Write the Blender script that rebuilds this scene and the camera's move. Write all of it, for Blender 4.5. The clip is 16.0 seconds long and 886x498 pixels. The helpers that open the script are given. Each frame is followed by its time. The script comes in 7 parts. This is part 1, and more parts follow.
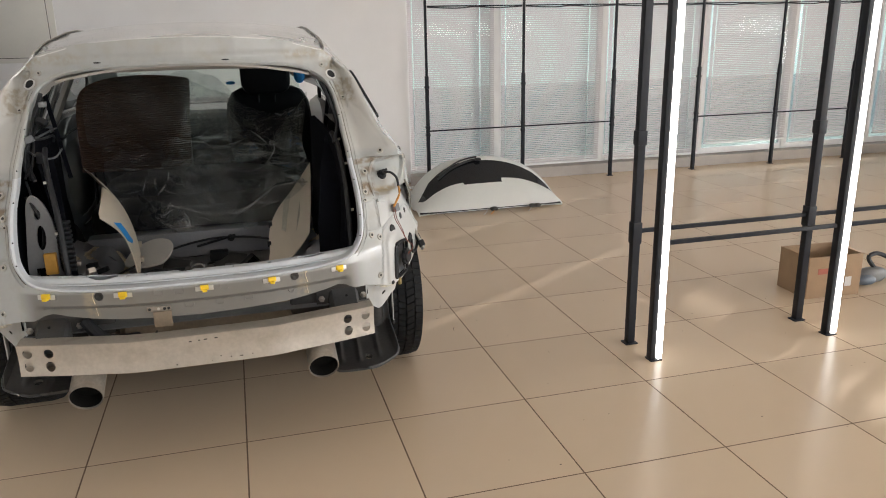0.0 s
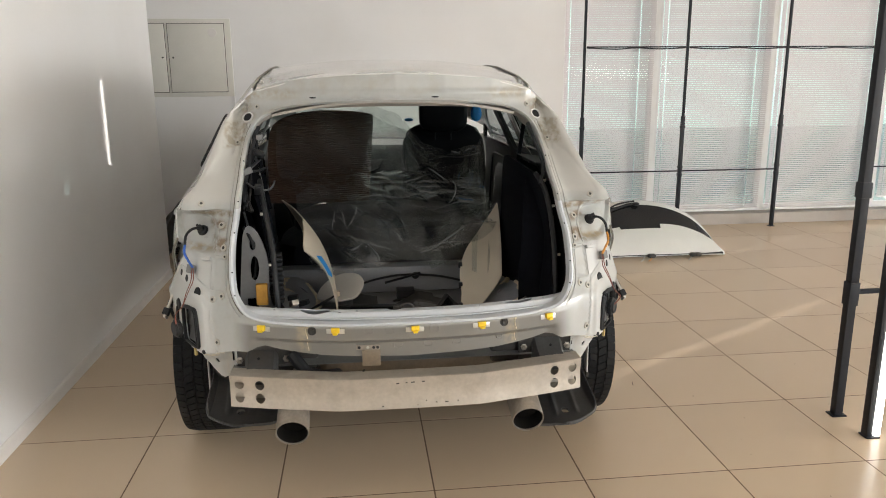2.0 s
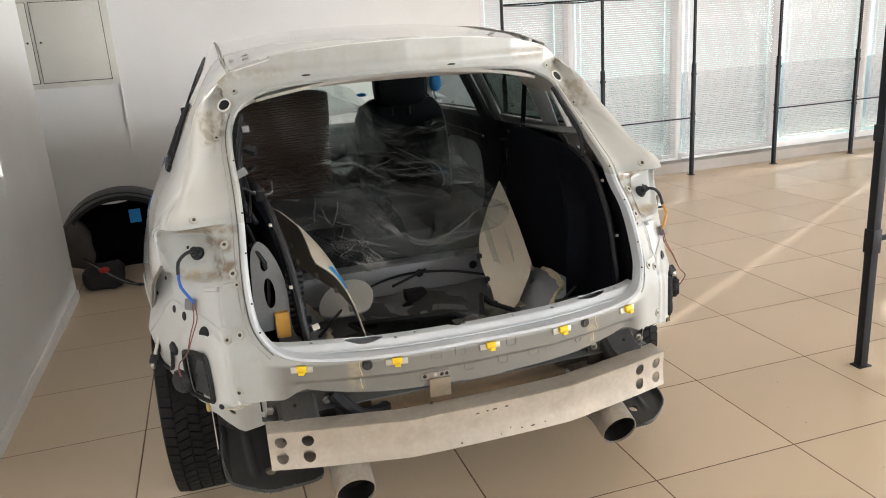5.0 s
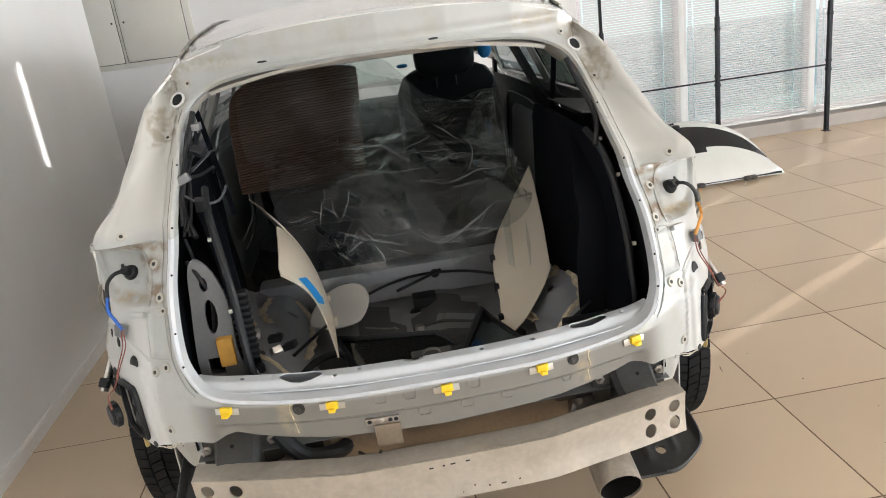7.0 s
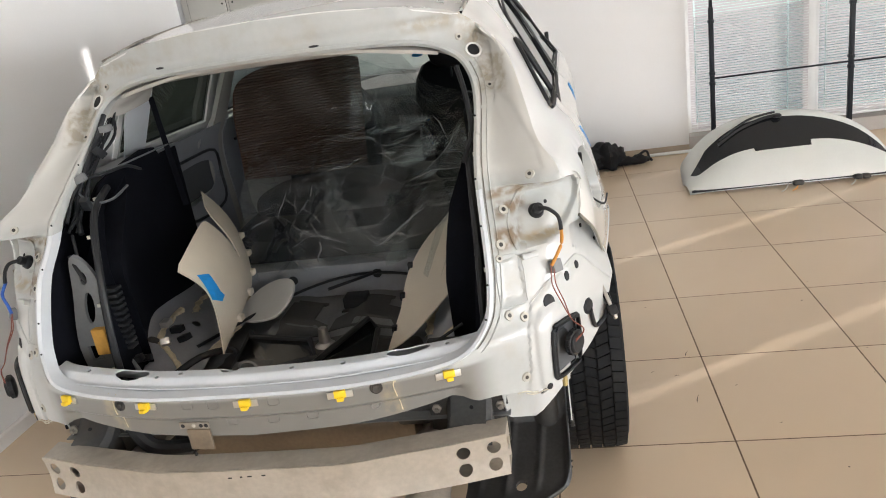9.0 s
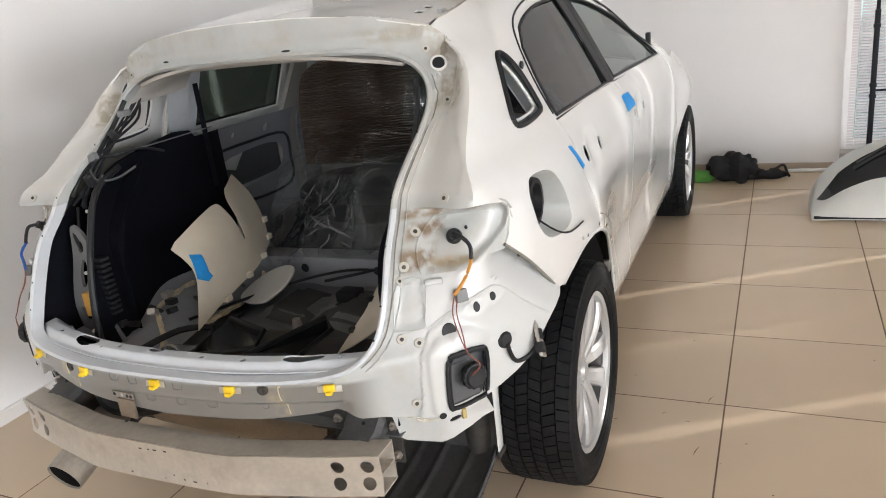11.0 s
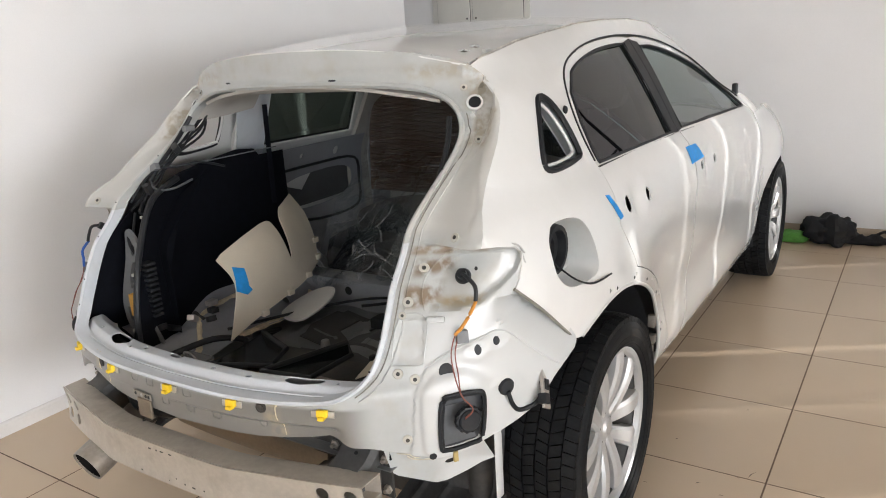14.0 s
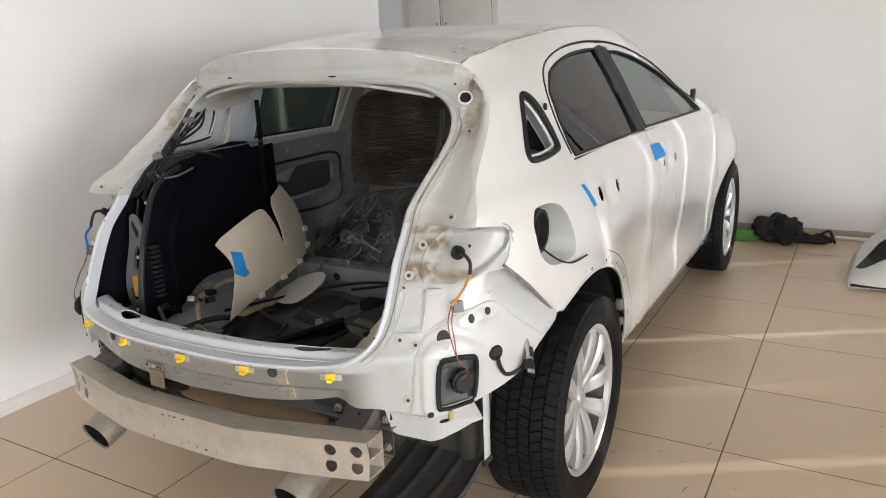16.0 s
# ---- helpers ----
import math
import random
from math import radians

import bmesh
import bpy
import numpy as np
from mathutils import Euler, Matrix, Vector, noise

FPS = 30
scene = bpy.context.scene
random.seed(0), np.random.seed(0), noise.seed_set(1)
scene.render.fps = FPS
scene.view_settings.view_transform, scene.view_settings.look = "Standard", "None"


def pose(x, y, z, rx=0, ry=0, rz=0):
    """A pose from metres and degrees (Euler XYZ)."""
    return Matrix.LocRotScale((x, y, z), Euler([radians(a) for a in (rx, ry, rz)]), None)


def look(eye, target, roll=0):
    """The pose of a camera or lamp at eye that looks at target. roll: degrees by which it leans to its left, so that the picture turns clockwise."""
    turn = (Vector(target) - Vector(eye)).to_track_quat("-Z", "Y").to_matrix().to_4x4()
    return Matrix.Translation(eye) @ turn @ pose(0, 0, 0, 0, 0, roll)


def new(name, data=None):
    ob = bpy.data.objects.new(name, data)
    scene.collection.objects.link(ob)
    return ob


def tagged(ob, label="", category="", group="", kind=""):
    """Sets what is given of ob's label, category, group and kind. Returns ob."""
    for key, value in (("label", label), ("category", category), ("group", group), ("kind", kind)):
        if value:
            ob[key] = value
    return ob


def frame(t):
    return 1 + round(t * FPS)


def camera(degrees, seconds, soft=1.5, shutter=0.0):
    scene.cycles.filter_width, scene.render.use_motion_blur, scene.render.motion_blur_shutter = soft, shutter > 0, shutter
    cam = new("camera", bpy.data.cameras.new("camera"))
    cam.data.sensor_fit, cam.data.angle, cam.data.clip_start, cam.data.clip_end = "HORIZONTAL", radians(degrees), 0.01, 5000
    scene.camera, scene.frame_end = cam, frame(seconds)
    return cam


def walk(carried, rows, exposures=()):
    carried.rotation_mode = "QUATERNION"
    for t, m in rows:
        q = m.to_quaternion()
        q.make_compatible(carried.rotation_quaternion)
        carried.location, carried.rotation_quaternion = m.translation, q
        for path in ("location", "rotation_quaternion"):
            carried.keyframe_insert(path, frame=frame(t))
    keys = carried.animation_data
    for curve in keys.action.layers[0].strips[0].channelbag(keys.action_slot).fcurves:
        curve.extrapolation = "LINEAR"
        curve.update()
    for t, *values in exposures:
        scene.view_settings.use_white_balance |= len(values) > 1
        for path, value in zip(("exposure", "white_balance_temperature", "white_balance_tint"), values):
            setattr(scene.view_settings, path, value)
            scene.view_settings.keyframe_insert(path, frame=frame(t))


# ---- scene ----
cam = camera(61.7, 16.0, soft=1.0)
PATH = [
    (0, (0.029, 0.02, 1.6), (0.53, 1.873, 1.039), -1.2),
    (0.5, (-0.036, 0.039, 1.599), (0.286, 1.941, 1.072), -0.8),
    (1, (-0.106, 0.088, 1.603), (0.131, 2.012, 1.113), -0.4),
    (1.5, (-0.199, 0.16, 1.602), (0.009, 2.094, 1.139), -0.3),
    (2, (-0.315, 0.228, 1.598), (-0.095, 2.163, 1.14), -0.4),
    (2.5, (-0.461, 0.3, 1.595), (-0.191, 2.227, 1.13), -0.5),
    (3, (-0.616, 0.372, 1.596), (-0.272, 2.284, 1.119), -0.8),
    (3.5, (-0.773, 0.468, 1.595), (-0.329, 2.354, 1.101), -1.1),
    (3.7, (-0.831, 0.503, 1.599), (-0.344, 2.376, 1.095), -1.3),
    (5.8, (-0.733, 0.991, 1.602), (-0.225, 2.838, 1.025), -5.3),
    (6, (-0.663, 1.031, 1.616), (-0.197, 2.885, 1.029), -5.6),
    (6.5, (-0.467, 1.071, 1.604), (-0.147, 2.953, 1.007), -6.6),
    (7, (-0.237, 1.085, 1.61), (-0.075, 2.976, 0.979), -7.7),
    (7.5, (-0.02, 1.108, 1.606), (0.01, 2.999, 0.957), -8.2),
    (8, (0.22, 1.129, 1.607), (0.107, 3.016, 0.956), -8.8),
    (8.5, (0.445, 1.146, 1.605), (0.214, 3.024, 0.955), -9.0),
    (9, (0.659, 1.169, 1.609), (0.324, 3.029, 0.955), -8.8),
    (9.2, (0.739, 1.181, 1.61), (0.361, 3.032, 0.956), -8.6),
    (11.3, (1.386, 1.462, 1.615), (0.506, 3.14, 0.976), -6.5),
    (11.5, (1.422, 1.504, 1.617), (0.503, 3.163, 0.983), -6.1),
    (12, (1.476, 1.598, 1.614), (0.469, 3.215, 1.005), -5.0),
    (12.5, (1.505, 1.661, 1.617), (0.441, 3.25, 1.03), -4.5),
    (13, (1.519, 1.649, 1.614), (0.436, 3.232, 1.048), -4.4),
    (13.5, (1.522, 1.591, 1.62), (0.444, 3.182, 1.067), -4.1),
    (14, (1.519, 1.521, 1.614), (0.458, 3.126, 1.068), -3.7),
    (14.5, (1.525, 1.444, 1.612), (0.486, 3.063, 1.064), -3.4),
    (15, (1.52, 1.379, 1.609), (0.51, 3.013, 1.052), -3.0),
    (15.5, (1.529, 1.319, 1.608), (0.544, 2.969, 1.054), -2.7),
    (16, (1.541, 1.285, 1.604), (0.575, 2.952, 1.067), -2.5),
]
EXPOSURES = [(0.0, 0.14, 6380, 11), (0.5, 0.31, 6480, 10), (1.5, 0.40, 6500, 9), (3.5, 0.54, 6500, 9), (6.0, 0.78, 6200, 9), (9.0, 0.66, 6230, 10), (11.5, 0.48, 6150, 11), (16.0, 0.42, 6180, 11)]
walk(cam, [(t, look(eye, target, roll)) for t, eye, target, roll in PATH], EXPOSURES)

# ---- world and light ----
SUN_AZ, SUN_EL = radians(30.0), radians(12.0)
world = bpy.data.worlds.new("sky")
scene.world = world
world.use_nodes = True
wn = world.node_tree
sky = wn.nodes.new("ShaderNodeTexSky")
sky.sky_type, sky.sun_disc = "NISHITA", False
sky.dust_density, sky.air_density, sky.ozone_density = 0.2, 0.9, 2.5
sky.sun_elevation, sky.sun_rotation = SUN_EL, radians(90) - SUN_AZ
wn.links.new(sky.outputs[0], wn.nodes["Background"].inputs[0])
wn.nodes["Background"].inputs[1].default_value = 0.15

to_sun = Vector((math.cos(SUN_EL) * math.cos(SUN_AZ), math.cos(SUN_EL) * math.sin(SUN_AZ), math.sin(SUN_EL)))
sun = new("sun", bpy.data.lights.new("sun", "SUN"))
sun.data.energy, sun.data.angle, sun.data.color = 4.0, radians(0.5), (1.0, 0.94, 0.86)
sun.matrix_world = look(to_sun * 30, (0, 0, 0))


def fill_light(name, place, target, wide, high, watts, color):
    lamp = new(name, bpy.data.lights.new(name, "AREA"))
    lamp.data.shape, lamp.data.size, lamp.data.size_y = "RECTANGLE", wide, high
    lamp.data.energy, lamp.data.color = watts, color
    lamp.matrix_world = look(place, target)
    return lamp


# added area fills in unseen wall gaps, standing in for daylight out of view
fill_light("front_fill", (5.0, -4.9, 2.3), (-2.5, 3.0, 4.2), 6.8, 1.9, 195.0, (1.0, 0.985, 0.965))
fill_light("side_fill", (15.9, -1.7, 1.75), (0.0, 1.8, 6.5), 6.4, 2.5, 880.0, (1.0, 0.995, 0.99))

# ---- materials ----


def mat(name, color, rough=0.5, metal=0.0, spread=0.05, scale=8.0, fine=90.0, bump=0.05, stain=None, stain_amount=0.0,
        stain_scale=4.0, coat=0.0, spec=0.5, island=0.0, per_object=0.0, world=False):
    """A procedural surface: colour varied at two scales, fine relief, patchy stains."""
    m = bpy.data.materials.new(name)
    m.use_nodes = True
    t = m.node_tree
    b = t.nodes["Principled BSDF"]
    b.inputs["Roughness"].default_value, b.inputs["Metallic"].default_value = rough, metal
    b.inputs["Coat Weight"].default_value = coat
    b.inputs["Coat Roughness"].default_value = 0.08
    b.inputs["Specular IOR Level"].default_value = spec
    co = t.nodes.new("ShaderNodeTexCoord")
    big, small = t.nodes.new("ShaderNodeTexNoise"), t.nodes.new("ShaderNodeTexNoise")
    big.inputs["Scale"].default_value, small.inputs["Scale"].default_value = scale, fine
    big.inputs["Detail"].default_value, small.inputs["Detail"].default_value = 5.0, 3.0
    place = t.nodes.new("ShaderNodeNewGeometry").outputs["Position"] if world else co.outputs["Object"]
    for n in (big, small):
        t.links.new(place, n.inputs["Vector"])
    ramp = t.nodes.new("ShaderNodeMapRange")
    ramp.inputs["From Min"].default_value, ramp.inputs["From Max"].default_value = 0.3, 0.7
    ramp.inputs["To Min"].default_value, ramp.inputs["To Max"].default_value = 1 - spread, 1 + spread
    t.links.new(big.outputs["Fac"], ramp.inputs["Value"])
    ramp2 = t.nodes.new("ShaderNodeMapRange")
    ramp2.inputs["From Min"].default_value, ramp2.inputs["From Max"].default_value = 0.3, 0.7
    ramp2.inputs["To Min"].default_value, ramp2.inputs["To Max"].default_value = 1 - spread * 0.6, 1 + spread * 0.6
    t.links.new(small.outputs["Fac"], ramp2.inputs["Value"])
    mul = t.nodes.new("ShaderNodeMath")
    mul.operation = "MULTIPLY"
    t.links.new(ramp.outputs[0], mul.inputs[0])
    t.links.new(ramp2.outputs[0], mul.inputs[1])
    value = mul.outputs[0]
    if island or per_object:
        src = t.nodes.new("ShaderNodeObjectInfo") if per_object else t.nodes.new("ShaderNodeNewGeometry")
        rnd = t.nodes.new("ShaderNodeMapRange")
        k = per_object or island
        rnd.inputs["To Min"].default_value, rnd.inputs["To Max"].default_value = 1 - k, 1 + k
        t.links.new(src.outputs["Random" if per_object else "Random Per Island"], rnd.inputs["Value"])
        m3 = t.nodes.new("ShaderNodeMath")
        m3.operation = "MULTIPLY"
        t.links.new(value, m3.inputs[0])
        t.links.new(rnd.outputs[0], m3.inputs[1])
        value = m3.outputs[0]
    hsv = t.nodes.new("ShaderNodeHueSaturation")
    hsv.inputs["Color"].default_value = (*color, 1)
    t.links.new(value, hsv.inputs["Value"])
    out = hsv.outputs[0]
    if stain:
        dirt = t.nodes.new("ShaderNodeTexNoise")
        dirt.inputs["Scale"].default_value, dirt.inputs["Detail"].default_value = stain_scale, 6.0
        t.links.new(co.outputs["Object"], dirt.inputs["Vector"])
        dr = t.nodes.new("ShaderNodeMapRange")
        dr.inputs["From Min"].default_value, dr.inputs["From Max"].default_value = 0.5, 0.75
        dr.inputs["To Max"].default_value = stain_amount
        t.links.new(dirt.outputs["Fac"], dr.inputs["Value"])
        mix = t.nodes.new("ShaderNodeMixRGB")
        mix.inputs[2].default_value = (*stain, 1)
        t.links.new(dr.outputs[0], mix.inputs[0])
        t.links.new(out, mix.inputs[1])
        out = mix.outputs[0]
    t.links.new(out, b.inputs["Base Color"])
    rr = t.nodes.new("ShaderNodeMapRange")
    k = 0.2 if spread else 0.0
    rr.inputs["To Min"].default_value, rr.inputs["To Max"].default_value = max(0.0, rough * (1 - k)), min(1.0, rough * (1 + k))
    t.links.new(big.outputs["Fac"], rr.inputs["Value"])
    t.links.new(rr.outputs[0], b.inputs["Roughness"])
    if bump:
        bp = t.nodes.new("ShaderNodeBump")
        bp.inputs["Strength"].default_value, bp.inputs["Distance"].default_value = bump, 0.002
        t.links.new(small.outputs["Fac"], bp.inputs["Height"])
        t.links.new(bp.outputs[0], b.inputs["Normal"])
    return m


def thin_fresnel(t, base, normal=None):
    """Mirror share of a thin sheet, alike from both sides."""
    lw, power, scale = t.nodes.new("ShaderNodeLayerWeight"), t.nodes.new("ShaderNodeMath"), t.nodes.new("ShaderNodeMath")
    power.operation, scale.operation = "POWER", "MULTIPLY_ADD"
    power.inputs[1].default_value, scale.inputs[1].default_value, scale.inputs[2].default_value = 5.0, 1 - base, base
    t.links.new(lw.outputs["Facing"], power.inputs[0])
    t.links.new(power.outputs[0], scale.inputs[0])
    if normal:
        t.links.new(normal, lw.inputs["Normal"])
    return scale.outputs[0]


def glass(name, tint, rough=0.0, see=0.8):
    """Thin pane: tinted see-through with a glossy front."""
    m = bpy.data.materials.new(name)
    m.use_nodes = True
    t = m.node_tree
    t.nodes.clear()
    out = t.nodes.new("ShaderNodeOutputMaterial")
    clear, gloss, mix = t.nodes.new("ShaderNodeBsdfTransparent"), t.nodes.new("ShaderNodeBsdfGlossy"), t.nodes.new("ShaderNodeMixShader")
    fres = thin_fresnel(t, 0.075)
    clear.inputs[0].default_value = (*[c * see for c in tint], 1)
    gloss.inputs["Roughness"].default_value = rough
    t.links.new(fres, mix.inputs[0])
    t.links.new(clear.outputs[0], mix.inputs[1])
    t.links.new(gloss.outputs[0], mix.inputs[2])
    t.links.new(mix.outputs[0], out.inputs[0])
    return m


def glow(name, color, strength):
    m = bpy.data.materials.new(name)
    m.use_nodes = True
    b = m.node_tree.nodes["Principled BSDF"]
    b.inputs["Base Color"].default_value = (0.8, 0.8, 0.8, 1)
    b.inputs["Emission Color"].default_value = (*color, 1)
    b.inputs["Emission Strength"].default_value = strength
    return m


WALL = mat("wall_paint", (0.84, 0.832, 0.826), 0.7, spread=0.02, scale=1.2, fine=160, bump=0.06, stain=(0.62, 0.59, 0.56), stain_amount=0.25, stain_scale=0.9)
TILE = mat("floor_tile", (0.655, 0.52, 0.375), 0.27, spread=0.0, scale=2.2, fine=45, bump=0.0, per_object=0.03, world=True)
GROUT = mat("tile_grout", (0.16, 0.105, 0.065), 0.9, spread=0.2)
CEIL = mat("ceiling_paint", (0.82, 0.81, 0.79), 0.8, spread=0.02, bump=0.03)
SKIRT = mat("skirting_plastic", (0.74, 0.71, 0.68), 0.45, spread=0.03)
TRIMW = mat("window_frame_plastic", (0.8, 0.8, 0.79), 0.4, spread=0.02, bump=0.0)
PANELM = mat("panel_enamel", (0.70, 0.685, 0.63), 0.45, spread=0.02, bump=0.02)
BLACKM = mat("black_powder_coat", (0.008, 0.0095, 0.014), 0.5, spread=0.2, scale=20, bump=0.1, spec=0.3)
LED = glow("led_diffuser", (1.0, 0.97, 0.93), 4.5)
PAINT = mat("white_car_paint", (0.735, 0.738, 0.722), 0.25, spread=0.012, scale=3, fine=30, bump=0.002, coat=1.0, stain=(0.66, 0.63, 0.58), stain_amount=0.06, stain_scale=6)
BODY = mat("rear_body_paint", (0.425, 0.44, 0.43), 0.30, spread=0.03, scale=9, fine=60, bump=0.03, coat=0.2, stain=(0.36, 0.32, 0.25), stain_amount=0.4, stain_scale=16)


def tail_tones(m):
    """Primer-grey band low along the tail, paler pillars and corners, brown grime where hinges and lamps were bolted
    on.
    """
    t = m.node_tree
    b = t.nodes["Principled BSDF"]
    src = b.inputs["Base Color"].links[0].from_socket
    co = next(n for n in t.nodes if n.type == "TEX_COORD")
    sep, ab = t.nodes.new("ShaderNodeSeparateXYZ"), t.nodes.new("ShaderNodeMath")
    ab.operation = "ABSOLUTE"
    t.links.new(co.outputs["Object"], sep.inputs[0])
    t.links.new(sep.outputs[0], ab.inputs[0])
    dirt = t.nodes.new("ShaderNodeTexNoise")
    dirt.inputs["Scale"].default_value, dirt.inputs["Detail"].default_value = 34.0, 12.0
    t.links.new(co.outputs["Object"], dirt.inputs["Vector"])

    def band(sock, lo, hi, soft):
        out = None
        for edge, sign in ((lo, 1), (hi, -1)):
            r = t.nodes.new("ShaderNodeMapRange")
            r.interpolation_type = "SMOOTHSTEP"
            r.inputs["From Min"].default_value, r.inputs["From Max"].default_value = edge - soft * sign, edge + soft * sign
            t.links.new(sock, r.inputs["Value"])
            if out is None:
                out = r.outputs[0]
            else:
                k = t.nodes.new("ShaderNodeMath")
                k.operation = "MULTIPLY"
                t.links.new(out, k.inputs[0])
                t.links.new(r.outputs[0], k.inputs[1])
                out = k.outputs[0]
        return out

    def times(a, c, sock=True):
        k = t.nodes.new("ShaderNodeMath")
        k.operation = "MULTIPLY"
        t.links.new(a, k.inputs[0])
        if sock:
            t.links.new(c, k.inputs[1])
        else:
            k.inputs[1].default_value = c
        return k.outputs[0]

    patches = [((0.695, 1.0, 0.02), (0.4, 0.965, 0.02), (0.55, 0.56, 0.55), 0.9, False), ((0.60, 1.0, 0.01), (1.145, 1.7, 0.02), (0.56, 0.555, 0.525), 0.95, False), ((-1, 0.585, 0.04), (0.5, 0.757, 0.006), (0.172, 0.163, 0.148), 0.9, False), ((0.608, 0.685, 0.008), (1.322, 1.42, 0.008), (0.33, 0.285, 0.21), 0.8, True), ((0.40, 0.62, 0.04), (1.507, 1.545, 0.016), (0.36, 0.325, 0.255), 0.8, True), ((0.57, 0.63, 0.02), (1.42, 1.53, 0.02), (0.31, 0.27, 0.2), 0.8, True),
               ((0.635, 0.70, 0.012), (0.98, 1.03, 0.012), (0.2, 0.15, 0.1), 1.0, True), ((0.64, 0.71, 0.012), (1.05, 1.085, 0.012), (0.2, 0.15, 0.1), 1.0, True), ((0.62, 0.80, 0.015), (1.095, 1.116, 0.006), (0.24, 0.19, 0.13), 0.95, True), ((0.70, 0.80, 0.02), (0.975, 0.995, 0.01), (0.35, 0.28, 0.17), 0.9, True), ((0.345, 0.385, 0.012), (0.665, 0.78, 0.012), (0.42, 0.35, 0.22), 0.55, True)]
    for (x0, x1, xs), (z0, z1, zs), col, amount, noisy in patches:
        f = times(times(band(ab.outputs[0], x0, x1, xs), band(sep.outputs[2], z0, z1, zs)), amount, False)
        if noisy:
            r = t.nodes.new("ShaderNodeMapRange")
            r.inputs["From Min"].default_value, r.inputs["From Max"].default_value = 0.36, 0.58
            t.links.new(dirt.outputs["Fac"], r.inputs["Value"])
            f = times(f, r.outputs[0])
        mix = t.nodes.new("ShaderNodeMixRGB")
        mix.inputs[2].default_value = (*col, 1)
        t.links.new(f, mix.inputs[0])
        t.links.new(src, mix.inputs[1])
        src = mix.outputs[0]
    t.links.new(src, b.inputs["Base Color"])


tail_tones(BODY)
BRASS = mat("zinc_clip", (0.55, 0.53, 0.5), 0.35, metal=0.8, spread=0.1)
EDGEM = mat("raw_panel_edge", (0.20, 0.19, 0.16), 0.6, spread=0.2, scale=40)
FLANGE = mat("flange_paint", (0.58, 0.61, 0.645), 0.3, spread=0.03, coat=0.3, stain=(0.5, 0.5, 0.48), stain_amount=0.3, stain_scale=12)
ALU = mat("cast_aluminium", (0.48, 0.44, 0.38), 0.42, metal=0.35, spread=0.10, scale=5, fine=70, bump=0.05, stain=(0.30, 0.25, 0.20), stain_amount=0.4, stain_scale=16)
STEEL = mat("exhaust_steel", (0.34, 0.31, 0.27), 0.5, metal=0.6, spread=0.15, scale=14, stain=(0.2, 0.14, 0.09), stain_amount=0.6, stain_scale=10)
RUBBER = mat("tyre_rubber", (0.0075, 0.008, 0.0088), 0.65, spread=0.3, scale=18, bump=0.25, stain=(0.02, 0.019, 0.018), stain_amount=0.4, stain_scale=8, spec=0.22)
RIM = mat("silver_rim_paint", (0.50, 0.50, 0.495), 0.42, metal=0.35, spread=0.03, coat=0.25)
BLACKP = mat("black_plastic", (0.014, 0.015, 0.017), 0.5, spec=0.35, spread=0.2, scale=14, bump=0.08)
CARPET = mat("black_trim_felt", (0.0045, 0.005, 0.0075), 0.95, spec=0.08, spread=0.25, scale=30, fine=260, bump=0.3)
STEEL_DARK = mat("grey_dirty_steel", (0.10, 0.10, 0.098), 0.5, metal=0.3, spread=0.15, scale=14, stain=(0.14, 0.11, 0.08), stain_amount=0.5, stain_scale=10)
DARKM = mat("undersealed_metal", (0.036, 0.034, 0.031), 0.6, spread=0.3, scale=11, stain=(0.11, 0.09, 0.07), stain_amount=0.7, stain_scale=7)
GUARD = mat("dusty_guard_plastic", (0.042, 0.041, 0.040), 0.45, spread=0.3, scale=9, bump=0.12, stain=(0.06, 0.055, 0.05), stain_amount=0.6, stain_scale=6)
DGREY = mat("dark_grey_plastic", (0.075, 0.078, 0.083), 0.5, spread=0.1)
GREYM = mat("grey_plastic", (0.17, 0.175, 0.18), 0.5, spread=0.08)
TINT = glass("tinted_glass", (0.13, 0.165, 0.145), 0.0, 0.6)
GREEN = glass("green_glass", (0.80, 0.90, 0.86), 0.0, 0.95)
PALEM = mat("pale_inner_metal", (0.26, 0.27, 0.29), 0.35, spread=0.06, scale=9, stain=(0.22, 0.21, 0.19), stain_amount=0.5, stain_scale=6)
SHADEG = glass("side_glass", (0.34, 0.41, 0.42), 0.0, 0.8)
BLUE = mat("blue_masking_tape", (0.02, 0.28, 0.72), 0.6, spread=0.1, scale=40)
YELLOW = mat("yellow_clip_plastic", (0.82, 0.56, 0.015), 0.45, spread=0.08)
BEIGE = mat("beige_trim_plastic", (0.62, 0.56, 0.46), 0.6, spread=0.04, scale=10, fine=300, bump=0.1)

# ---- shape helpers ----
from mathutils.geometry import delaunay_2d_cdt


def mesh_object(name, bm, material, parent=None, label="", smooth=30):
    me = bpy.data.meshes.new(name)
    bmesh.ops.recalc_face_normals(bm, faces=bm.faces)
    bm.to_mesh(me)
    bm.free()
    if smooth:
        me.polygons.foreach_set("use_smooth", [True] * len(me.polygons))
        me.set_sharp_from_angle(angle=radians(smooth))
    for m in material if isinstance(material, (list, tuple)) else [material]:
        me.materials.append(m)
    ob = new(name, me)
    ob.parent = parent
    if label:
        ob["label"] = label
    return ob


def part(name, bm, material, parent, label="", smooth=30):
    return mesh_object(name, bm, material, parent, label, smooth)


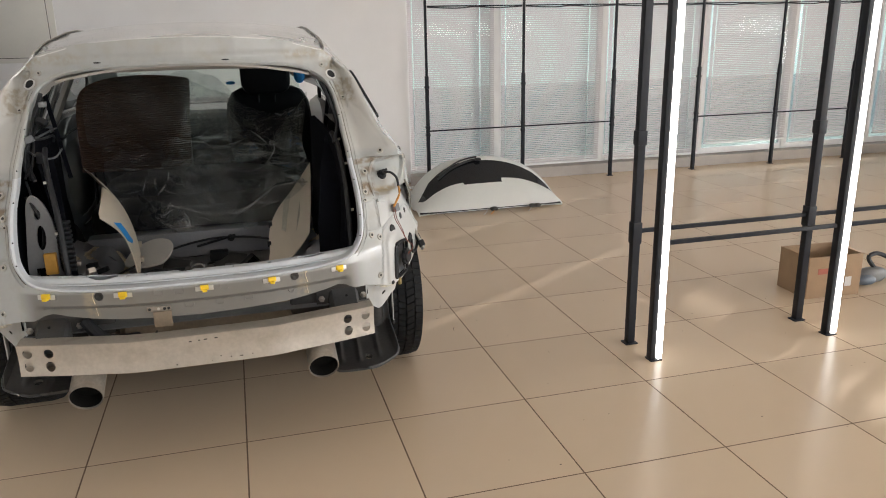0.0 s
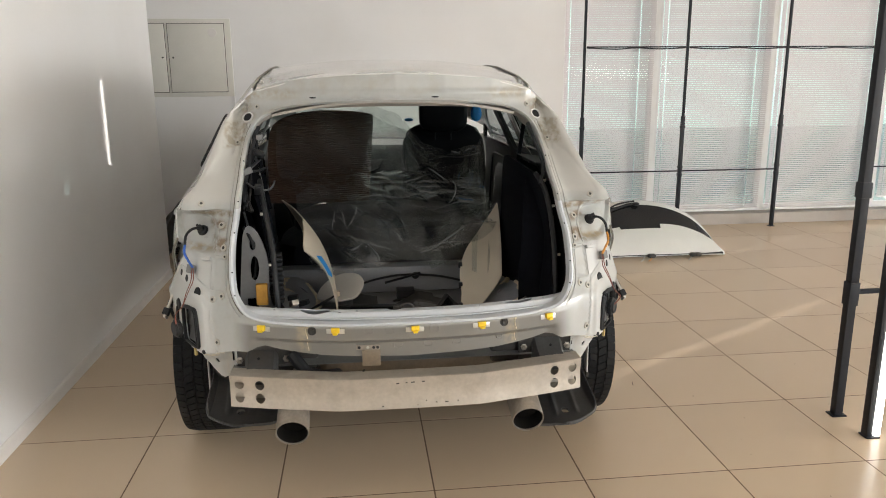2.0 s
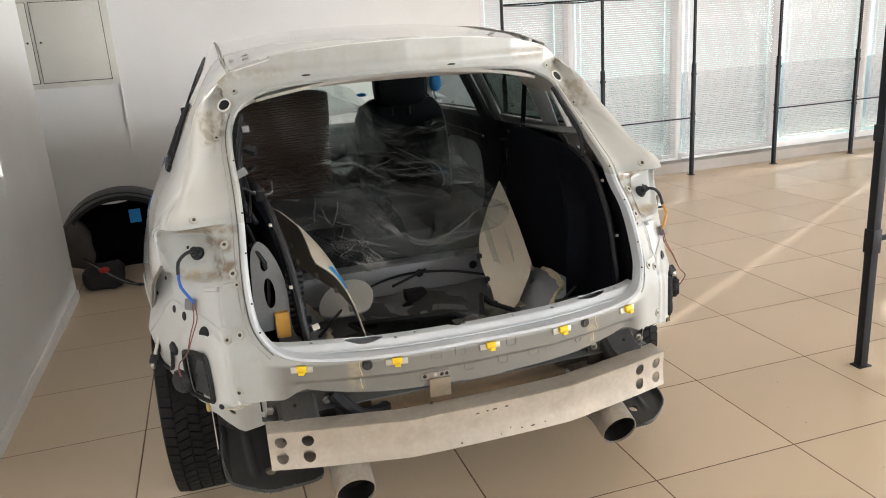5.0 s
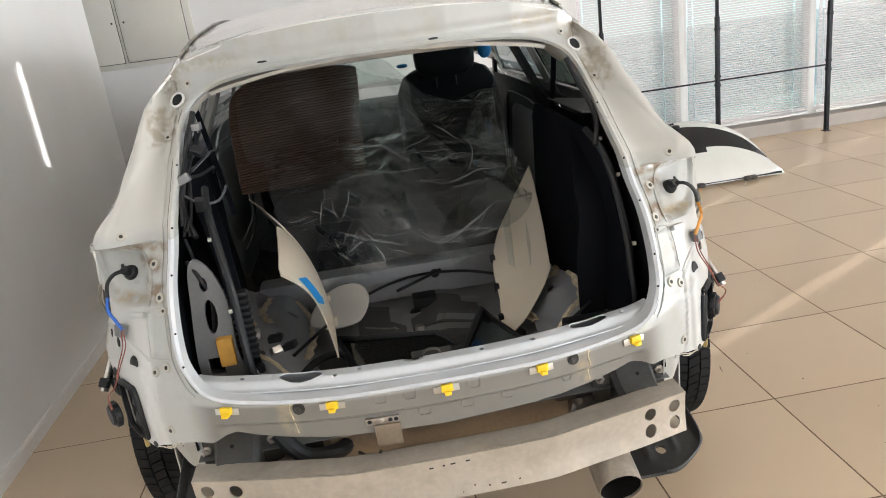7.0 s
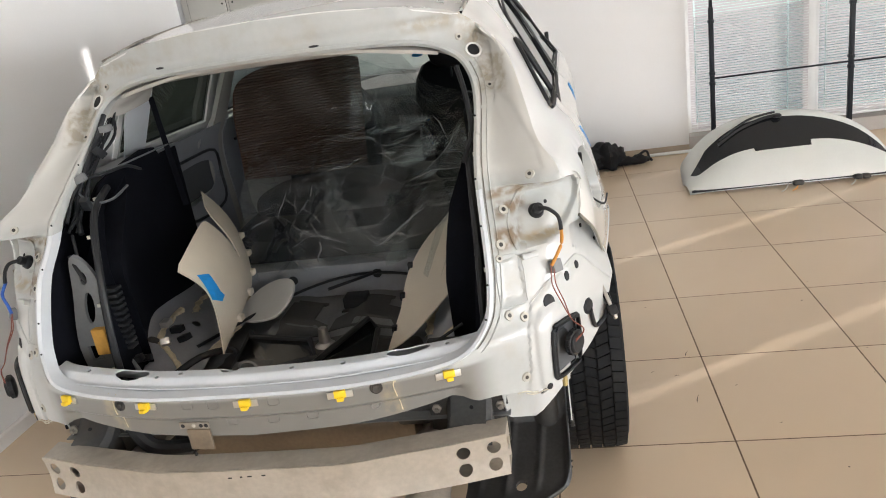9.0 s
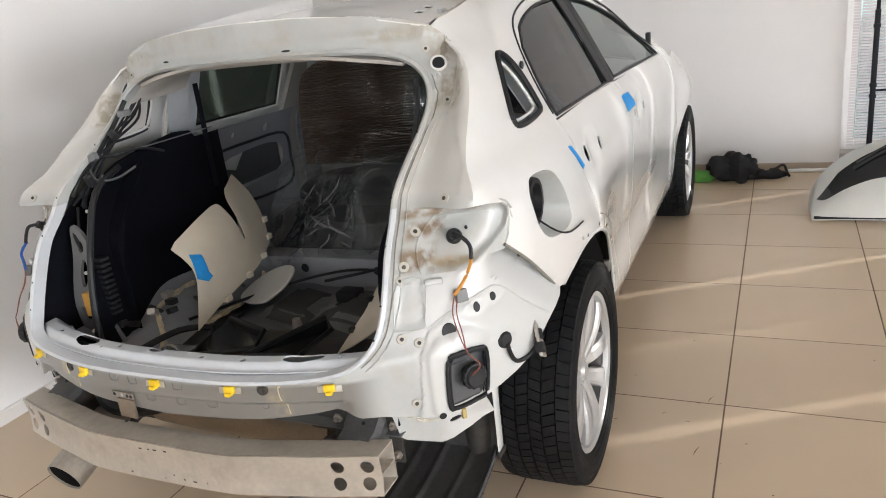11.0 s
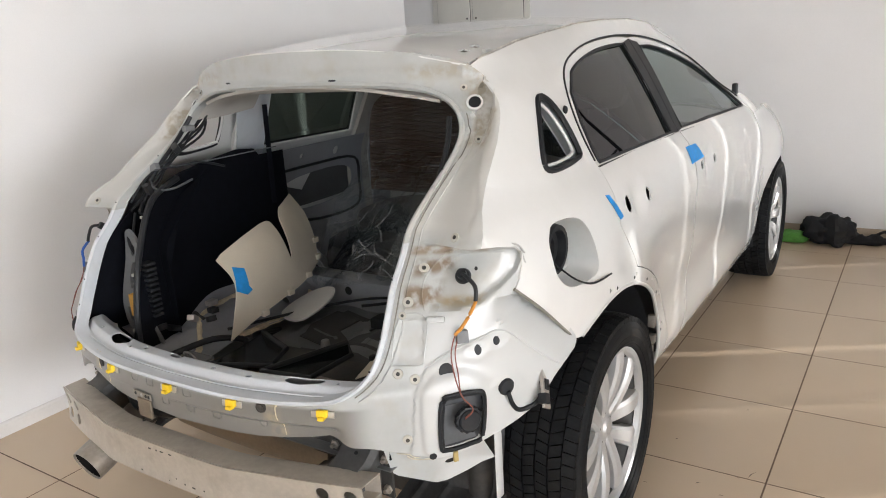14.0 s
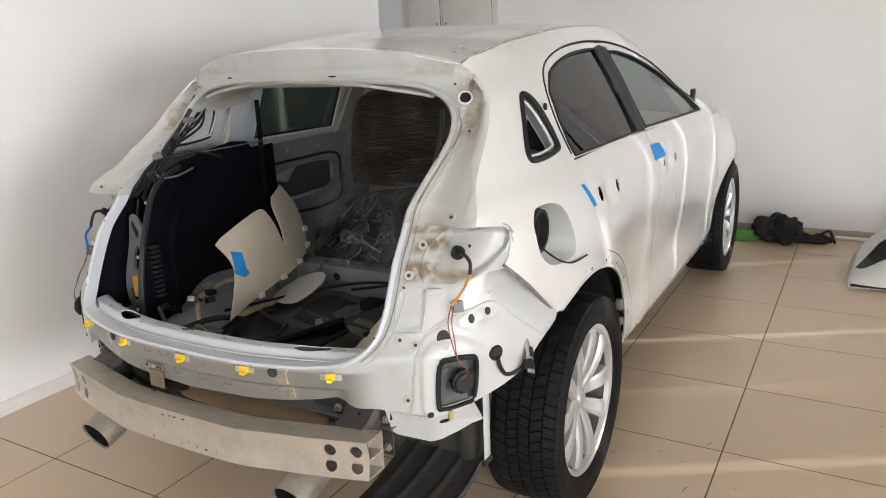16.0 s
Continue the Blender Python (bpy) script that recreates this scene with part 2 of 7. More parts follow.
def add_box(bm, x0, x1, y0, y1, z0, z1, bevel=0.0, m=None):
    made = bmesh.ops.create_cube(bm, size=1.0, matrix=Matrix.Translation(((x0 + x1) / 2, (y0 + y1) / 2, (z0 + z1) / 2)) @ Matrix.Diagonal((x1 - x0, y1 - y0, z1 - z0, 1)))
    vs = made["verts"]
    if bevel:
        es = list({e for v in vs for e in v.link_edges})
        r = bmesh.ops.bevel(bm, geom=es, offset=bevel, segments=2, affect="EDGES", profile=0.6)
        vs = list({v for f in r["faces"] for v in f.verts} | {v for v in vs if v.is_valid})
    if m is not None:
        bmesh.ops.transform(bm, matrix=m, verts=vs)
    return vs


def box(x0, x1, y0, y1, z0, z1, bevel=0.0, m=None):
    bm = bmesh.new()
    add_box(bm, x0, x1, y0, y1, z0, z1, bevel, m)
    return bm


def add_lathe(bm, profile, m, n=32, closed=False):
    """profile: (radius, height) pairs turned round local z, laid by m."""
    rings = []
    for r, h in profile:
        rings.append([bm.verts.new(m @ Vector((r * math.cos(2 * math.pi * k / n), r * math.sin(2 * math.pi * k / n), h))) for k in range(n)])
    pairs = list(zip(rings, rings[1:])) + ([(rings[-1], rings[0])] if closed else [])
    for a, b in pairs:
        for k in range(n):
            bm.faces.new((a[k], a[(k + 1) % n], b[(k + 1) % n], b[k]))
    if not closed:
        for ring in (rings[0], rings[-1]):
            if (ring[0].co - ring[n // 2].co).length > 1e-4:
                bm.faces.new(ring)


def lathe(profile, m, n=32, closed=False):
    bm = bmesh.new()
    add_lathe(bm, profile, m, n, closed)
    return bm


def add_tube(bm, pts, r, n=8):
    """A round tube along points."""
    pts = [Vector(p) for p in pts]
    rings = []
    side = Vector((0.31, 0.52, 0.8))
    for i, p in enumerate(pts):
        d = (pts[min(i + 1, len(pts) - 1)] - pts[max(i - 1, 0)]).normalized()
        a = d.cross(side)
        if a.length < 0.05:
            a = d.cross(Vector((1, 0, 0)))
        a.normalize()
        b = d.cross(a).normalized()
        rings.append([bm.verts.new(p + r * (math.cos(2 * math.pi * k / n) * a + math.sin(2 * math.pi * k / n) * b)) for k in range(n)])
    for a, b in zip(rings, rings[1:]):
        for k in range(n):
            bm.faces.new((a[k], a[(k + 1) % n], b[(k + 1) % n], b[k]))
    bm.faces.new(rings[0])
    bm.faces.new(rings[-1])


def tube(pts, r, n=8):
    bm = bmesh.new()
    add_tube(bm, pts, r, n)
    return bm


def smooth_path(pts, steps=6, closed=False):
    """Catmull-Rom through points of any dimension."""
    p = [np.array(q, float) for q in pts]
    n, out = len(p), []
    for i in range(n if closed else n - 1):
        if closed:
            a, b, c, d = p[i - 1], p[i], p[(i + 1) % n], p[(i + 2) % n]
        else:
            a, b, c, d = p[max(i - 1, 0)], p[i], p[i + 1], p[min(i + 2, n - 1)]
        for k in range(steps):
            t = k / steps
            out.append(0.5 * (2 * b + (c - a) * t + (2 * a - 5 * b + 4 * c - d) * t * t + (3 * b - a - 3 * c + d) * t ** 3))
    if not closed:
        out.append(p[-1])
    return [tuple(float(v) for v in q) for q in out]


def inside(p, poly):
    x, y = p
    odd = False
    for (x0, y0), (x1, y1) in zip(poly, poly[1:] + poly[:1]):
        if (y0 > y) != (y1 > y) and x < (x1 - x0) * (y - y0) / (y1 - y0) + x0:
            odd = not odd
    return odd


def inside_many(pts, poly):
    x, y = pts[:, 0], pts[:, 1]
    odd = np.zeros(len(pts), bool)
    for (x0, y0), (x1, y1) in zip(poly, poly[1:] + poly[:1]):
        if y0 == y1:
            continue
        odd ^= ((y0 > y) != (y1 > y)) & (x < (x1 - x0) * (y - y0) / (y1 - y0) + x0)
    return odd


def dense(poly, step):
    out = []
    for (x0, y0), (x1, y1) in zip(poly, poly[1:] + poly[:1]):
        k = max(1, int(math.hypot(x1 - x0, y1 - y0) / step))
        out += [(x0 + (x1 - x0) * i / k, y0 + (y1 - y0) * i / k) for i in range(k)]
    return out


def sheet(outer, holes, step, to_space, thick=0.004, bm=None, flip=False):
    """A curved sheet with holes: a flat outline filled with a fine mesh, mapped into space and given thickness."""
    loops = [dense([tuple(p) for p in lp], step) for lp in [outer, *holes]]
    verts, edges = [], []
    for lp in loops:
        k = len(verts)
        verts += lp
        edges += [(k + i, k + (i + 1) % len(lp)) for i in range(len(lp))]
    lo, hi = np.min(loops[0], axis=0), np.max(loops[0], axis=0)
    gx, gy = np.arange(lo[0] + step / 2, hi[0], step), np.arange(lo[1] + step / 2, hi[1], step)
    grid = np.array([(x + (step / 2 if j % 2 else 0), y) for j, y in enumerate(gy) for x in gx])
    if len(grid):
        keep = inside_many(grid, loops[0])
        for lp in loops[1:]:
            keep &= ~inside_many(grid, lp)
        edge_pts = np.array(verts)
        grid = grid[keep]
        grid = [g for g in grid if np.min(np.abs(edge_pts - g).max(axis=1)) > step * 0.45]
        verts += [tuple(g) for g in grid]
    vs, _, faces, *_ = delaunay_2d_cdt([Vector(v) for v in verts], edges, [], 0, 1e-6)
    xy = np.array([tuple(v) for v in vs])
    mid = np.array([xy[list(f)].mean(axis=0) for f in faces])
    keep = inside_many(mid, loops[0])
    for lp in loops[1:]:
        keep &= ~inside_many(mid, lp)
    bm = bm or bmesh.new()
    top = [bm.verts.new(to_space(*p)) for p in xy]
    fs = []
    for f, k in zip(faces, keep):
        if k:
            a, b, c = xy[f[0]], xy[f[1]], xy[f[2]]
            ccw = (b[0] - a[0]) * (c[1] - a[1]) > (b[1] - a[1]) * (c[0] - a[0])
            fs.append(bm.faces.new([top[i] for i in (f if ccw != flip else reversed(f))]))
    for v in [v for v in top if not v.link_faces]:
        bm.verts.remove(v)
        top.remove(v)
    if thick:
        bm.normal_update()
        rim = [e for e in {e for f in fs for e in f.edges} if len(e.link_faces) == 1]
        low = {v: bm.verts.new(v.co - v.normal * thick) for v in top}
        for f in fs:
            bm.faces.new([low[v] for v in reversed(f.verts)])
        for e in rim:
            a, b = e.verts
            bm.faces.new((a, b, low[b], low[a]))
    return bm


def lerp_table(x, xs, ys):
    return float(np.interp(x, xs, ys))


def ease(x, a, b):
    t = min(1.0, max(0.0, (x - a) / (b - a)))
    return t * t * (3 - 2 * t)


def thing(name, label, category, place=(0, 0, 0), group="", kind=""):
    ob = new(name)
    ob.location = place
    ob.empty_display_size = 0.1
    return tagged(ob, label, category, group, kind)

# ---- the hall ----


def wall(name, x0, x1, y0, y1, z0, z1, label):
    return tagged(mesh_object(name, box(x0, x1, y0, y1, z0, z1), WALL, smooth=0), label, "wall", kind="structure")


HIGH = 3.2
LEFT, BACK, GLASSY, RIGHT, FRONT = -1.87, 7.66, 7.90, 9.0, -5.0
wall("wall_left", LEFT - 0.16, LEFT, FRONT, 6.33, 0, HIGH, "off-white painted wall with scuffs")
wall("wall_recess", -3.3, LEFT - 0.16, 6.17, 6.33, 0, HIGH, "off-white painted wall of the recess")
wall("wall_recess_side", -3.46, -3.3, 6.17, BACK + 0.3, 0, HIGH, "off-white painted side wall of the recess")
wall("wall_back", -3.3, 1.75, BACK, BACK + 0.3, 0, HIGH, "off-white painted back wall beside the windows")
FAR_X = 16.2
# unseen wall, added with an open gap where the front fill sits
part_front = bmesh.new()
add_box(part_front, LEFT - 0.16, 1.5, FRONT - 0.2, FRONT, 0, HIGH)
add_box(part_front, 8.5, FAR_X, FRONT - 0.2, FRONT, 0, HIGH)
add_box(part_front, 1.5, 8.5, FRONT - 0.2, FRONT, 0, 0.9)
add_box(part_front, 1.5, 8.5, FRONT - 0.2, FRONT, 3.05, HIGH)
tagged(mesh_object("wall_front", part_front, WALL, smooth=0), "added unseen off-white wall with an open gap for the front fill", "wall", kind="structure")
FAR = 16.0
# unseen far wall, added with an open gap for the side fill
part_right = bmesh.new()
add_box(part_right, FAR, FAR + 0.2, FRONT, -4.2, 0, HIGH)
add_box(part_right, FAR, FAR + 0.2, 4.95, 5.4, 0, HIGH)
add_box(part_right, FAR, FAR + 0.2, -4.2, 4.95, 0, 0.45)
add_box(part_right, FAR, FAR + 0.2, -4.2, 4.95, 3.05, HIGH)
add_box(part_right, RIGHT, FAR, 5.2, 5.4, 0, HIGH)
# slits at this height shape the sun into patches on the floor
SLOT = 1.563
add_box(part_right, RIGHT, RIGHT + 0.02, 5.4, 8.2, 0, SLOT - 0.03)
add_box(part_right, RIGHT, RIGHT + 0.02, 5.4, 8.2, SLOT + 0.03, HIGH)
for y0, y1 in ((5.4, 5.93), (6.08, 6.14), (6.26, 6.56), (6.73, 6.77), (7.50, 8.2)):
    add_box(part_right, RIGHT, RIGHT + 0.02, y0, y1, SLOT - 0.03, SLOT + 0.03)
tagged(mesh_object("wall_right", part_right, WALL, smooth=0), "added unseen off-white wall with a fill gap and sun slits", "wall", kind="structure")
tagged(mesh_object("ceiling", box(-3.46, FAR_X, FRONT - 0.2, 8.2, HIGH, HIGH + 0.15), CEIL, smooth=0), "plain white painted ceiling", "ceiling", kind="structure")
floor = tagged(mesh_object("floor", box(-3.46, FAR_X, FRONT - 0.2, 8.2, -0.12, -0.0006), GROUT, smooth=0), "beige glazed floor tiles with dark grout", "floor", kind="structure")
tagged(mesh_object("ground", box(-80, 80, -80, 80, -0.3, -0.16), mat("outdoor_paving", (0.86, 0.85, 0.82), 0.9, spread=0.05, scale=0.6), smooth=0), "grey paving outside the windows", "ground", kind="structure")

# added glowing wall brightens the slat gaps; low end lets the sun over
far_glow = glow("backdrop_glow", (1.0, 0.985, 0.98), 0.85)
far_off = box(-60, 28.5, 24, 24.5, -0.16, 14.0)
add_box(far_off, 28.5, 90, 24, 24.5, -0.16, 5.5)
tagged(mesh_object("backdrop", far_off, far_glow, smooth=0), "glowing pale backdrop added outside the windows", "backdrop", kind="structure")
# glazed wall
win = bmesh.new()
add_box(win, 1.75, RIGHT, 7.70, 8.1, 0, 0.115, 0.006)
add_box(win, 1.75, RIGHT, 7.76, 8.1, 2.85, HIGH)
# beige darkened to hold the shade the plinth lies in
tagged(mesh_object("wall_window_plinth", win, mat("plinth_shaded_beige", (0.40, 0.365, 0.33), 0.7, spread=0.05), smooth=0), "low beige plinth under the blinds", "wall", kind="structure")
MULLIONS = [2.79, 4.06, 5.37, 6.59, 7.85]
for i, x in enumerate([1.79, *MULLIONS]):
    bm = bmesh.new()
    add_box(bm, x - 0.03, x + 0.03, 7.86, 7.95, 0.115, 2.85, 0.004)
    tagged(mesh_object("window_post", bm, TRIMW), "white plastic window post between blinds", "window post", "window posts", "structure")
for i, (a, b) in enumerate(zip([1.79, *MULLIONS], [*MULLIONS, RIGHT])):
    bm = bmesh.new()
    for z in (0.115, 2.78):
        add_box(bm, a + 0.03, b - 0.03, 7.87, 7.92, z, z + 0.07, 0.004)
    for x in (a + 0.03, b - 0.06):
        add_box(bm, x, x + 0.03, 7.87, 7.92, 0.185, 2.78, 0.004)
    w = tagged(mesh_object(f"window_{i + 1}", bm, TRIMW), "tall white-framed window behind blinds", "window", kind="structure")
    pane = part("pane", box(a + 0.06, b - 0.06, 7.885, 7.891, 0.185, 2.78), GREEN, w, smooth=0)
    pane.visible_shadow = False

# skirting
sk = bmesh.new()
prof = [(0, 0), (0.012, 0), (0.012, 0.055), (0.006, 0.065), (0, 0.068)]
for k in range(6):
    y0, y1 = FRONT + k * 1.9, min(FRONT + (k + 1) * 1.9 - 0.002, 6.33)
    ring = [[sk.verts.new((LEFT + d, y, z)) for d, z in prof] for y in (y0, y1)]
    for i in range(len(prof)):
        j = (i + 1) % len(prof)
        sk.faces.new((ring[0][i], ring[0][j], ring[1][j], ring[1][i]))
    sk.faces.new(ring[0])
    sk.faces.new(ring[1])
tagged(mesh_object("baseboard", sk, SKIRT), "pale plastic skirting board in lengths", "skirting", kind="structure")
sk2 = box(-3.3, 1.75, BACK - 0.012, BACK, 0, 0.065, 0.003)
tagged(mesh_object("baseboard", sk2, mat("tile_skirting", (0.42, 0.34, 0.26), 0.35, spread=0.05)), "beige tile skirting", "skirting", kind="structure")

# ---- things of the hall ----
SLAT = bpy.data.materials.new("blind_slat")
SLAT.use_nodes = True
_t = SLAT.node_tree
_b = _t.nodes["Principled BSDF"]
_b.inputs["Base Color"].default_value = (0.63, 0.59, 0.595, 1)
_b.inputs["Roughness"].default_value = 0.45
_tr = _t.nodes.new("ShaderNodeBsdfTranslucent")
_tr.inputs[0].default_value = (0.84, 0.78, 0.77, 1)
_mx = _t.nodes.new("ShaderNodeMixShader")
_mx.inputs[0].default_value = 0.10
_t.links.new(_b.outputs[0], _mx.inputs[1])
_t.links.new(_tr.outputs[0], _mx.inputs[2])
_t.links.new(_mx.outputs[0], _t.nodes["Material Output"].inputs[0])


def blind(x0, x1, y, z0, z1, tilt, cords):
    """A horizontal slat blind, nearly shut, with cord gaps."""
    b = thing("blind", "white horizontal slat blind, lowered and nearly shut", "blind", ((x0 + x1) / 2, y, z0), "window blinds")
    inv = Matrix.Translation((-(x0 + x1) / 2, -y, -z0))
    bm = bmesh.new()
    z = z0 + 0.03
    rnd = random.Random(int(x0 * 100))
    while z < z1:
        t = radians(tilt + rnd.uniform(-1.5, 1.5))
        dy, dz = 0.0125 * math.cos(t), 0.0125 * math.sin(t)
        cuts = [x0, *[c + e for c in cords for e in (-0.0045, 0.0045)], x1]
        for a, c in zip(cuts[::2], cuts[1::2]):
            p = [bm.verts.new(v) for v in ((a, y - dy, z + dz), (c, y - dy, z + dz), (c, y, z + 0.0014), (a, y, z + 0.0014), (c, y + dy, z - dz), (a, y + dy, z - dz))]
            bm.faces.new(p[:4])
            bm.faces.new((p[3], p[2], p[4], p[5]))
        z += 0.0212
    bmesh.ops.transform(bm, matrix=inv, verts=bm.verts)
    tagged(part("slats", bm, SLAT, b, smooth=0), kind="stuff")
    bm = box(x0, x1, y - 0.013, y + 0.013, z0, z0 + 0.018, 0.003)
    bmesh.ops.transform(bm, matrix=inv, verts=bm.verts)
    part("bottom_rail", bm, TRIMW, b)
    for c in cords:
        bm = tube([(c, y - 0.014, z0), (c, y - 0.014, z1)], 0.0012, 4)
        bmesh.ops.transform(bm, matrix=inv, verts=bm.verts)
        part("cord", bm, TRIMW, b)
    return b


SCUFFS = [(1.11, 4.1, 0.05, 1.2), (1.09, 3.74, 0.06, 1.3), (1.0, 4.59, 0.012, 0.3), (0.8, 4.23, 0.012, 0.8), (0.78, 3.88, 0.014, 0.2), (1.04, 3.92, 0.02, 0.1), (1.25, 3.82, 0.012, 0.5), (1.06, 4.06, 0.03, -0.3), (0.95, 3.96, 0.018, 0.6)]
# specks of dirt and short black scuffs on the tiles
rs = random.Random(12)
marks = bmesh.new()
for k in range(70):
    x, y, r = rs.uniform(0.9, 3.4), rs.uniform(0.6, 5.6), rs.uniform(0.0012, 0.0035)
    marks.faces.new([marks.verts.new((x + r * rs.uniform(0.6, 1.8) * math.cos(a), y + r * rs.uniform(0.6, 1.2) * math.sin(a), 0.0012)) for a in np.linspace(0, 2 * math.pi, 8)[:-1]])
for x, y, length, turn in SCUFFS:
    side_ = Vector((-math.sin(turn), math.cos(turn), 0))
    run = [Vector((x, y, 0.0012)) + Vector((math.cos(turn), math.sin(turn), 0)) * length * (f - 0.5) + side_ * 0.004 * math.sin(3 * f) for f in np.linspace(0, 1, 6)]
    w = [0.0003, 0.0012, 0.0018, 0.0015, 0.001, 0.0003]
    lo, hi = [marks.verts.new(p - side_ * q) for p, q in zip(run, w)], [marks.verts.new(p + side_ * q) for p, q in zip(run, w)]
    for i in range(5):
        marks.faces.new((lo[i], lo[i + 1], hi[i + 1], hi[i]))
tagged(mesh_object("floor_specks", marks, mat("black_scuff", (0.05, 0.035, 0.025), 0.7), smooth=0), "dark specks and short scuffs on the floor tiles", "floor dirt", kind="stuff")

BAYS = list(zip([1.79, *MULLIONS], [*MULLIONS, RIGHT]))
for i, (a, b) in enumerate(BAYS):
    x0, x1 = a + (0.036 if i else 0.01), b - 0.046
    blind(x0, x1, 7.80, 0.135 if i < 3 else 0.24, 2.83, 47 if i != 1 else 44, (x0 + 0.05, x1 - 0.16))


def post(name, x, y, parts, label, group):
    p = thing(name, label, "display post", (x, y, 0), group)
    for nm, bm, m in parts:
        part(nm, bm, m, p)
    return p


for x in (1.93, 2.985, 4.045, 5.11, 6.18, 7.24):
    foot = box(-0.03, 0.03, -0.03, 0.03, 0.0, 0.006, 0.002)
    low = box(-0.0175, 0.0175, -0.0175, 0.0175, 0.006, 1.17, 0.003)
    for z in (0.56, 0.64, 1.05):
        add_box(low, -0.022, 0.022, -0.022, 0.022, z, z + 0.025, 0.003)
    up = box(-0.012, 0.012, -0.012, 0.012, 1.17, HIGH, 0.002)
    post("rack_post", x, 7.55, [("foot_plate", foot, BLACKM), ("lower_post", low, BLACKM), ("upper_post", up, BLACKM)], "black square steel display post on the floor by the blinds", "wall rack posts")
for x0, x1 in ((1.95, 2.965), (3.005, 4.025), (5.13, 6.16), (6.2, 7.22)):
    tagged(mesh_object("rack_rail", box(x0, x1, 7.543, 7.557, 0.605, 0.619, 0.002), BLACKM), "thin black steel rail between display posts", "rail", "rack rails")
for x0, x1 in ((1.95, 2.965), (3.005, 4.025), (4.065, 5.09), (5.13, 6.16), (6.2, 7.22)):
    r = tagged(mesh_object("top_rail", box(x0, x1, 7.543, 7.557, 1.845, 1.857, 0.002), BLACKM), "thin black steel rail with a cable along it", "rail", "rack rails")
    part("cable", tube(smooth_path([(x0, 7.548, 1.842), (x0 + 0.3, 7.545, 1.83), (x0 + 0.5, 7.548, 1.842), (x0 + 0.75, 7.545, 1.832), (x1, 7.548, 1.842)], 5), 0.006, 6), BLACKP, r, "black cable")

for x in (1.92, 2.97, 4.02):
    foot = box(-0.035, 0.035, -0.03, 0.03, 0.0, 0.007, 0.002)
    bar = box(-0.02, 0.02, -0.02, 0.02, 0.007, HIGH, 0.003)
    add_box(bar, -0.024, 0.024, -0.026, 0.026, 0.55, 0.66, 0.003)
    add_box(bar, -0.024, 0.024, -0.026, 0.026, 1.05, 1.12, 0.003)
    post("display_post", x, 3.27, [("foot_plate", foot, BLACKM), ("upright", bar, BLACKM)], "dark blue-black square steel post on the tiles", "display posts")
    foot = box(-0.035, 0.03, -0.03, 0.03, 0.0, 0.007, 0.002)
    bar = box(-0.032, -0.004, -0.02, 0.02, 0.007, HIGH, 0.003)
    p = post("light_post", x + 0.015, 3.05, [("foot_plate", foot, BLACKM), ("upright", bar, BLACKM)], "black steel post carrying a lit vertical LED tube", "light posts")
    bm = lathe([(0.0, 0.012), (0.014, 0.012), (0.017, 0.02), (0.017, 2.9), (0.0, 2.905)], Matrix.Translation((0.014, -0.018, 0)), 16)
    part("led_tube", bm, LED, p, "lit white LED tube")
for y, z in ((3.27, 0.612), (3.05, 0.605)):
    for x0, x1 in ((1.945, 2.945), (2.995, 3.995)):
        tagged(mesh_object("display_rail", box(x0, x1, y - 0.01, y + 0.01, z - 0.01, z + 0.01, 0.002), BLACKM), "black steel rail between display posts", "rail", "display rails")

# electric panel on the back wall
pn = thing("electric_panel", "cream enamelled two-door electric cabinet in the wall", "electric cabinet", (-1.85, BACK, 1.41))
bm = box(-0.62, 0.385, -0.018, 0.0, 0.0, 0.71, 0.004)
part("frame", bm, PANELM, pn)
for x0, x1 in ((-0.56, -0.215), (-0.185, 0.325)):
    part("door_gap", box(x0 - 0.005, x1 + 0.005, -0.0195, -0.012, 0.04, 0.67), DARKM, pn)
    d = part("door", box(x0, x1, -0.028, -0.018, 0.045, 0.665, 0.004), PANELM, pn)
    part("lock", lathe([(0.0, 0.004), (0.008, 0.004), (0.009, 0.0)], Matrix.Translation((x0 + 0.035 if x0 > -0.4 else x1 - 0.03, -0.028, 0.36)) @ Matrix.Rotation(radians(90), 4, "X"), 10), DARKM, d)
    if x0 > -0.4:
        part("round_mark", lathe([(0.0, 0.002), (0.038, 0.002), (0.04, 0.0)], Matrix.Translation((0.22, -0.028, 0.585)) @ Matrix.Rotation(radians(90), 4, "X"), 24), SKIRT, d, "pale grey round plate")
tagged(mesh_object("conduit", box(-1.475, -1.463, BACK - 0.012, BACK, 0.0, 1.40, 0.003), WALL), "thin painted cable duct down the wall", "cable duct", kind="structure")
tagged(mesh_object("wall_plate", box(LEFT, LEFT + 0.012, 2.62, 3.13, 0.99, 1.42, 0.003), PANELM), "flat pale enamel plate on the wall", "wall plate")

# cardboard box
CARD = mat("brown_cardboard", (0.33, 0.22, 0.13), 0.85, spread=0.08, scale=12, fine=140, bump=0.15)
cb = thing("cardboard_box", "open brown cardboard box on the tiles", "box", (3.44, 3.65, 0))
cb.rotation_euler = (0, 0, radians(-3))
for nm, dims in (("bottom", (-0.185, 0.185, -0.135, 0.135, 0.0, 0.006)), ("side", (-0.185, 0.185, -0.135, -0.129, 0.006, 0.26)), ("side", (-0.185, 0.185, 0.129, 0.135, 0.006, 0.26)), ("side", (-0.185, -0.179, -0.129, 0.129, 0.006, 0.26)), ("side", (0.179, 0.185, -0.129, 0.129, 0.006, 0.26))):
    part(nm, box(*dims, 0.001), CARD, cb)
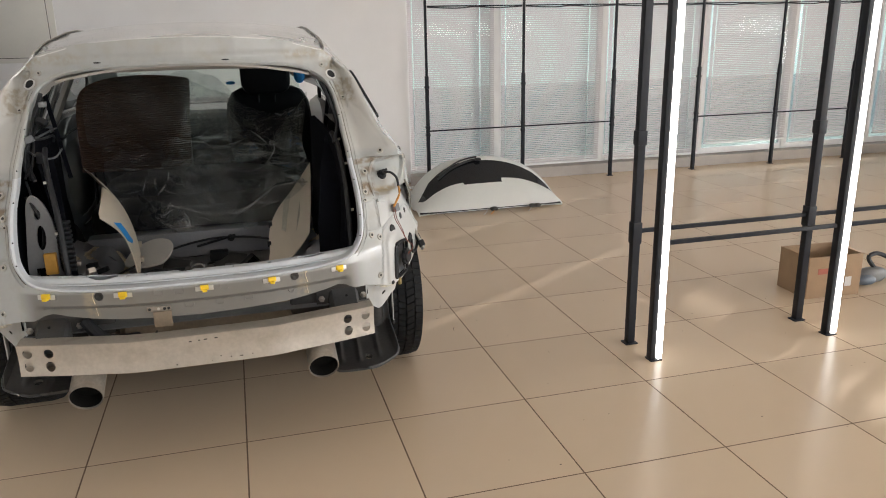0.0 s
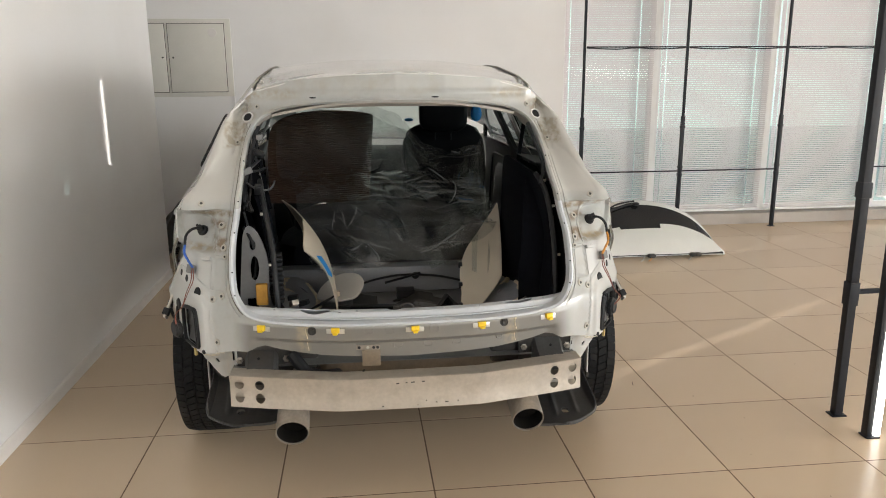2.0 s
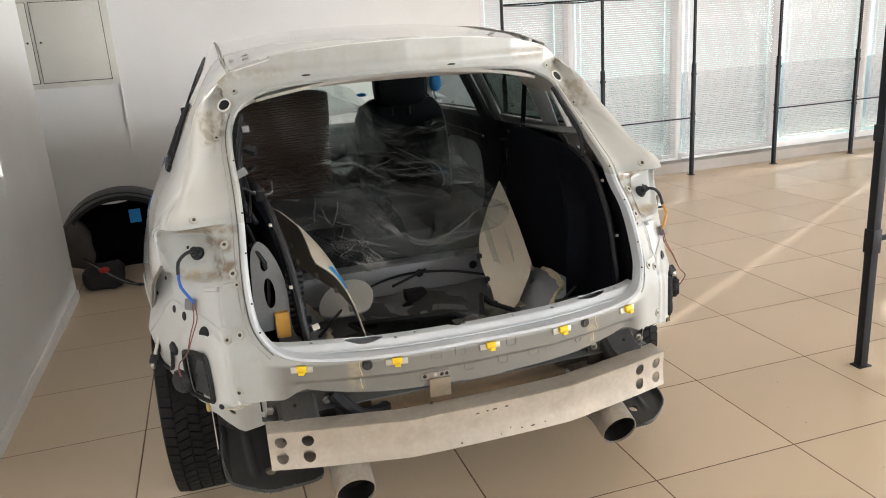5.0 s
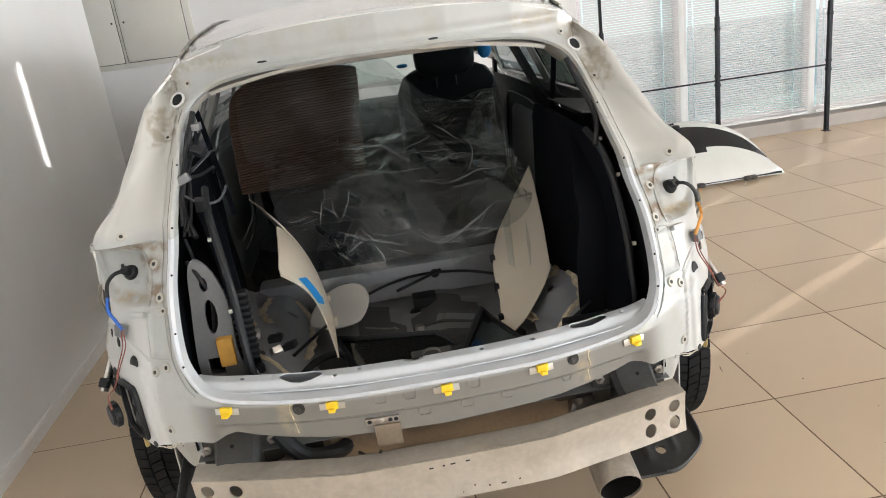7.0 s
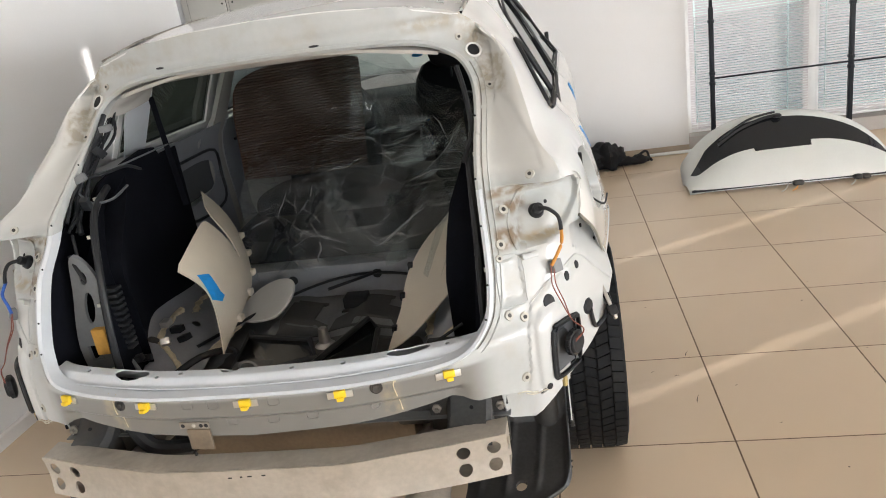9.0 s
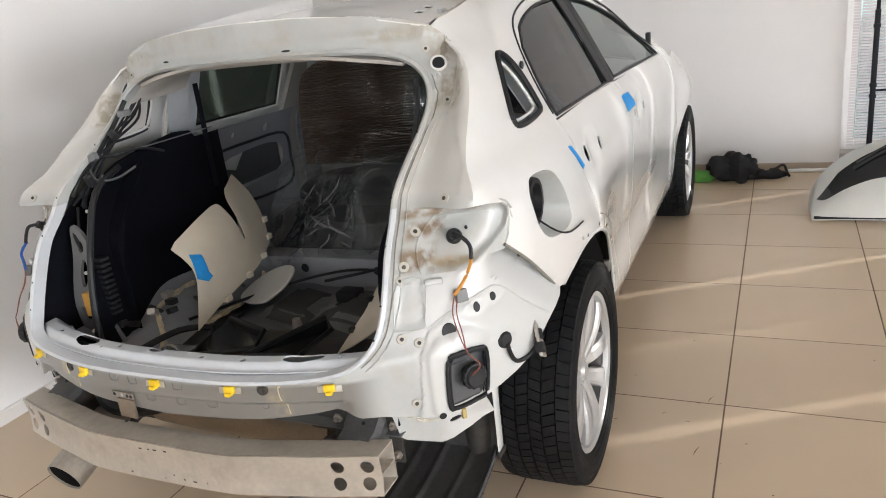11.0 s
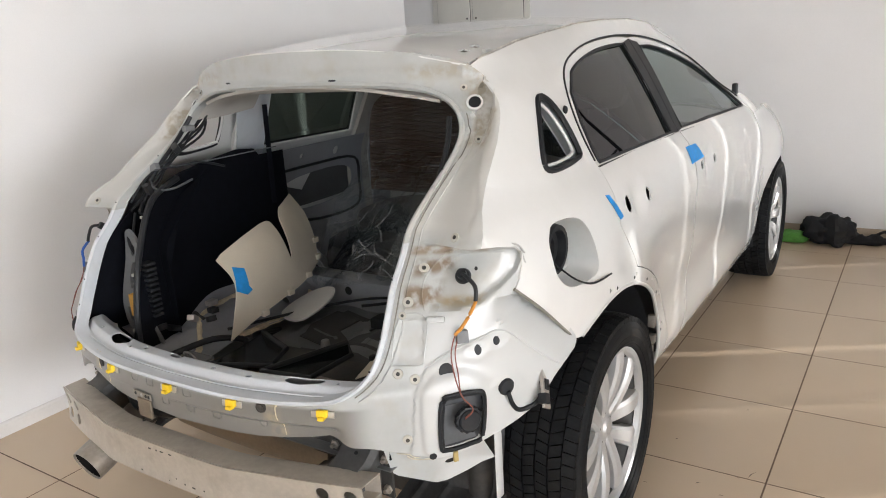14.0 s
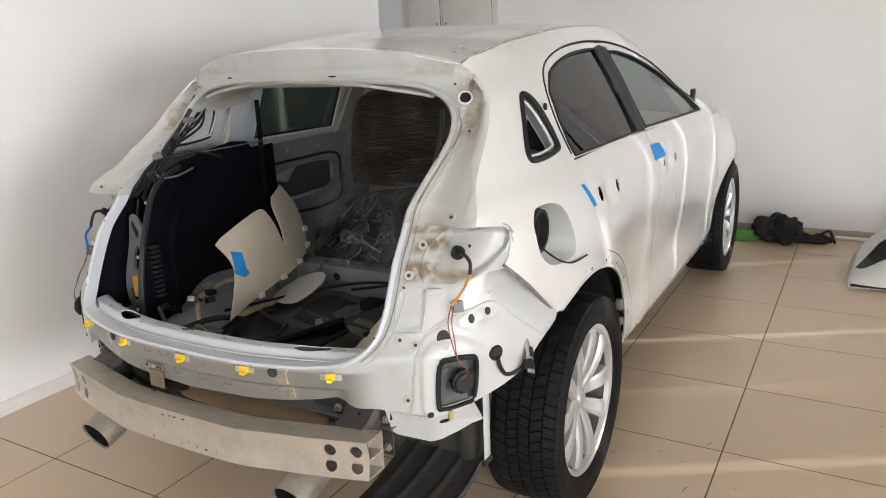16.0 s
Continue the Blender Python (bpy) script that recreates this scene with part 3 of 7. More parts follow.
part("flap", box(0.0, 0.05, -0.125, 0.125, -0.002, 0.002, 0.001, Matrix.Translation((0.185, 0, 0.258)) @ Matrix.Rotation(radians(15), 4, "Y")), CARD, cb)
part("print_mark", box(-0.12, -0.03, -0.1375, -0.1355, 0.15, 0.185), mat("faded_red_print", (0.38, 0.12, 0.08), 0.9), cb)
part("print_mark", box(0.02, 0.09, -0.1375, -0.1355, 0.15, 0.185), CARD, cb)
part("paper_label", box(0.075, 0.12, -0.1375, -0.1355, 0.06, 0.12), mat("paper_label", (0.6, 0.58, 0.55), 0.8), cb)

# ---- the stripped car ----
CX = -0.157
car = thing("car", "white crossover stripped for repair, tailgate, bumper, lamps and trim removed", "car", (CX, 3.65, 0))
to_car = Matrix.Translation((0, -3.65, 0))


def cpart(name, bm, material, label="", parent=None, smooth=30):
    bmesh.ops.transform(bm, matrix=to_car, verts=bm.verts)
    return part(name, bm, material, parent or car, label, smooth)


# plan curve of the tail, and how it leans forward with height
BASE = np.array(smooth_path([(0, 2.64), (0.25, 2.655), (0.5, 2.715), (0.6, 2.765), (0.68, 2.82), (0.76, 2.89), (0.85, 3.03), (0.93, 3.2), (0.965, 3.29), (0.98, 3.34)], 8))
ARC = np.concatenate([[0], np.cumsum(np.hypot(*np.diff(BASE, axis=0).T))])
BASE2 = ([0, 0.2, 0.4, 0.55, 0.65, 0.74, 0.81, 0.88, 0.98], [2.67, 2.685, 2.73, 2.79, 2.838, 2.878, 2.905, 2.96, 3.1])
LEAN = np.array(smooth_path([(0.5, 0.0), (0.75, 0.0), (0.83, 0.03), (0.97, 0.095), (1.066, 0.15), (1.144, 0.18), (1.2, 0.255), (1.335, 0.465), (1.434, 0.55), (1.475, 0.578), (1.54, 0.585), (1.65, 0.58)], 6))


# outer corner of the D-pillar and the ear over the lamp pan: z, u, y
CORNER = np.array([(1.10, 0.808, 2.995), (1.122, 0.808, 3.0), (1.14, 0.808, 3.006), (1.16, 0.80, 3.024), (1.18, 0.784, 3.054), (1.20, 0.766, 3.088), (1.23, 0.752, 3.126), (1.26, 0.744, 3.158), (1.30, 0.732, 3.212),
                   (1.34, 0.72, 3.264), (1.38, 0.708, 3.302), (1.42, 0.692, 3.336), (1.455, 0.665, 3.362), (1.485, 0.632, 3.378), (1.515, 0.60, 3.385), (1.54, 0.57, 3.388), (1.70, 0.56, 3.39)])


def tail_base(u, z):
    k = ease(z, 1.02, 1.14)
    lean = lerp_table(z, LEAN[:, 0], LEAN[:, 1]) * (1 - 0.42 * ease(u, 0.69, 0.82) * (1 - k))
    return (1 - k) * lerp_table(u, BASE[:, 0], BASE[:, 1]) + k * lerp_table(u, *BASE2) + lean


def tail_y(u, z):
    u = abs(u)
    y = tail_base(u, z)
    if z > 1.108 and u > 0.62:
        eu, ey = lerp_table(z, CORNER[:, 0], CORNER[:, 1]), lerp_table(z, CORNER[:, 0], CORNER[:, 2])
        inner = min(0.635, eu - 0.03)
        y += (ey - tail_base(eu, z)) * ease(u, inner, inner + (eu - inner) * 0.92) * (1 - ease(u, eu, eu + 0.012)) * ease(z, 1.110, 1.120)
    return y


def dent(u, z, u0, u1, z0, z1, soft):
    return ease(u, u0 - soft, u0) * (1 - ease(u, u1, u1 + soft)) * ease(z, z0 - soft, z0) * (1 - ease(z, z1, z1 + soft))


def poly_depth(u, z, poly, soft):
    """0 outside an outline, rising to 1 within it over the width soft."""
    if not inside((u, z), poly):
        return 0.0
    best = 1.0
    for (x0, y0), (x1, y1) in zip(poly, poly[1:] + poly[:1]):
        dx, dy = x1 - x0, y1 - y0
        k = max(0.0, min(1.0, ((u - x0) * dx + (z - y0) * dy) / (dx * dx + dy * dy + 1e-12)))
        best = min(best, math.hypot(u - x0 - k * dx, z - y0 - k * dy))
    return ease(best, 0.0, soft)


LAMP_PAN = [(0.686, 0.972), (0.672, 1.01), (0.671, 1.053), (0.69, 1.088), (0.71, 1.103), (0.78, 1.112), (0.845, 1.112), (0.862, 1.085), (0.852, 1.04), (0.828, 1.004), (0.796, 0.975), (0.74, 0.966)]
APRON = [(0.66, 0.50), (0.688, 0.68), (0.695, 0.80), (0.705, 0.843), (0.749, 0.876), (0.80, 0.897), (0.837, 0.903), (0.879, 0.837), (0.922, 0.768), (0.96, 0.6), (0.9, 0.5)]
VENT_BOSS = [(0.708, 0.63), (0.706, 0.80), (0.725, 0.832), (0.79, 0.838), (0.828, 0.80), (0.832, 0.65), (0.81, 0.60), (0.73, 0.60)]
STRIP_PAN = [(0.638, 0.855), (0.636, 0.96), (0.69, 0.957), (0.70, 0.87), (0.695, 0.85)]
FLANK = [(0.818, 0.985), (0.82, 0.935), (0.845, 0.903), (0.883, 0.84), (0.922, 0.772), (0.99, 0.75), (0.99, 0.9), (0.93, 0.99)]
PILLAR_PAN = [(0.625, 1.16), (0.66, 1.15), (0.775, 1.15), (0.76, 1.20), (0.70, 1.30), (0.66, 1.33), (0.63, 1.30), (0.62, 1.22)]


def tail_relief(u, z):
    a = abs(u)
    d = 0.022 * (1 - ease(z, 0.695, 0.715)) * (1 - ease(a, 0.50, 0.56))
    d += 0.005 * dent(a, z, -1.0, 0.54, 1.522, 1.528, 0.018)
    if 0.6 < a:
        d += 0.034 * poly_depth(a, z, LAMP_PAN, 0.022) - 0.008 * poly_depth(a, z, APRON, 0.009)
        d -= 0.012 * poly_depth(a, z, VENT_BOSS, 0.018)
        d += 0.007 * poly_depth(a, z, STRIP_PAN, 0.008) + 0.10 * poly_depth(a, z, FLANK, 0.018) + 0.006 * poly_depth(a, z, PILLAR_PAN, 0.012)
        d += 0.014 * dent(a, z, 0.60, 0.645, 1.30, 1.48, 0.010)
        d -= 0.005 * dent(a, z, 0.64, 0.80, 1.122, 1.128, 0.010)
        for cu, cz in ((0.802, 0.871), (0.829, 0.882), (0.851, 0.935), (0.888, 0.873), (0.849, 0.759)):
            r = math.hypot(a - cu, z - cz)
            d -= 0.004 * ease(r, 0.012, 0.018) * (1 - ease(r, 0.022, 0.03))
    return d


def tail_point(s, z):
    u = math.copysign(lerp_table(abs(s), ARC, BASE[:, 0]), s)
    return Vector((u, tail_y(u, z) + tail_relief(u, z), z))


def arc_of(u):
    return math.copysign(lerp_table(abs(u), BASE[:, 0], ARC), u)


RIM_R = [(0.0, 0.775), (0.30, 0.772), (0.46, 0.776), (0.55, 0.792), (0.597, 0.835), (0.612, 0.90), (0.612, 1.0), (0.603, 1.1), (0.598, 1.2), (0.598, 1.3), (0.585, 1.37), (0.55, 1.425), (0.48, 1.463), (0.38, 1.483), (0.2, 1.494), (0, 1.497)]
rim_half = smooth_path(RIM_R, 4)
OPENING = rim_half + [(-u, z) for u, z in rim_half[-2:0:-1]]
# outer corner of the D-pillar: u, z, and its y follows from the tail
EDGE = smooth_path([(float(u), float(z)) for z, u, y in CORNER if 1.12 < z < 1.52] + [(0.575, 1.535)], 3)
outer_half = [(0.0, 0.645), (0.30, 0.653), (0.37, 0.659), (0.45, 0.669), (0.50, 0.679), (0.53, 0.674), (0.565, 0.656), (0.61, 0.650), (0.63, 0.645), (0.673, 0.633), (0.735, 0.616), (0.79, 0.622), (0.835, 0.640), (0.862, 0.655), (0.893, 0.68), (0.92, 0.745), (0.932, 0.772), (0.925, 0.80),
              (0.90, 0.87), (0.872, 0.95), (0.868, 1.0), (0.864, 1.03), (0.862, 1.06), (0.858, 1.092), (0.848, 1.106), (0.834, 1.112), (0.815, 1.116)] + EDGE + [(0.53, 1.556), (0.40, 1.582), (0.2, 1.597), (0, 1.602)]
OUTER = outer_half + [(-u, z) for u, z in outer_half[-2:0:-1]]
vent_r = smooth_path([(0.760, 0.637), (0.796, 0.639), (0.814, 0.652), (0.818, 0.755), (0.806, 0.774), (0.772, 0.778), (0.754, 0.765), (0.750, 0.652)], 4, True)
holes = [[(arc_of(u), z) for u, z in OPENING], [(arc_of(u), z) for u, z in vent_r], [(arc_of(-u), z) for u, z in vent_r]]
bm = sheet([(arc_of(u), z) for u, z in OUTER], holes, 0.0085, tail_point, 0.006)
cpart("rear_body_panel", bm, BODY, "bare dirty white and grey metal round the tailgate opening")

# bright flange round the opening
fl = bmesh.new()
ring = []
rp = [np.array(p) for p in OPENING]
for i, p in enumerate(rp):
    d = rp[(i + 1) % len(rp)] - rp[i - 1]
    n = np.array((d[1], -d[0])) / np.hypot(*d)
    if np.dot(n, np.array((0, 1.12)) - p) > 0:
        n = -n
    sec = []
    low = 1 - ease(p[1], 0.80, 0.90)
    for off, dy in ((0.012, -0.004), (0.012, -0.012), (0.004, -0.018), (-0.004, -0.012), (-0.006, 0.03), (-0.001, 0.032)):
        q = p + n * off * (1 - 0.3 * low)
        sec.append(fl.verts.new((q[0], tail_y(*p) + dy, q[1])))
    ring.append(sec)
for a, b in zip(ring, ring[1:] + ring[:1]):
    for k in range(len(a) - 1):
        fl.faces.new((a[k], a[k + 1], b[k + 1], b[k]))
for f in fl.faces:
    f.material_index = 1 if f.calc_center_median().z > 1.12 else 0
cpart("opening_flange", fl, [FLANGE, BODY], "pale blue-white seal flange")

# sill shelf inside the flange
sill_out = [(u, 0.0) for u in np.linspace(-0.585, 0.585, 30)] + [(u, 1.0) for u in np.linspace(0.585, -0.585, 30)]


def sill_point(u, v):
    return Vector((u, tail_y(u, 0.775) + 0.02 + 0.115 * v, 0.783 + 0.014 * ease(v, 0.1, 0.3) - 0.05 * ease(v, 0.55, 1.0)))


def slot(cu, cv, ru, rv):
    return [(cu + ru * math.cos(a) * (1.0 if math.cos(a) > 0 else 0.8), cv + rv * math.sin(a)) for a in np.linspace(0, 2 * math.pi, 14)[:-1]]


sill_holes = [slot(c, v, ru, rv) for c, v, ru, rv in ((-0.33, 0.42, 0.06, 0.22), (0.40, 0.45, 0.06, 0.20), (-0.05, 0.55, 0.03, 0.14), (-0.47, 0.4, 0.007, 0.06), (-0.18, 0.45, 0.007, 0.06), (0.12, 0.4, 0.007, 0.06), (0.25, 0.35, 0.008, 0.07), (0.5, 0.4, 0.006, 0.05), (-0.24, 0.3, 0.006, 0.05))]
cpart("sill_shelf", sheet(sill_out, sill_holes, 0.03, sill_point, 0.003), FLANGE, "pale painted sill with slots")


# black sheet added under the slots in place of the shade inside them
cpart("sill_dark_sheet", sheet(sill_out, [], 0.05, lambda u, v: Vector((u * 0.97, tail_y(u, 0.775) + 0.026 + 0.095 * v, 0.752 - 0.02 * v)), 0.003), BLACKP, "black sheet standing in for shade under the sill slots")
for s in (1, -1):
    for k in range(5):
        p = rim_half[int(17 + k * 4.6)]
        cpart("flange_hole", lathe([(0.0, 0.0012), (0.0028, 0.0012), (0.003, 0.0)], Matrix.Translation((s * (p[0] - 0.001), tail_y(*p) - 0.0175, p[1])) @ Matrix.Rotation(radians(90), 4, "X"), 8), BLACKP)


# body sides
PROFILE = np.array(smooth_path([(0.26, 0.83), (0.34, 0.875), (0.45, 0.893), (0.6, 0.897), (0.8, 0.905), (0.95, 0.912), (1.05, 0.905), (1.12, 0.885), (1.17, 0.855), (1.2, 0.832), (1.3, 0.785), (1.45, 0.71), (1.57, 0.64), (1.64, 0.59)], 5))
edge_y = [tail_y(u, z) for u, z in EDGE]
EZ, EU, EY = [p[1] for p in EDGE], [p[0] for p in EDGE], edge_y
DITCH = ([3.36, 3.42, 3.67, 4.12, 4.39, 4.7, 4.95, 5.2, 5.5, 5.8, 5.98], [1.535, 1.55, 1.592, 1.632, 1.643, 1.642, 1.625, 1.58, 1.46, 1.29, 1.16])


HUB_R, HUB_F, HUB_Z = 3.58, 6.52, 0.355


def half_width_raw(y, z):
    zz = z + 0.16 * ease(y, 5.95, 7.0) * ease(z, 0.6, 1.0)
    w = lerp_table(zz, PROFILE[:, 0], PROFILE[:, 1])
    w += 0.052 * math.exp(-((y - 3.62) / 0.42) ** 2 - ((z - 0.80) / 0.19) ** 2)
    w += 0.05 * math.exp(-((y - 6.5) / 0.42) ** 2 - ((z - 0.80) / 0.22) ** 2)
    w -= 0.02 * math.exp(-((y - 4.9) / 0.7) ** 2 - ((z - 0.55) / 0.12) ** 2)
    for cy, cz in ((3.88, 1.066), (4.81, 1.033)):
        w -= 0.012 * math.exp(-((y - cy) / 0.055) ** 4 - ((z - cz) / 0.042) ** 4)
    if y < 3.6:
        w -= 0.05 * ((3.6 - y) / 0.6) ** 1.5
    if y < 3.2:
        w -= 0.028 * ((3.2 - y) / 0.125) ** 2 * ease(z, 0.88, 0.98) * (1 - ease(z, 1.05, 1.11))
    if y > 6.35:
        w -= 0.16 * ((y - 6.35) / 0.8) ** 2
    return w


def half_width(y, z):
    w = half_width_raw(y, z)
    zd = lerp_table(y, *DITCH)
    w += (0.585 - half_width_raw(y, zd)) * math.exp(-max(0.0, zd - z) / 0.07) * ease(z, 1.2, 1.35)
    if z > 1.10:
        ey, eu = lerp_table(z, EZ, EY), lerp_table(z, EZ, EU)
        w0 = half_width_raw(ey, z) + (0.585 - half_width_raw(ey, lerp_table(ey, *DITCH))) * math.exp(-max(0.0, lerp_table(ey, *DITCH) - z) / 0.07) * ease(z, 1.2, 1.35)
        w += (eu - w0) * math.exp(-max(0.0, y - ey) / 0.16) * ease(z, 1.10, 1.122)
    return w


def side_point(side, inset=0.0):
    return lambda y, z: Vector((side * (half_width(y, z) - inset), y, z))



def arc_pts(cy, r, a0, a1, n=14):
    return [(cy + r * math.cos(radians(a)), HUB_Z + r * math.sin(radians(a))) for a in np.linspace(a0, a1, n)]


OUTER_ARCH = smooth_path([(3.735, 0.875), (3.79, 0.856), (3.9, 0.81), (4.03, 0.74), (4.15, 0.64), (4.25, 0.526), (4.30, 0.42), (4.315, 0.35)], 3)
INNER_ARCH = smooth_path([(4.19, 0.33), (4.195, 0.40), (4.17, 0.53), (4.06, 0.66), (3.92, 0.745), (3.77, 0.81), (3.68, 0.838), (3.58, 0.852), (3.485, 0.842), (3.40, 0.812), (3.345, 0.785)], 4)


WINDOW_ARC = smooth_path([(3.70, 1.20), (3.69, 1.30), (3.72, 1.41), (3.79, 1.485), (3.92, 1.535), (4.15, 1.572), (4.45, 1.583), (4.75, 1.565), (5.05, 1.51), (5.4, 1.40), (5.7, 1.25), (5.82, 1.16)], 4)
ditch_line = [(y, lerp_table(y, *DITCH)) for y in np.linspace(3.42, 5.98, 34)]
BODY_SIDE = ([(3.30, 0.79), (3.19, 0.893), (3.085, 0.995), (3.102, 1.02), (3.116, 1.06), (3.115, 1.09), (3.098, 1.106), (3.05, 1.115)]
             + [(y, z) for y, z in zip(EY, EZ)] + ditch_line + [(5.99, 1.12), (5.86, 1.12)] + WINDOW_ARC[::-1]
             + [(3.685, 1.12), (3.66, 1.03), (3.70, 0.945)] + OUTER_ARCH + [(4.30, 0.29), (4.20, 0.28)] + INNER_ARCH)
FUEL = smooth_path([(3.24, 1.09), (3.285, 1.118), (3.375, 1.116), (3.43, 1.095), (3.46, 1.035), (3.458, 0.96), (3.405, 0.937), (3.30, 0.942), (3.245, 0.985), (3.232, 1.05)], 4, True)
QUARTER = smooth_path([(3.40, 1.255), (3.46, 1.34), (3.53, 1.425), (3.58, 1.42), (3.615, 1.36), (3.62, 1.27), (3.595, 1.245), (3.44, 1.235)], 4, True)
REAR_DOOR = ([(3.703, 1.196), (4.15, 1.197), (4.585, 1.187), (4.60, 1.0), (4.595, 0.7), (4.57, 0.42), (4.56, 0.325), (4.322, 0.33)] + [(y + 0.003, z + 0.003) for y, z in OUTER_ARCH[::-1]] + [(3.703, 0.947), (3.663, 1.03), (3.688, 1.12)])
FRONT_DOOR = [(4.592, 1.187), (5.2, 1.175), (5.82, 1.15), (5.93, 1.0), (5.985, 0.8), (6.0, 0.6), (6.0, 0.325), (4.567, 0.325), (4.577, 0.42), (4.602, 0.7), (4.607, 1.0)]
FENDER = [(5.995, 1.12), (6.2, 1.135), (6.45, 1.115), (6.7, 1.06), (6.95, 0.97), (7.08, 0.86), (7.1, 0.76), (7.0, 0.73)] + arc_pts(HUB_F, 0.455, 50, 185) + [(6.07, 0.28), (6.008, 0.30), (6.008, 0.6), (5.993, 0.8), (5.94, 1.0), (5.84, 1.148), (5.86, 1.118)]
FVENT = [[(6.022, 0.44), (6.042, 0.44), (6.047, 0.53), (6.027, 0.53)], [(6.028, 0.55), (6.048, 0.55), (6.052, 0.70), (6.03, 0.70)], [(6.028, 0.72), (6.05, 0.72), (6.045, 0.79), (6.022, 0.79)]]


def spot(y, z, r, k=8):
    return [(y + r * math.cos(a), z + r * 1.1 * math.sin(a)) for a in np.linspace(0, 2 * math.pi, k + 1)[:-1]]


lip_holes = [spot(y, z, 0.006, 6) for y, z in ((4.215, 0.50), (4.11, 0.655), (3.95, 0.768), (3.72, 0.858), (3.50, 0.872))]
for side in (1, -1):
    step = 0.022 if side > 0 else 0.034
    bm = sheet(BODY_SIDE, [FUEL, QUARTER, *lip_holes] if side > 0 else [QUARTER], step, side_point(side), 0.006, None, side < 0)
    cpart("body_side", bm, PAINT, "glossy white body side with open fuel flap and quarter window")
    for nm, outline, hs in (("rear_door", REAR_DOOR, [spot(3.775, 1.07, 0.026), spot(3.975, 1.062, 0.022)]), ("front_door", FRONT_DOOR, [spot(4.70, 1.035, 0.02), spot(4.91, 1.03, 0.02)])):
        door = cpart(nm, sheet(outline, hs, step * 1.5, side_point(side), 0.005, None, side < 0), PAINT, "white door skin with handle removed")
        if nm == "rear_door":
            pane = [(3.73, 1.208), (4.495, 1.198), (4.452, 1.549)] + [(y, z - 0.034) for y, z in WINDOW_ARC[::-1] if 3.84 < y < 4.45] + [(3.762, 1.42), (3.73, 1.33), (3.722, 1.25)]
            frame_out = [(3.712, 1.20), (4.57, 1.19), (4.53, 1.57)] + [(y, z - 0.006) for y, z in WINDOW_ARC[::-1] if 3.70 < y < 4.5 and z > 1.24]
        else:
            pane = [(4.64, 1.20), (5.74, 1.172)] + [(y - 0.01, z - 0.036) for y, z in WINDOW_ARC[::-1] if 4.72 < y < 5.66] + [(4.612, 1.535)]
            frame_out = [(4.575, 1.19), (5.83, 1.15)] + [(y, z - 0.006) for y, z in WINDOW_ARC[::-1] if 4.54 < y < 5.80] + [(4.535, 1.57)]
        cpart("window_frame", sheet(frame_out, [pane], 0.03, side_point(side, 0.004), 0.016, None, side < 0), PAINT, "white upper door frame", door)
        gasket = [Vector((side * (half_width(y, z) - 0.004), y, z)) for y, z in pane]
        cpart("window_gasket", tube([*gasket, gasket[0]], 0.0065, 6), BLACKP, "black window gasket", door)
        strip = [(4.492, 1.196), (4.575, 1.19), (4.53, 1.565), (4.44, 1.553)] if nm == "rear_door" else [(4.578, 1.19), (4.642, 1.196), (4.616, 1.55), (4.535, 1.565)]
        cpart("pillar_strip", sheet(strip, [], 0.04, side_point(side, 0.001), 0.003, None, side < 0), BLACKP, "black pillar strip", door)
        g = cpart("window_glass", sheet(pane, [], 0.05, side_point(side, 0.012), 0), TINT if nm == "rear_door" else SHADEG, "tinted window glass", door)
        # inner door frame metal
        ys = [p[0] for p in outline]
        y0, y1 = min(ys) + 0.03, max(ys) - 0.04
        inner_out = [(p[0] + (0.03 if p[0] < sum(ys) / len(ys) else -0.03), min(p[1], 1.17) + (0.03 if p[1] < 0.7 else 0)) for p in outline]
        if nm == "rear_door":
            inner_holes = [smooth_path([(3.95, 0.88), (4.25, 0.86), (4.45, 0.9), (4.47, 1.0), (4.3, 1.03), (4.0, 1.0)], 3, True), spot(4.35, 1.11, 0.02), spot(4.1, 1.12, 0.012), spot(4.4, 0.6, 0.04)]
        else:
            inner_holes = [smooth_path([(4.8, 0.6), (5.2, 0.55), (5.5, 0.6), (5.5, 0.95), (5.1, 1.0), (4.85, 0.95)], 3, True)]
        cpart("inner_panel", sheet(inner_out, inner_holes, 0.05, side_point(side, 0.085), 0.003, None, side < 0), PALEM if side < 0 else BLACKP, "inner door panel", door)
        # dark sheet added so the panel opening reads dark, not white skin
        if nm == "rear_door":
            cpart("door_dark_sheet", sheet([(3.98, 0.87), (4.46, 0.88), (4.46, 1.02), (4.2, 1.04), (4.12, 0.95), (4.0, 0.99)], [], 0.06, side_point(side, 0.078), 0.0), DGREY, "dark sheet added behind the door panel opening", door)
        loop = smooth_path([(3.92, 1.06), (4.2, 1.065), (4.5, 1.05), (4.53, 0.92), (4.49, 0.80), (4.2, 0.79), (3.95, 0.84)], 4) if nm == "rear_door" else smooth_path([(4.75, 1.05), (5.2, 1.06), (5.55, 1.02), (5.6, 0.7), (5.4, 0.5), (4.9, 0.5)], 4)
        cpart("door_seal", tube([(side * (half_width(y, z) - 0.094), y, z) for y, z in loop], 0.007, 6), BLACKP, "black sealing cord", door)
    fender = cpart("front_fender", sheet(FENDER, FVENT, step * 1.4, side_point(side), 0.005, None, side < 0), PAINT, "white front fender with open vent slot")
    cpart("side_sill", sheet([(4.15, 0.25), (6.07, 0.25), (6.05, 0.318), (4.31, 0.318)], [], 0.06, side_point(side, 0.012), 0.02, None, side < 0), PAINT, "white side sill")
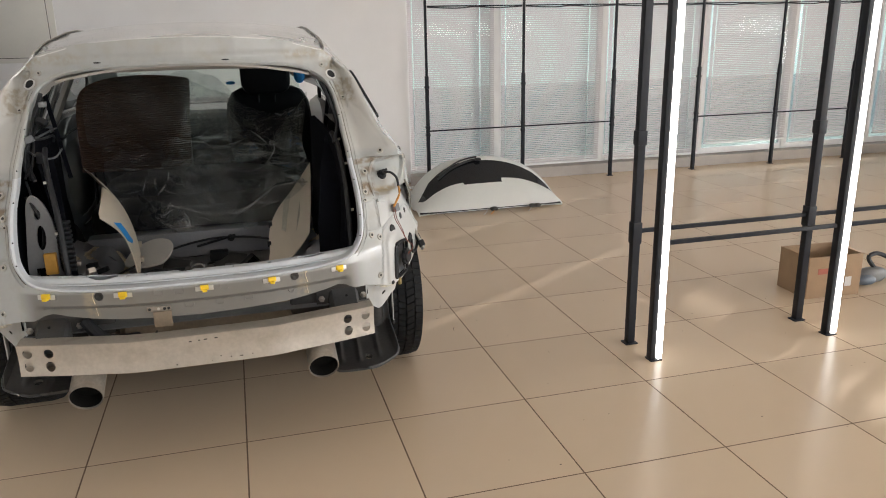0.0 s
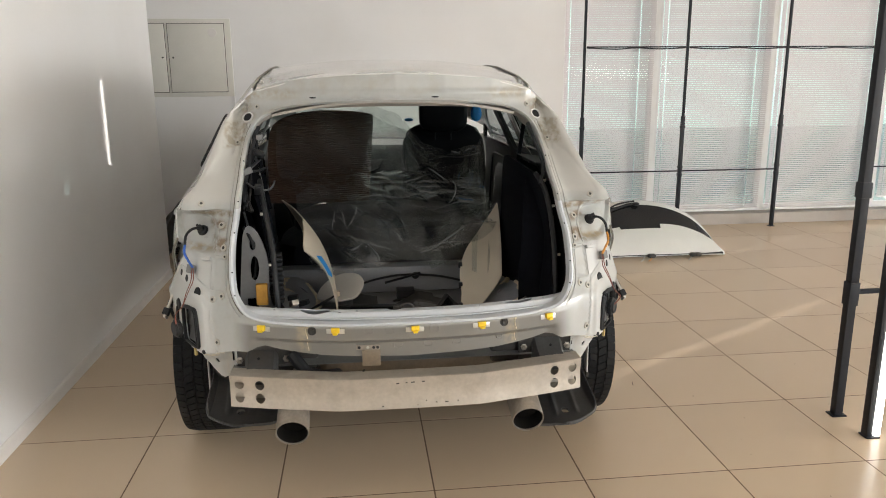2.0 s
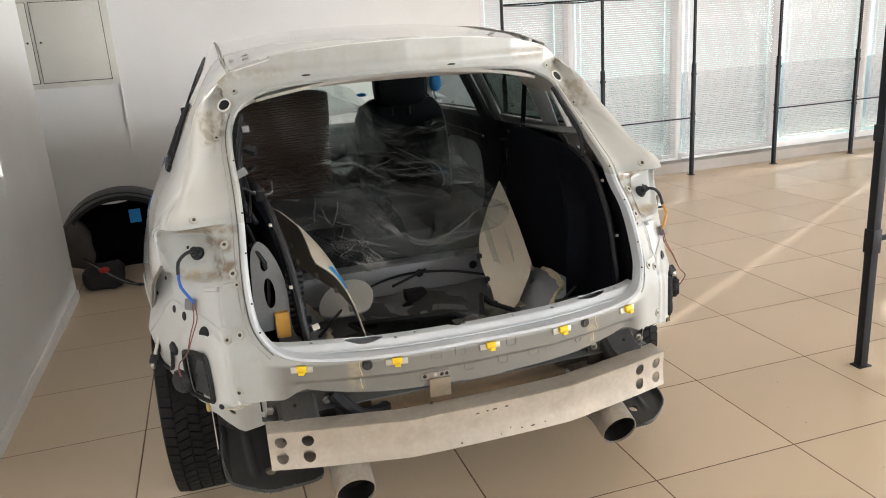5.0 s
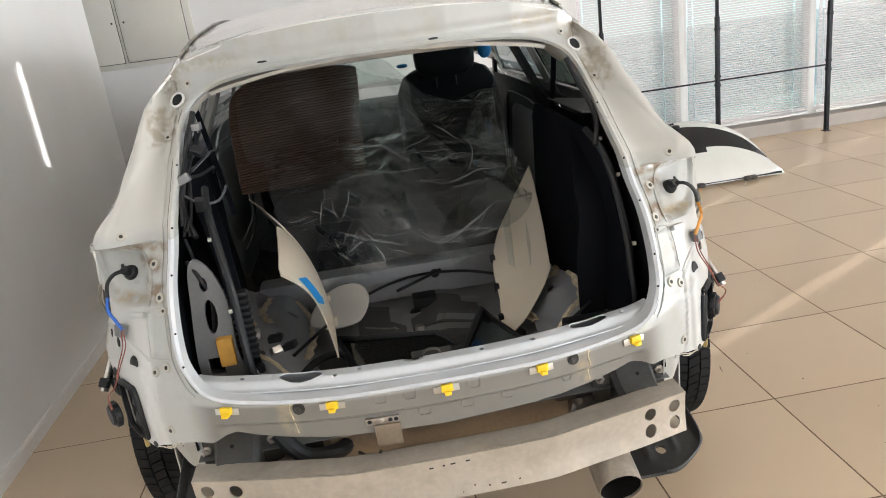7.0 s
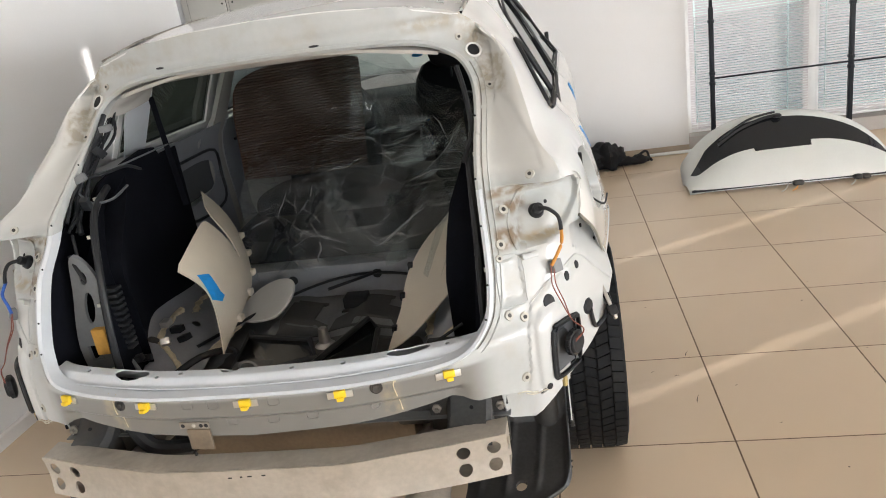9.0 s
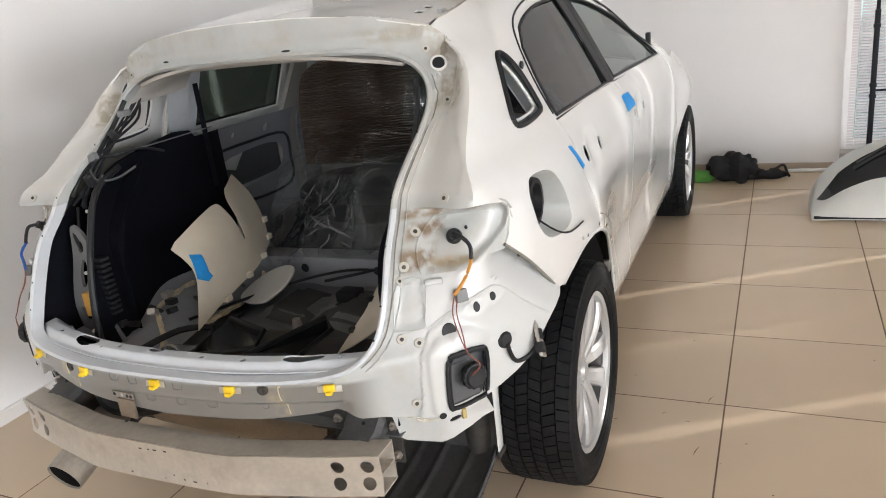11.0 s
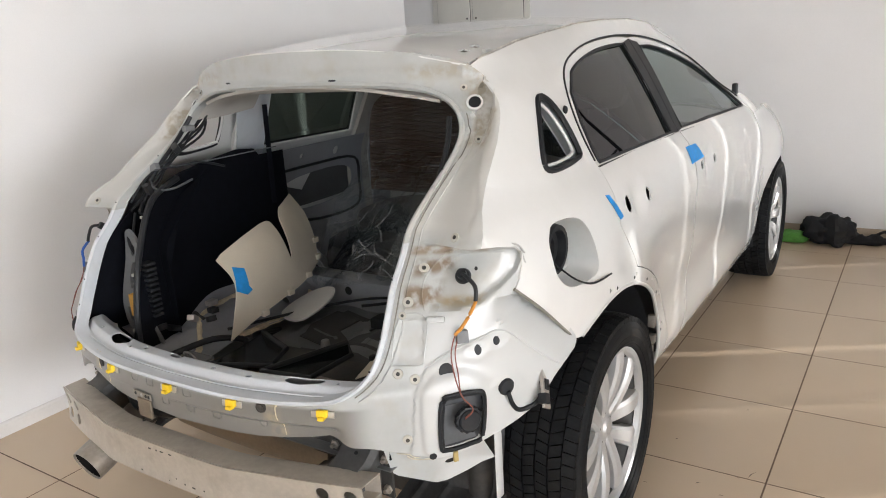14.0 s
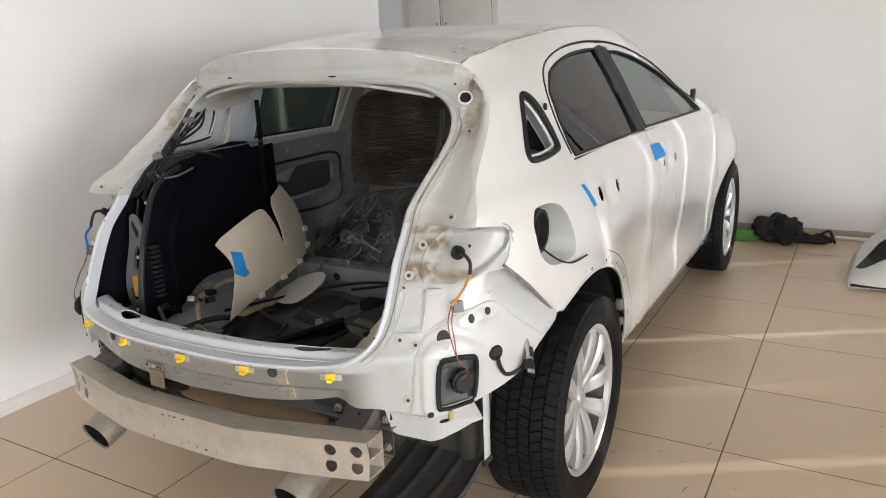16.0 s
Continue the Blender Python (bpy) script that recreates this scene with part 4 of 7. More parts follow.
    # raw overlapped edge of the quarter panel, and its folded arch lip
    run = [(3.082, 0.998), (3.135, 0.945), (3.19, 0.893), (3.245, 0.842), (3.303, 0.788)]
    cpart("panel_edge", tube([(side * (half_width(y, z) + 0.001), y, z) for y, z in smooth_path(run, 4)], 0.0045, 6), EDGEM, "raw grey panel edge")
    cpart("window_seal", tube([(side * (half_width(y, z) + 0.001), y, z) for y, z in WINDOW_ARC if z > 1.2], 0.0036, 6), BLACKP, "thin black seal round the door windows")
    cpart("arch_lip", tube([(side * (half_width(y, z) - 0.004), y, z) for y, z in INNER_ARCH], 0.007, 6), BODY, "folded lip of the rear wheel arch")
    for k in range(6, len(INNER_ARCH) - 8, 6):
        y, z = INNER_ARCH[k]
        cpart("arch_hole", lathe([(0.0, 0.0012), (0.005, 0.0012), (0.006, 0.0)], Matrix.Translation((side * (half_width(y + 0.012, z + 0.016) + 0.0005), y + 0.012, z + 0.016)) @ Matrix.Rotation(side * radians(90), 4, "Y"), 10), BLACKP)
    for y0, z0, dy, dz in ((4.165, 0.34, 0.035, 0.075), (4.155, 0.43, 0.03, 0.035), (4.145, 0.50, 0.026, 0.05)):
        x = side * (half_width(y0, z0) - 0.022)
        cpart("arch_bracket", box(x - 0.014, x + 0.014, y0, y0 + dy, z0, z0 + dz, 0.006), STEEL, "torn liner bracket")
    # quarter window seal
    ql = [Vector((side * (half_width(y, z) + 0.002), y, z)) for y, z in QUARTER]
    cpart("quarter_window_seal", tube([*ql, ql[0]], 0.009, 8), BLACKP, "black rubber seal of the missing quarter window")
    qi = [Vector((side * (half_width(y, z) - 0.016), 3.535 + (y - 3.535) * 0.86, 1.32 + (z - 1.32) * 0.86)) for y, z in QUARTER]
    cpart("quarter_window_frame", tube([*qi, qi[0]], 0.0055, 8), PAINT, "white inner frame of the quarter window")
    # tape pieces on the doors and pillar
    for pts in ([(3.622, 1.128), (3.648, 1.125), (3.698, 1.048), (3.668, 1.044)], [(4.53, 1.135), (4.67, 1.13), (4.73, 1.065), (4.545, 1.065)]):
        cpart("tape_strip", sheet(pts, [], 0.02, side_point(side, -0.003), 0.001, None, side < 0), BLUE, "blue masking tape")
    if side > 0:
        bowl = bmesh.new()
        rr = [[bowl.verts.new((half_width(y, z) - d, 3.345 + (y - 3.345) * k, 1.03 + (z - 1.03) * k)) for y, z in FUEL] for d, k in ((0.001, 1.0), (0.006, 0.975), (0.05, 0.95), (0.085, 0.84), (0.09, 0.0))]
        for a, b in zip(rr, rr[1:]):
            for k in range(len(a)):
                j = (k + 1) % len(a)
                bowl.faces.new((a[k], a[j], b[j], b[k]))
        # darker tail paint on the bowl carries the shade inside it
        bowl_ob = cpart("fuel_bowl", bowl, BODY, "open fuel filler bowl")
        cpart("filler_cap", lathe([(0.0, -0.02), (0.03, -0.018), (0.034, 0.004), (0.052, 0.006), (0.056, 0.03), (0.068, 0.03), (0.074, 0.0), (0.074, -0.03)], Matrix.Translation((0.845, 3.295, 1.045)) @ Matrix.Rotation(radians(90), 4, "Y"), 24), BLACKP, "black filler neck", bowl_ob)
        cpart("tether", tube(smooth_path([(0.86, 3.29, 1.01), (0.91, 3.33, 0.955), (0.935, 3.40, 0.925), (0.95, 3.50, 0.925)], 5), 0.003, 6), BLACKP, "thin black tether", bowl_ob)
    cpart("pillar_stud", lathe([(0.0, 0.006), (0.012, 0.006), (0.014, 0.0)], Matrix.Translation((side * (half_width(3.655, 1.38) + 0.001), 3.655, 1.38)) @ Matrix.Rotation(side * radians(90), 4, "Y"), 12), BLACKP)

# roof, hood, windscreen
ROOF = np.array(smooth_path([(3.2, 1.596), (3.4, 1.622), (3.7, 1.65), (4.1, 1.672), (4.5, 1.68), (4.9, 1.668), (5.2, 1.635), (5.42, 1.595)], 5))


def roof_point(u, y):
    zc, zd = lerp_table(y, ROOF[:, 0], ROOF[:, 1]), lerp_table(y, *DITCH) - 0.004
    if y > 4.95:
        zd = zc - 0.04
    k = min(1.0, abs(u) / 0.572)
    return Vector((u, y, zc + (zd - zc) * k ** 2.4))


rear_line = [(u, tail_y(u, 1.60) + 0.001) for u in np.linspace(-0.565, 0.565, 20)]
ROOF_OUT = rear_line + [(0.572, 3.6), (0.572, 4.9), (0.56, 5.2), (0.3, 5.36), (0, 5.42), (-0.3, 5.36), (-0.56, 5.2), (-0.572, 4.9), (-0.572, 3.6)]
rail_holes = [[(s * 0.505 + a * 0.011, c + b * 0.016) for a, b in ((-1, -1), (1, -1), (1, 1), (-1, 1))] for s in (1, -1) for c in (3.475, 3.54)]
cpart("roof", sheet(ROOF_OUT, rail_holes, 0.04, roof_point, 0.005), PAINT, "white roof panel with open rail mounts")


def screen_point(u, v):
    y = 5.40 + v * 0.72 - 0.10 * (abs(u) / 0.7) ** 2
    return Vector((u, y, 1.60 - 0.44 * v - 0.05 * (abs(u) / 0.7) ** 2))


cpart("windscreen", sheet([(-0.55, 0.0), (0.55, 0.0), (0.70, 1.0), (-0.70, 1.0)], [], 0.08, screen_point, 0), GREEN, "clear greenish windscreen")


def hood_point(u, y):
    return Vector((u, y, 1.16 - 0.10 * ((y - 6.0) / 1.0) ** 2 - 0.05 * (u / 0.75) ** 2 + 0.02 * math.exp(-((abs(u) - 0.5) / 0.12) ** 2)))


cpart("hood", sheet([(-0.74, 6.02), (0.74, 6.02), (0.74, 6.5), (0.66, 6.95), (0.3, 7.12), (-0.3, 7.12), (-0.66, 6.95), (-0.74, 6.5)], [], 0.07, hood_point, 0.006), PAINT, "white hood")
cpart("front_crossmember", box(-0.62, 0.62, 6.95, 7.02, 0.78, 0.86, 0.01), DARKM, "dark upper crossmember")
cpart("radiator", box(-0.62, 0.62, 6.96, 7.0, 0.3, 0.778, 0.01), DARKM, "dark radiator")
cpart("front_beam", box(-0.6, 0.6, 7.05, 7.11, 0.45, 0.56, 0.01), ALU, "aluminium front beam")
for s in (1, -1):
    cpart("mirror_bracket", box(s * 0.80 - 0.012, s * 0.80 + 0.012, 5.76, 5.81, 1.14, 1.285, 0.006), BLACKP, "dark bracket of the removed mirror")
    cpart("roof_ditch", tube([(s * 0.579, y, lerp_table(y, *DITCH) + 0.001) for y in np.linspace(3.42, 5.1, 30)], 0.004, 6), mat("ditch_grey", (0.40, 0.38, 0.34), 0.7, spread=0.3, scale=30), "thin grey line along the roof ditch")
    cpart("hinge_bracket", box(s * 0.555 - 0.004, s * 0.555 + 0.01, 3.50, 3.53, 1.56, 1.575), BODY)

# rear bumper beam
BEAM_LINE = np.array(smooth_path([(0.0, 2.590), (0.12, 2.591), (0.21, 2.594), (0.25, 2.597), (0.285, 2.604), (0.33, 2.615), (0.45, 2.643), (0.52, 2.661), (0.63, 2.693)], 4))


def beam_y(u):
    return lerp_table(abs(u), BEAM_LINE[:, 0], BEAM_LINE[:, 1])


bolt_holes = [spot(s * a, z, 0.0165, 14) for s in (1, -1) for a in (0.520, 0.592) for z in (0.514, 0.562)]


def beam_z(u, z):
    return z - 0.003 * (u / 0.63) ** 2


beam = cpart("bumper_beam", sheet([(-0.625, 0.480), (0.625, 0.480), (0.625, 0.594), (-0.625, 0.594)], bolt_holes, 0.02, lambda u, z: Vector((u, beam_y(u) + 0.004 * math.cos((z - 0.537) * 40), beam_z(u, z))), 0.004), ALU, "scuffed bare aluminium bumper beam")
for z0, z1 in ((0.480, 0.484), (0.535, 0.539), (0.590, 0.594)):
    bm, prev = bmesh.new(), None
    for u in np.linspace(-0.624, 0.624, 41):
        q = [bm.verts.new((u, beam_y(u) + d, beam_z(u, z))) for d, z in ((0.0045, z0), (0.0705, z0), (0.0705, z1), (0.0045, z1))]
        if prev:
            for k in range(4):
                bm.faces.new((prev[k], prev[(k + 1) % 4], q[(k + 1) % 4], q[k]))
        else:
            bm.faces.new(q)
        prev = q
    bm.faces.new(prev)
    cpart("beam_web", bm, ALU, "", beam)
cpart("beam_back", sheet([(-0.624, 0.481), (0.624, 0.481), (0.624, 0.593), (-0.624, 0.593)], [], 0.04, lambda u, z: Vector((u, beam_y(u) + 0.071, beam_z(u, z))), 0.004), ALU, "", beam)
for u, z, w in ((-0.048, 0.578, 0.010), (-0.018, 0.580, 0.006), (0.004, 0.581, 0.012), (0.04, 0.582, 0.010), (0.05, 0.510, 0.004), (0.12, 0.502, 0.012), (-0.10, 0.497, 0.006), (0.085, 0.503, 0.005), (0.02, 0.497, 0.002), (0.16, 0.504, 0.004)):
    cpart("stamp_mark", box(u - w / 2, u + w / 2, beam_y(u) + 0.004 * math.cos((z - 0.543) * 40) - 0.0006, beam_y(u) + 0.005, z - 0.008, z - 0.004), DARKM, "", beam)
for s in (1, -1):
    bm = bmesh.new()
    rings = []
    for y, half, z0, z1 in ((2.725, 0.056, 0.50, 0.588), (2.77, 0.056, 0.494, 0.60), (2.816, 0.058, 0.488, 0.634)):
        rings.append([bm.verts.new((s * 0.527 + a * half, y, z)) for a, z in ((-1, z0), (1, z0), (1, z1 - 0.02), (0.8, z1), (-0.8, z1), (-1, z1 - 0.02))])
    for p, q in zip(rings, rings[1:]):
        for k in range(6):
            bm.faces.new((p[k], p[(k + 1) % 6], q[(k + 1) % 6], q[k]))
    for p in (rings[0], rings[-1]):
        bm.faces.new(p)
    crash = cpart("crash_box", bm, STEEL_DARK, "dull grey steel crash box behind the beam")
    cpart("mounting_plate", box(s * 0.52 - 0.10, s * 0.52 + 0.102, 2.815, 2.823, 0.485, 0.665, 0.003), DARKM, "dark mounting plate", crash)
    cpart("crash_hole", lathe([(0.0, 0.002), (0.005, 0.002), (0.0055, 0.0)], Matrix.Translation((s * 0.535, 2.785, 0.611)) @ Matrix.Rotation(radians(34), 4, "X"), 10), BLACKP, "", crash)
    for dx, dz in ((0.606, 0.51), (0.606, 0.597), (0.44, 0.51), (0.44, 0.597)):
        cpart("flange_bolt", lathe([(0.0, 0.018), (0.006, 0.018), (0.006, 0.008), (0.013, 0.006), (0.013, 0.0)], Matrix.Translation((s * dx, 2.815, dz)) @ Matrix.Rotation(radians(90), 4, "X"), 6), STEEL, "", crash)

# exhaust
for s in (1, -1):
    m = Matrix.Translation((s * 0.412, 2.60, 0.405)) @ Matrix.Rotation(radians(-90 + 20), 4, "X")
    prof = [(0.0535, 0.0), (0.056, 0.0), (0.057, 0.02), (0.056, 0.22), (0.048, 0.25), (0.044, 0.24), (0.0525, 0.02)]
    bm = bmesh.new()
    add_lathe(bm, prof, m, 28, True)
    tip = cpart("exhaust_tip", bm, STEEL, "round dull steel exhaust tip")
    # black plug closes the see-through tip so the bore looks shaded
    cpart("exhaust_bore", lathe([(0.0, 0.06), (0.049, 0.06), (0.052, 0.03), (0.0528, 0.006), (0.0522, 0.006), (0.0512, 0.03), (0.048, 0.057), (0.0, 0.057)], m, 28), mat("bore_black", (0.012, 0.011, 0.010), 0.9, spec=0.1), "black plug standing in for the dark bore", tip)
    cpart("exhaust_pipe", tube(smooth_path([(s * 0.415, 2.80, 0.50), (s * 0.40, 2.95, 0.51), (s * 0.32, 3.08, 0.47), (s * 0.2, 3.1, 0.48)], 4), 0.032, 12), STEEL, "rusty exhaust pipe")
MUFF = mat("heat_shield_steel", (0.24, 0.195, 0.145), 0.5, metal=0.6, spread=0.12, scale=6, stain=(0.2, 0.14, 0.09), stain_amount=0.6, stain_scale=5)
bm = lathe([(0.0, -0.36), (0.09, -0.355), (0.12, -0.33), (0.125, -0.2), (0.128, 0.0), (0.125, 0.2), (0.12, 0.33), (0.09, 0.355), (0.0, 0.36)], Matrix.Translation((0.03, 3.02, 0.50)) @ Matrix.Rotation(radians(90), 4, "Y") @ Matrix.Diagonal((0.9, 1.35, 1, 1)), 28)
cpart("muffler", bm, MUFF, "dirty tan exhaust muffler")

# wheels
def wheel(name, place, turn, label):
    m = Matrix.Translation(place) @ Matrix.Rotation(radians(90 * turn), 4, "Y")
    bm = bmesh.new()
    add_lathe(bm, [(0.262, -0.10), (0.272, -0.118), (0.30, -0.128), (0.335, -0.128), (0.352, -0.119), (0.361, -0.106), (0.3635, -0.06), (0.364, 0.0), (0.3635, 0.06), (0.361, 0.106), (0.352, 0.119), (0.335, 0.128), (0.30, 0.128), (0.272, 0.118), (0.262, 0.10)], m, 96, True)
    # tread blocks, staggered from rib to rib
    for rib, (h0, h1, count, skew) in enumerate(((-0.121, -0.084, 66, 0.16), (-0.080, -0.043, 66, 0.4), (-0.037, -0.003, 74, -0.3), (0.003, 0.037, 74, 0.3), (0.043, 0.080, 66, -0.4), (0.084, 0.121, 66, 0.16))):
        for k in range(count):
            a0 = 2 * math.pi * (k + (0.0, 0.32, 0.71, 0.2, 0.58, 0.05)[rib]) / count
            da = 2 * math.pi / count * (0.482 + 0.012 * math.sin(5.1 * k + rib))
            q = []
            for r in (0.357, 0.3735):
                for hh, sg in ((h0, -1), (h1, 1)):
                    for e in (-1, 1):
                        rr = r - (0.007 if abs(hh) > 0.11 else 0.0)
                        aa = a0 + e * da * (0.92 if r > 0.36 else 1.0) + skew * sg * da
                        q.append(bm.verts.new(m @ Vector((rr * math.cos(aa), rr * math.sin(aa), hh))))
            for f in ((4, 5, 7, 6), (0, 4, 6, 2), (1, 3, 7, 5), (0, 1, 5, 4), (2, 6, 7, 3)):
                bm.faces.new([q[i] for i in f])
    for j in range(2):
        for r in (0.285, 0.305, 0.332):
            ring = [m @ Vector((r * math.cos(t_), r * math.sin(t_), (1 if j else -1) * (0.1275 if r > 0.29 else 0.1235))) for t_ in np.linspace(0, 2 * math.pi, 61)]
            add_tube(bm, ring, 0.0016, 4)
    w = cpart(name, bm, RUBBER, label, smooth=35)
    rim = bmesh.new()
    add_lathe(rim, [(0.268, 0.085), (0.268, 0.112), (0.262, 0.114), (0.252, 0.108), (0.245, 0.09)], m, 60, True)
    barrel = lathe([(0.258, -0.10), (0.264, -0.105), (0.267, -0.11), (0.267, 0.084), (0.244, 0.086), (0.235, 0.05), (0.232, -0.09)], m, 60, True)
    for k in range(5):
        for d in (-1, 1):
            a = 2 * math.pi * k / 5
            prev = None
            for i in range(8):
                f = i / 7
                r = 0.04 + 0.212 * f
                shift = d * (0.026 + 0.044 * f)
                wd = 0.050 + 0.030 * f * f
                top = 0.07 + 0.034 * math.sin(math.pi * min(1.0, f * 0.62 + 0.05))
                t = Vector((-math.sin(a), math.cos(a), 0))
                c = Vector((r * math.cos(a), r * math.sin(a), 0)) + t * shift
                q = [rim.verts.new(m @ (c + t * x + Vector((0, 0, h)))) for x, h in ((-wd / 2, top - 0.05), (-wd / 2, top - 0.008), (-wd * 0.3, top), (wd * 0.3, top), (wd / 2, top - 0.008), (wd / 2, top - 0.05))]
                if prev:
                    for j in range(6):
                        rim.faces.new((prev[j], prev[(j + 1) % 6], q[(j + 1) % 6], q[j]))
                else:
                    rim.faces.new(q)
                prev = q
            rim.faces.new(prev)
    r_ob = cpart("rim", rim, RIM, "silver twin-spoke alloy rim", w)
    # barrel colour darkened so the gaps between spokes look shaded
    cpart("rim_barrel", barrel, STEEL_DARK, "grey barrel darkened for the shade behind the spokes", w)
    hub = bmesh.new()
    add_lathe(hub, [(0.0, 0.088), (0.026, 0.088), (0.03, 0.082), (0.034, 0.078), (0.075, 0.07), (0.085, 0.05), (0.085, 0.0)], m, 30)
    part("hub_cap", hub_shift(hub), RIM, w)
    for k in range(5):
        a = 2 * math.pi * (k + 0.5) / 5
        part("wheel_nut", hub_shift(lathe([(0.0, 0.076), (0.011, 0.076), (0.013, 0.05)], m @ Matrix.Translation((0.057 * math.cos(a), 0.057 * math.sin(a), 0)), 6)), DARKM, w)
    disc = bmesh.new()
    add_lathe(disc, [(0.0, -0.02), (0.225, -0.02), (0.225, -0.045), (0.0, -0.045)], m, 40)
    part("brake_disc", hub_shift(disc), DARKM, w, "dark brake disc")
    return w


def hub_shift(bm):
    bmesh.ops.transform(bm, matrix=to_car, verts=bm.verts)
    return bm


for s in (1, -1):
    wheel("rear_wheel", (s * 0.825, HUB_R, 0.372), s, "worn black winter tyre")
    wheel("front_wheel", (s * 0.815, HUB_F, 0.372), s, "worn black winter tyre")
    # wheel housings
    for cy, w in ((HUB_R, 0.60), (HUB_F, 0.50)):
        bm = bmesh.new()
        prev = None
        for a in np.linspace(-5, 112 if cy == HUB_R else 185, 24):
            q = [bm.verts.new((s * x, cy + (0.50 if x > 0.7 else 0.45) * math.cos(radians(a)), HUB_Z + (0.50 if x > 0.7 else 0.45) * math.sin(radians(a)))) for x in (0.89, 0.8, 0.66, w)]
            if prev:
                for k in range(3):
                    bm.faces.new((prev[k], prev[k + 1], q[k + 1], q[k]))
            prev = q
        cpart("wheel_housing", bm, BLACKP, "black wheel housing")
    # black sheet added to close the quarter and look like deep shade
    cpart("quarter_dark_sheet", sheet([(2.78, 0.60), (3.78, 0.56), (3.78, 1.2), (3.4, 1.2), (3.05, 1.13), (2.91, 1.03), (2.83, 0.93), (2.77, 0.8)], [], 0.06, lambda y, z, s=s: Vector((s * 0.625, y + 0.03, z)), 0.004), CARPET, "added black sheet standing in for the shaded quarter inside")
# underbody
ub = bmesh.new()
add_box(ub, -0.55, 0.55, 3.1, 6.9, 0.27, 0.36, 0.02)
add_box(ub, -0.83, 0.83, 4.15, 6.05, 0.25, 0.33, 0.02)
cpart("underbody", ub, DARKM, "dark underbody")

# ---- small parts on the bare tail ----
WASHER = mat("cream_washer", (0.46, 0.445, 0.39), 0.5, spread=0.08)
ORANGEW = mat("orange_wire", (0.62, 0.27, 0.04), 0.5, spread=0.1)
BLUEW = mat("blue_wire_tape", (0.03, 0.12, 0.5), 0.5, spread=0.1)
BROWNW = mat("brown_wire", (0.22, 0.07, 0.05), 0.5, spread=0.1)
SMEAR = mat("pale_sealant", (0.56, 0.52, 0.42), 0.7, spread=0.2, scale=30)
SEALANT = mat("yellowed_sealant", (0.62, 0.54, 0.38), 0.7, spread=0.2, scale=30)


def solid_skin(bm, t):
    """Give a single face some thickness."""
    bmesh.ops.solidify(bm, geom=bm.faces[:], thickness=t)
    return bm


def tail_frame(u, z, out=0.0):
    """A pose on the tail skin, local z pointing outwards."""
    e = 0.004
    p = Vector((u, tail_y(u, z) + tail_relief(u, z), z))
    du = Vector((2 * e, tail_y(u + e, z) - tail_y(u - e, z), 0))
    dz = Vector((0, tail_y(u, z + e) - tail_y(u, z - e), 2 * e))
    n = du.cross(dz).normalized()
    x = du.normalized()
    m = Matrix((x, n.cross(x), n)).transposed().to_4x4()
    m.translation = p + n * out
    return m


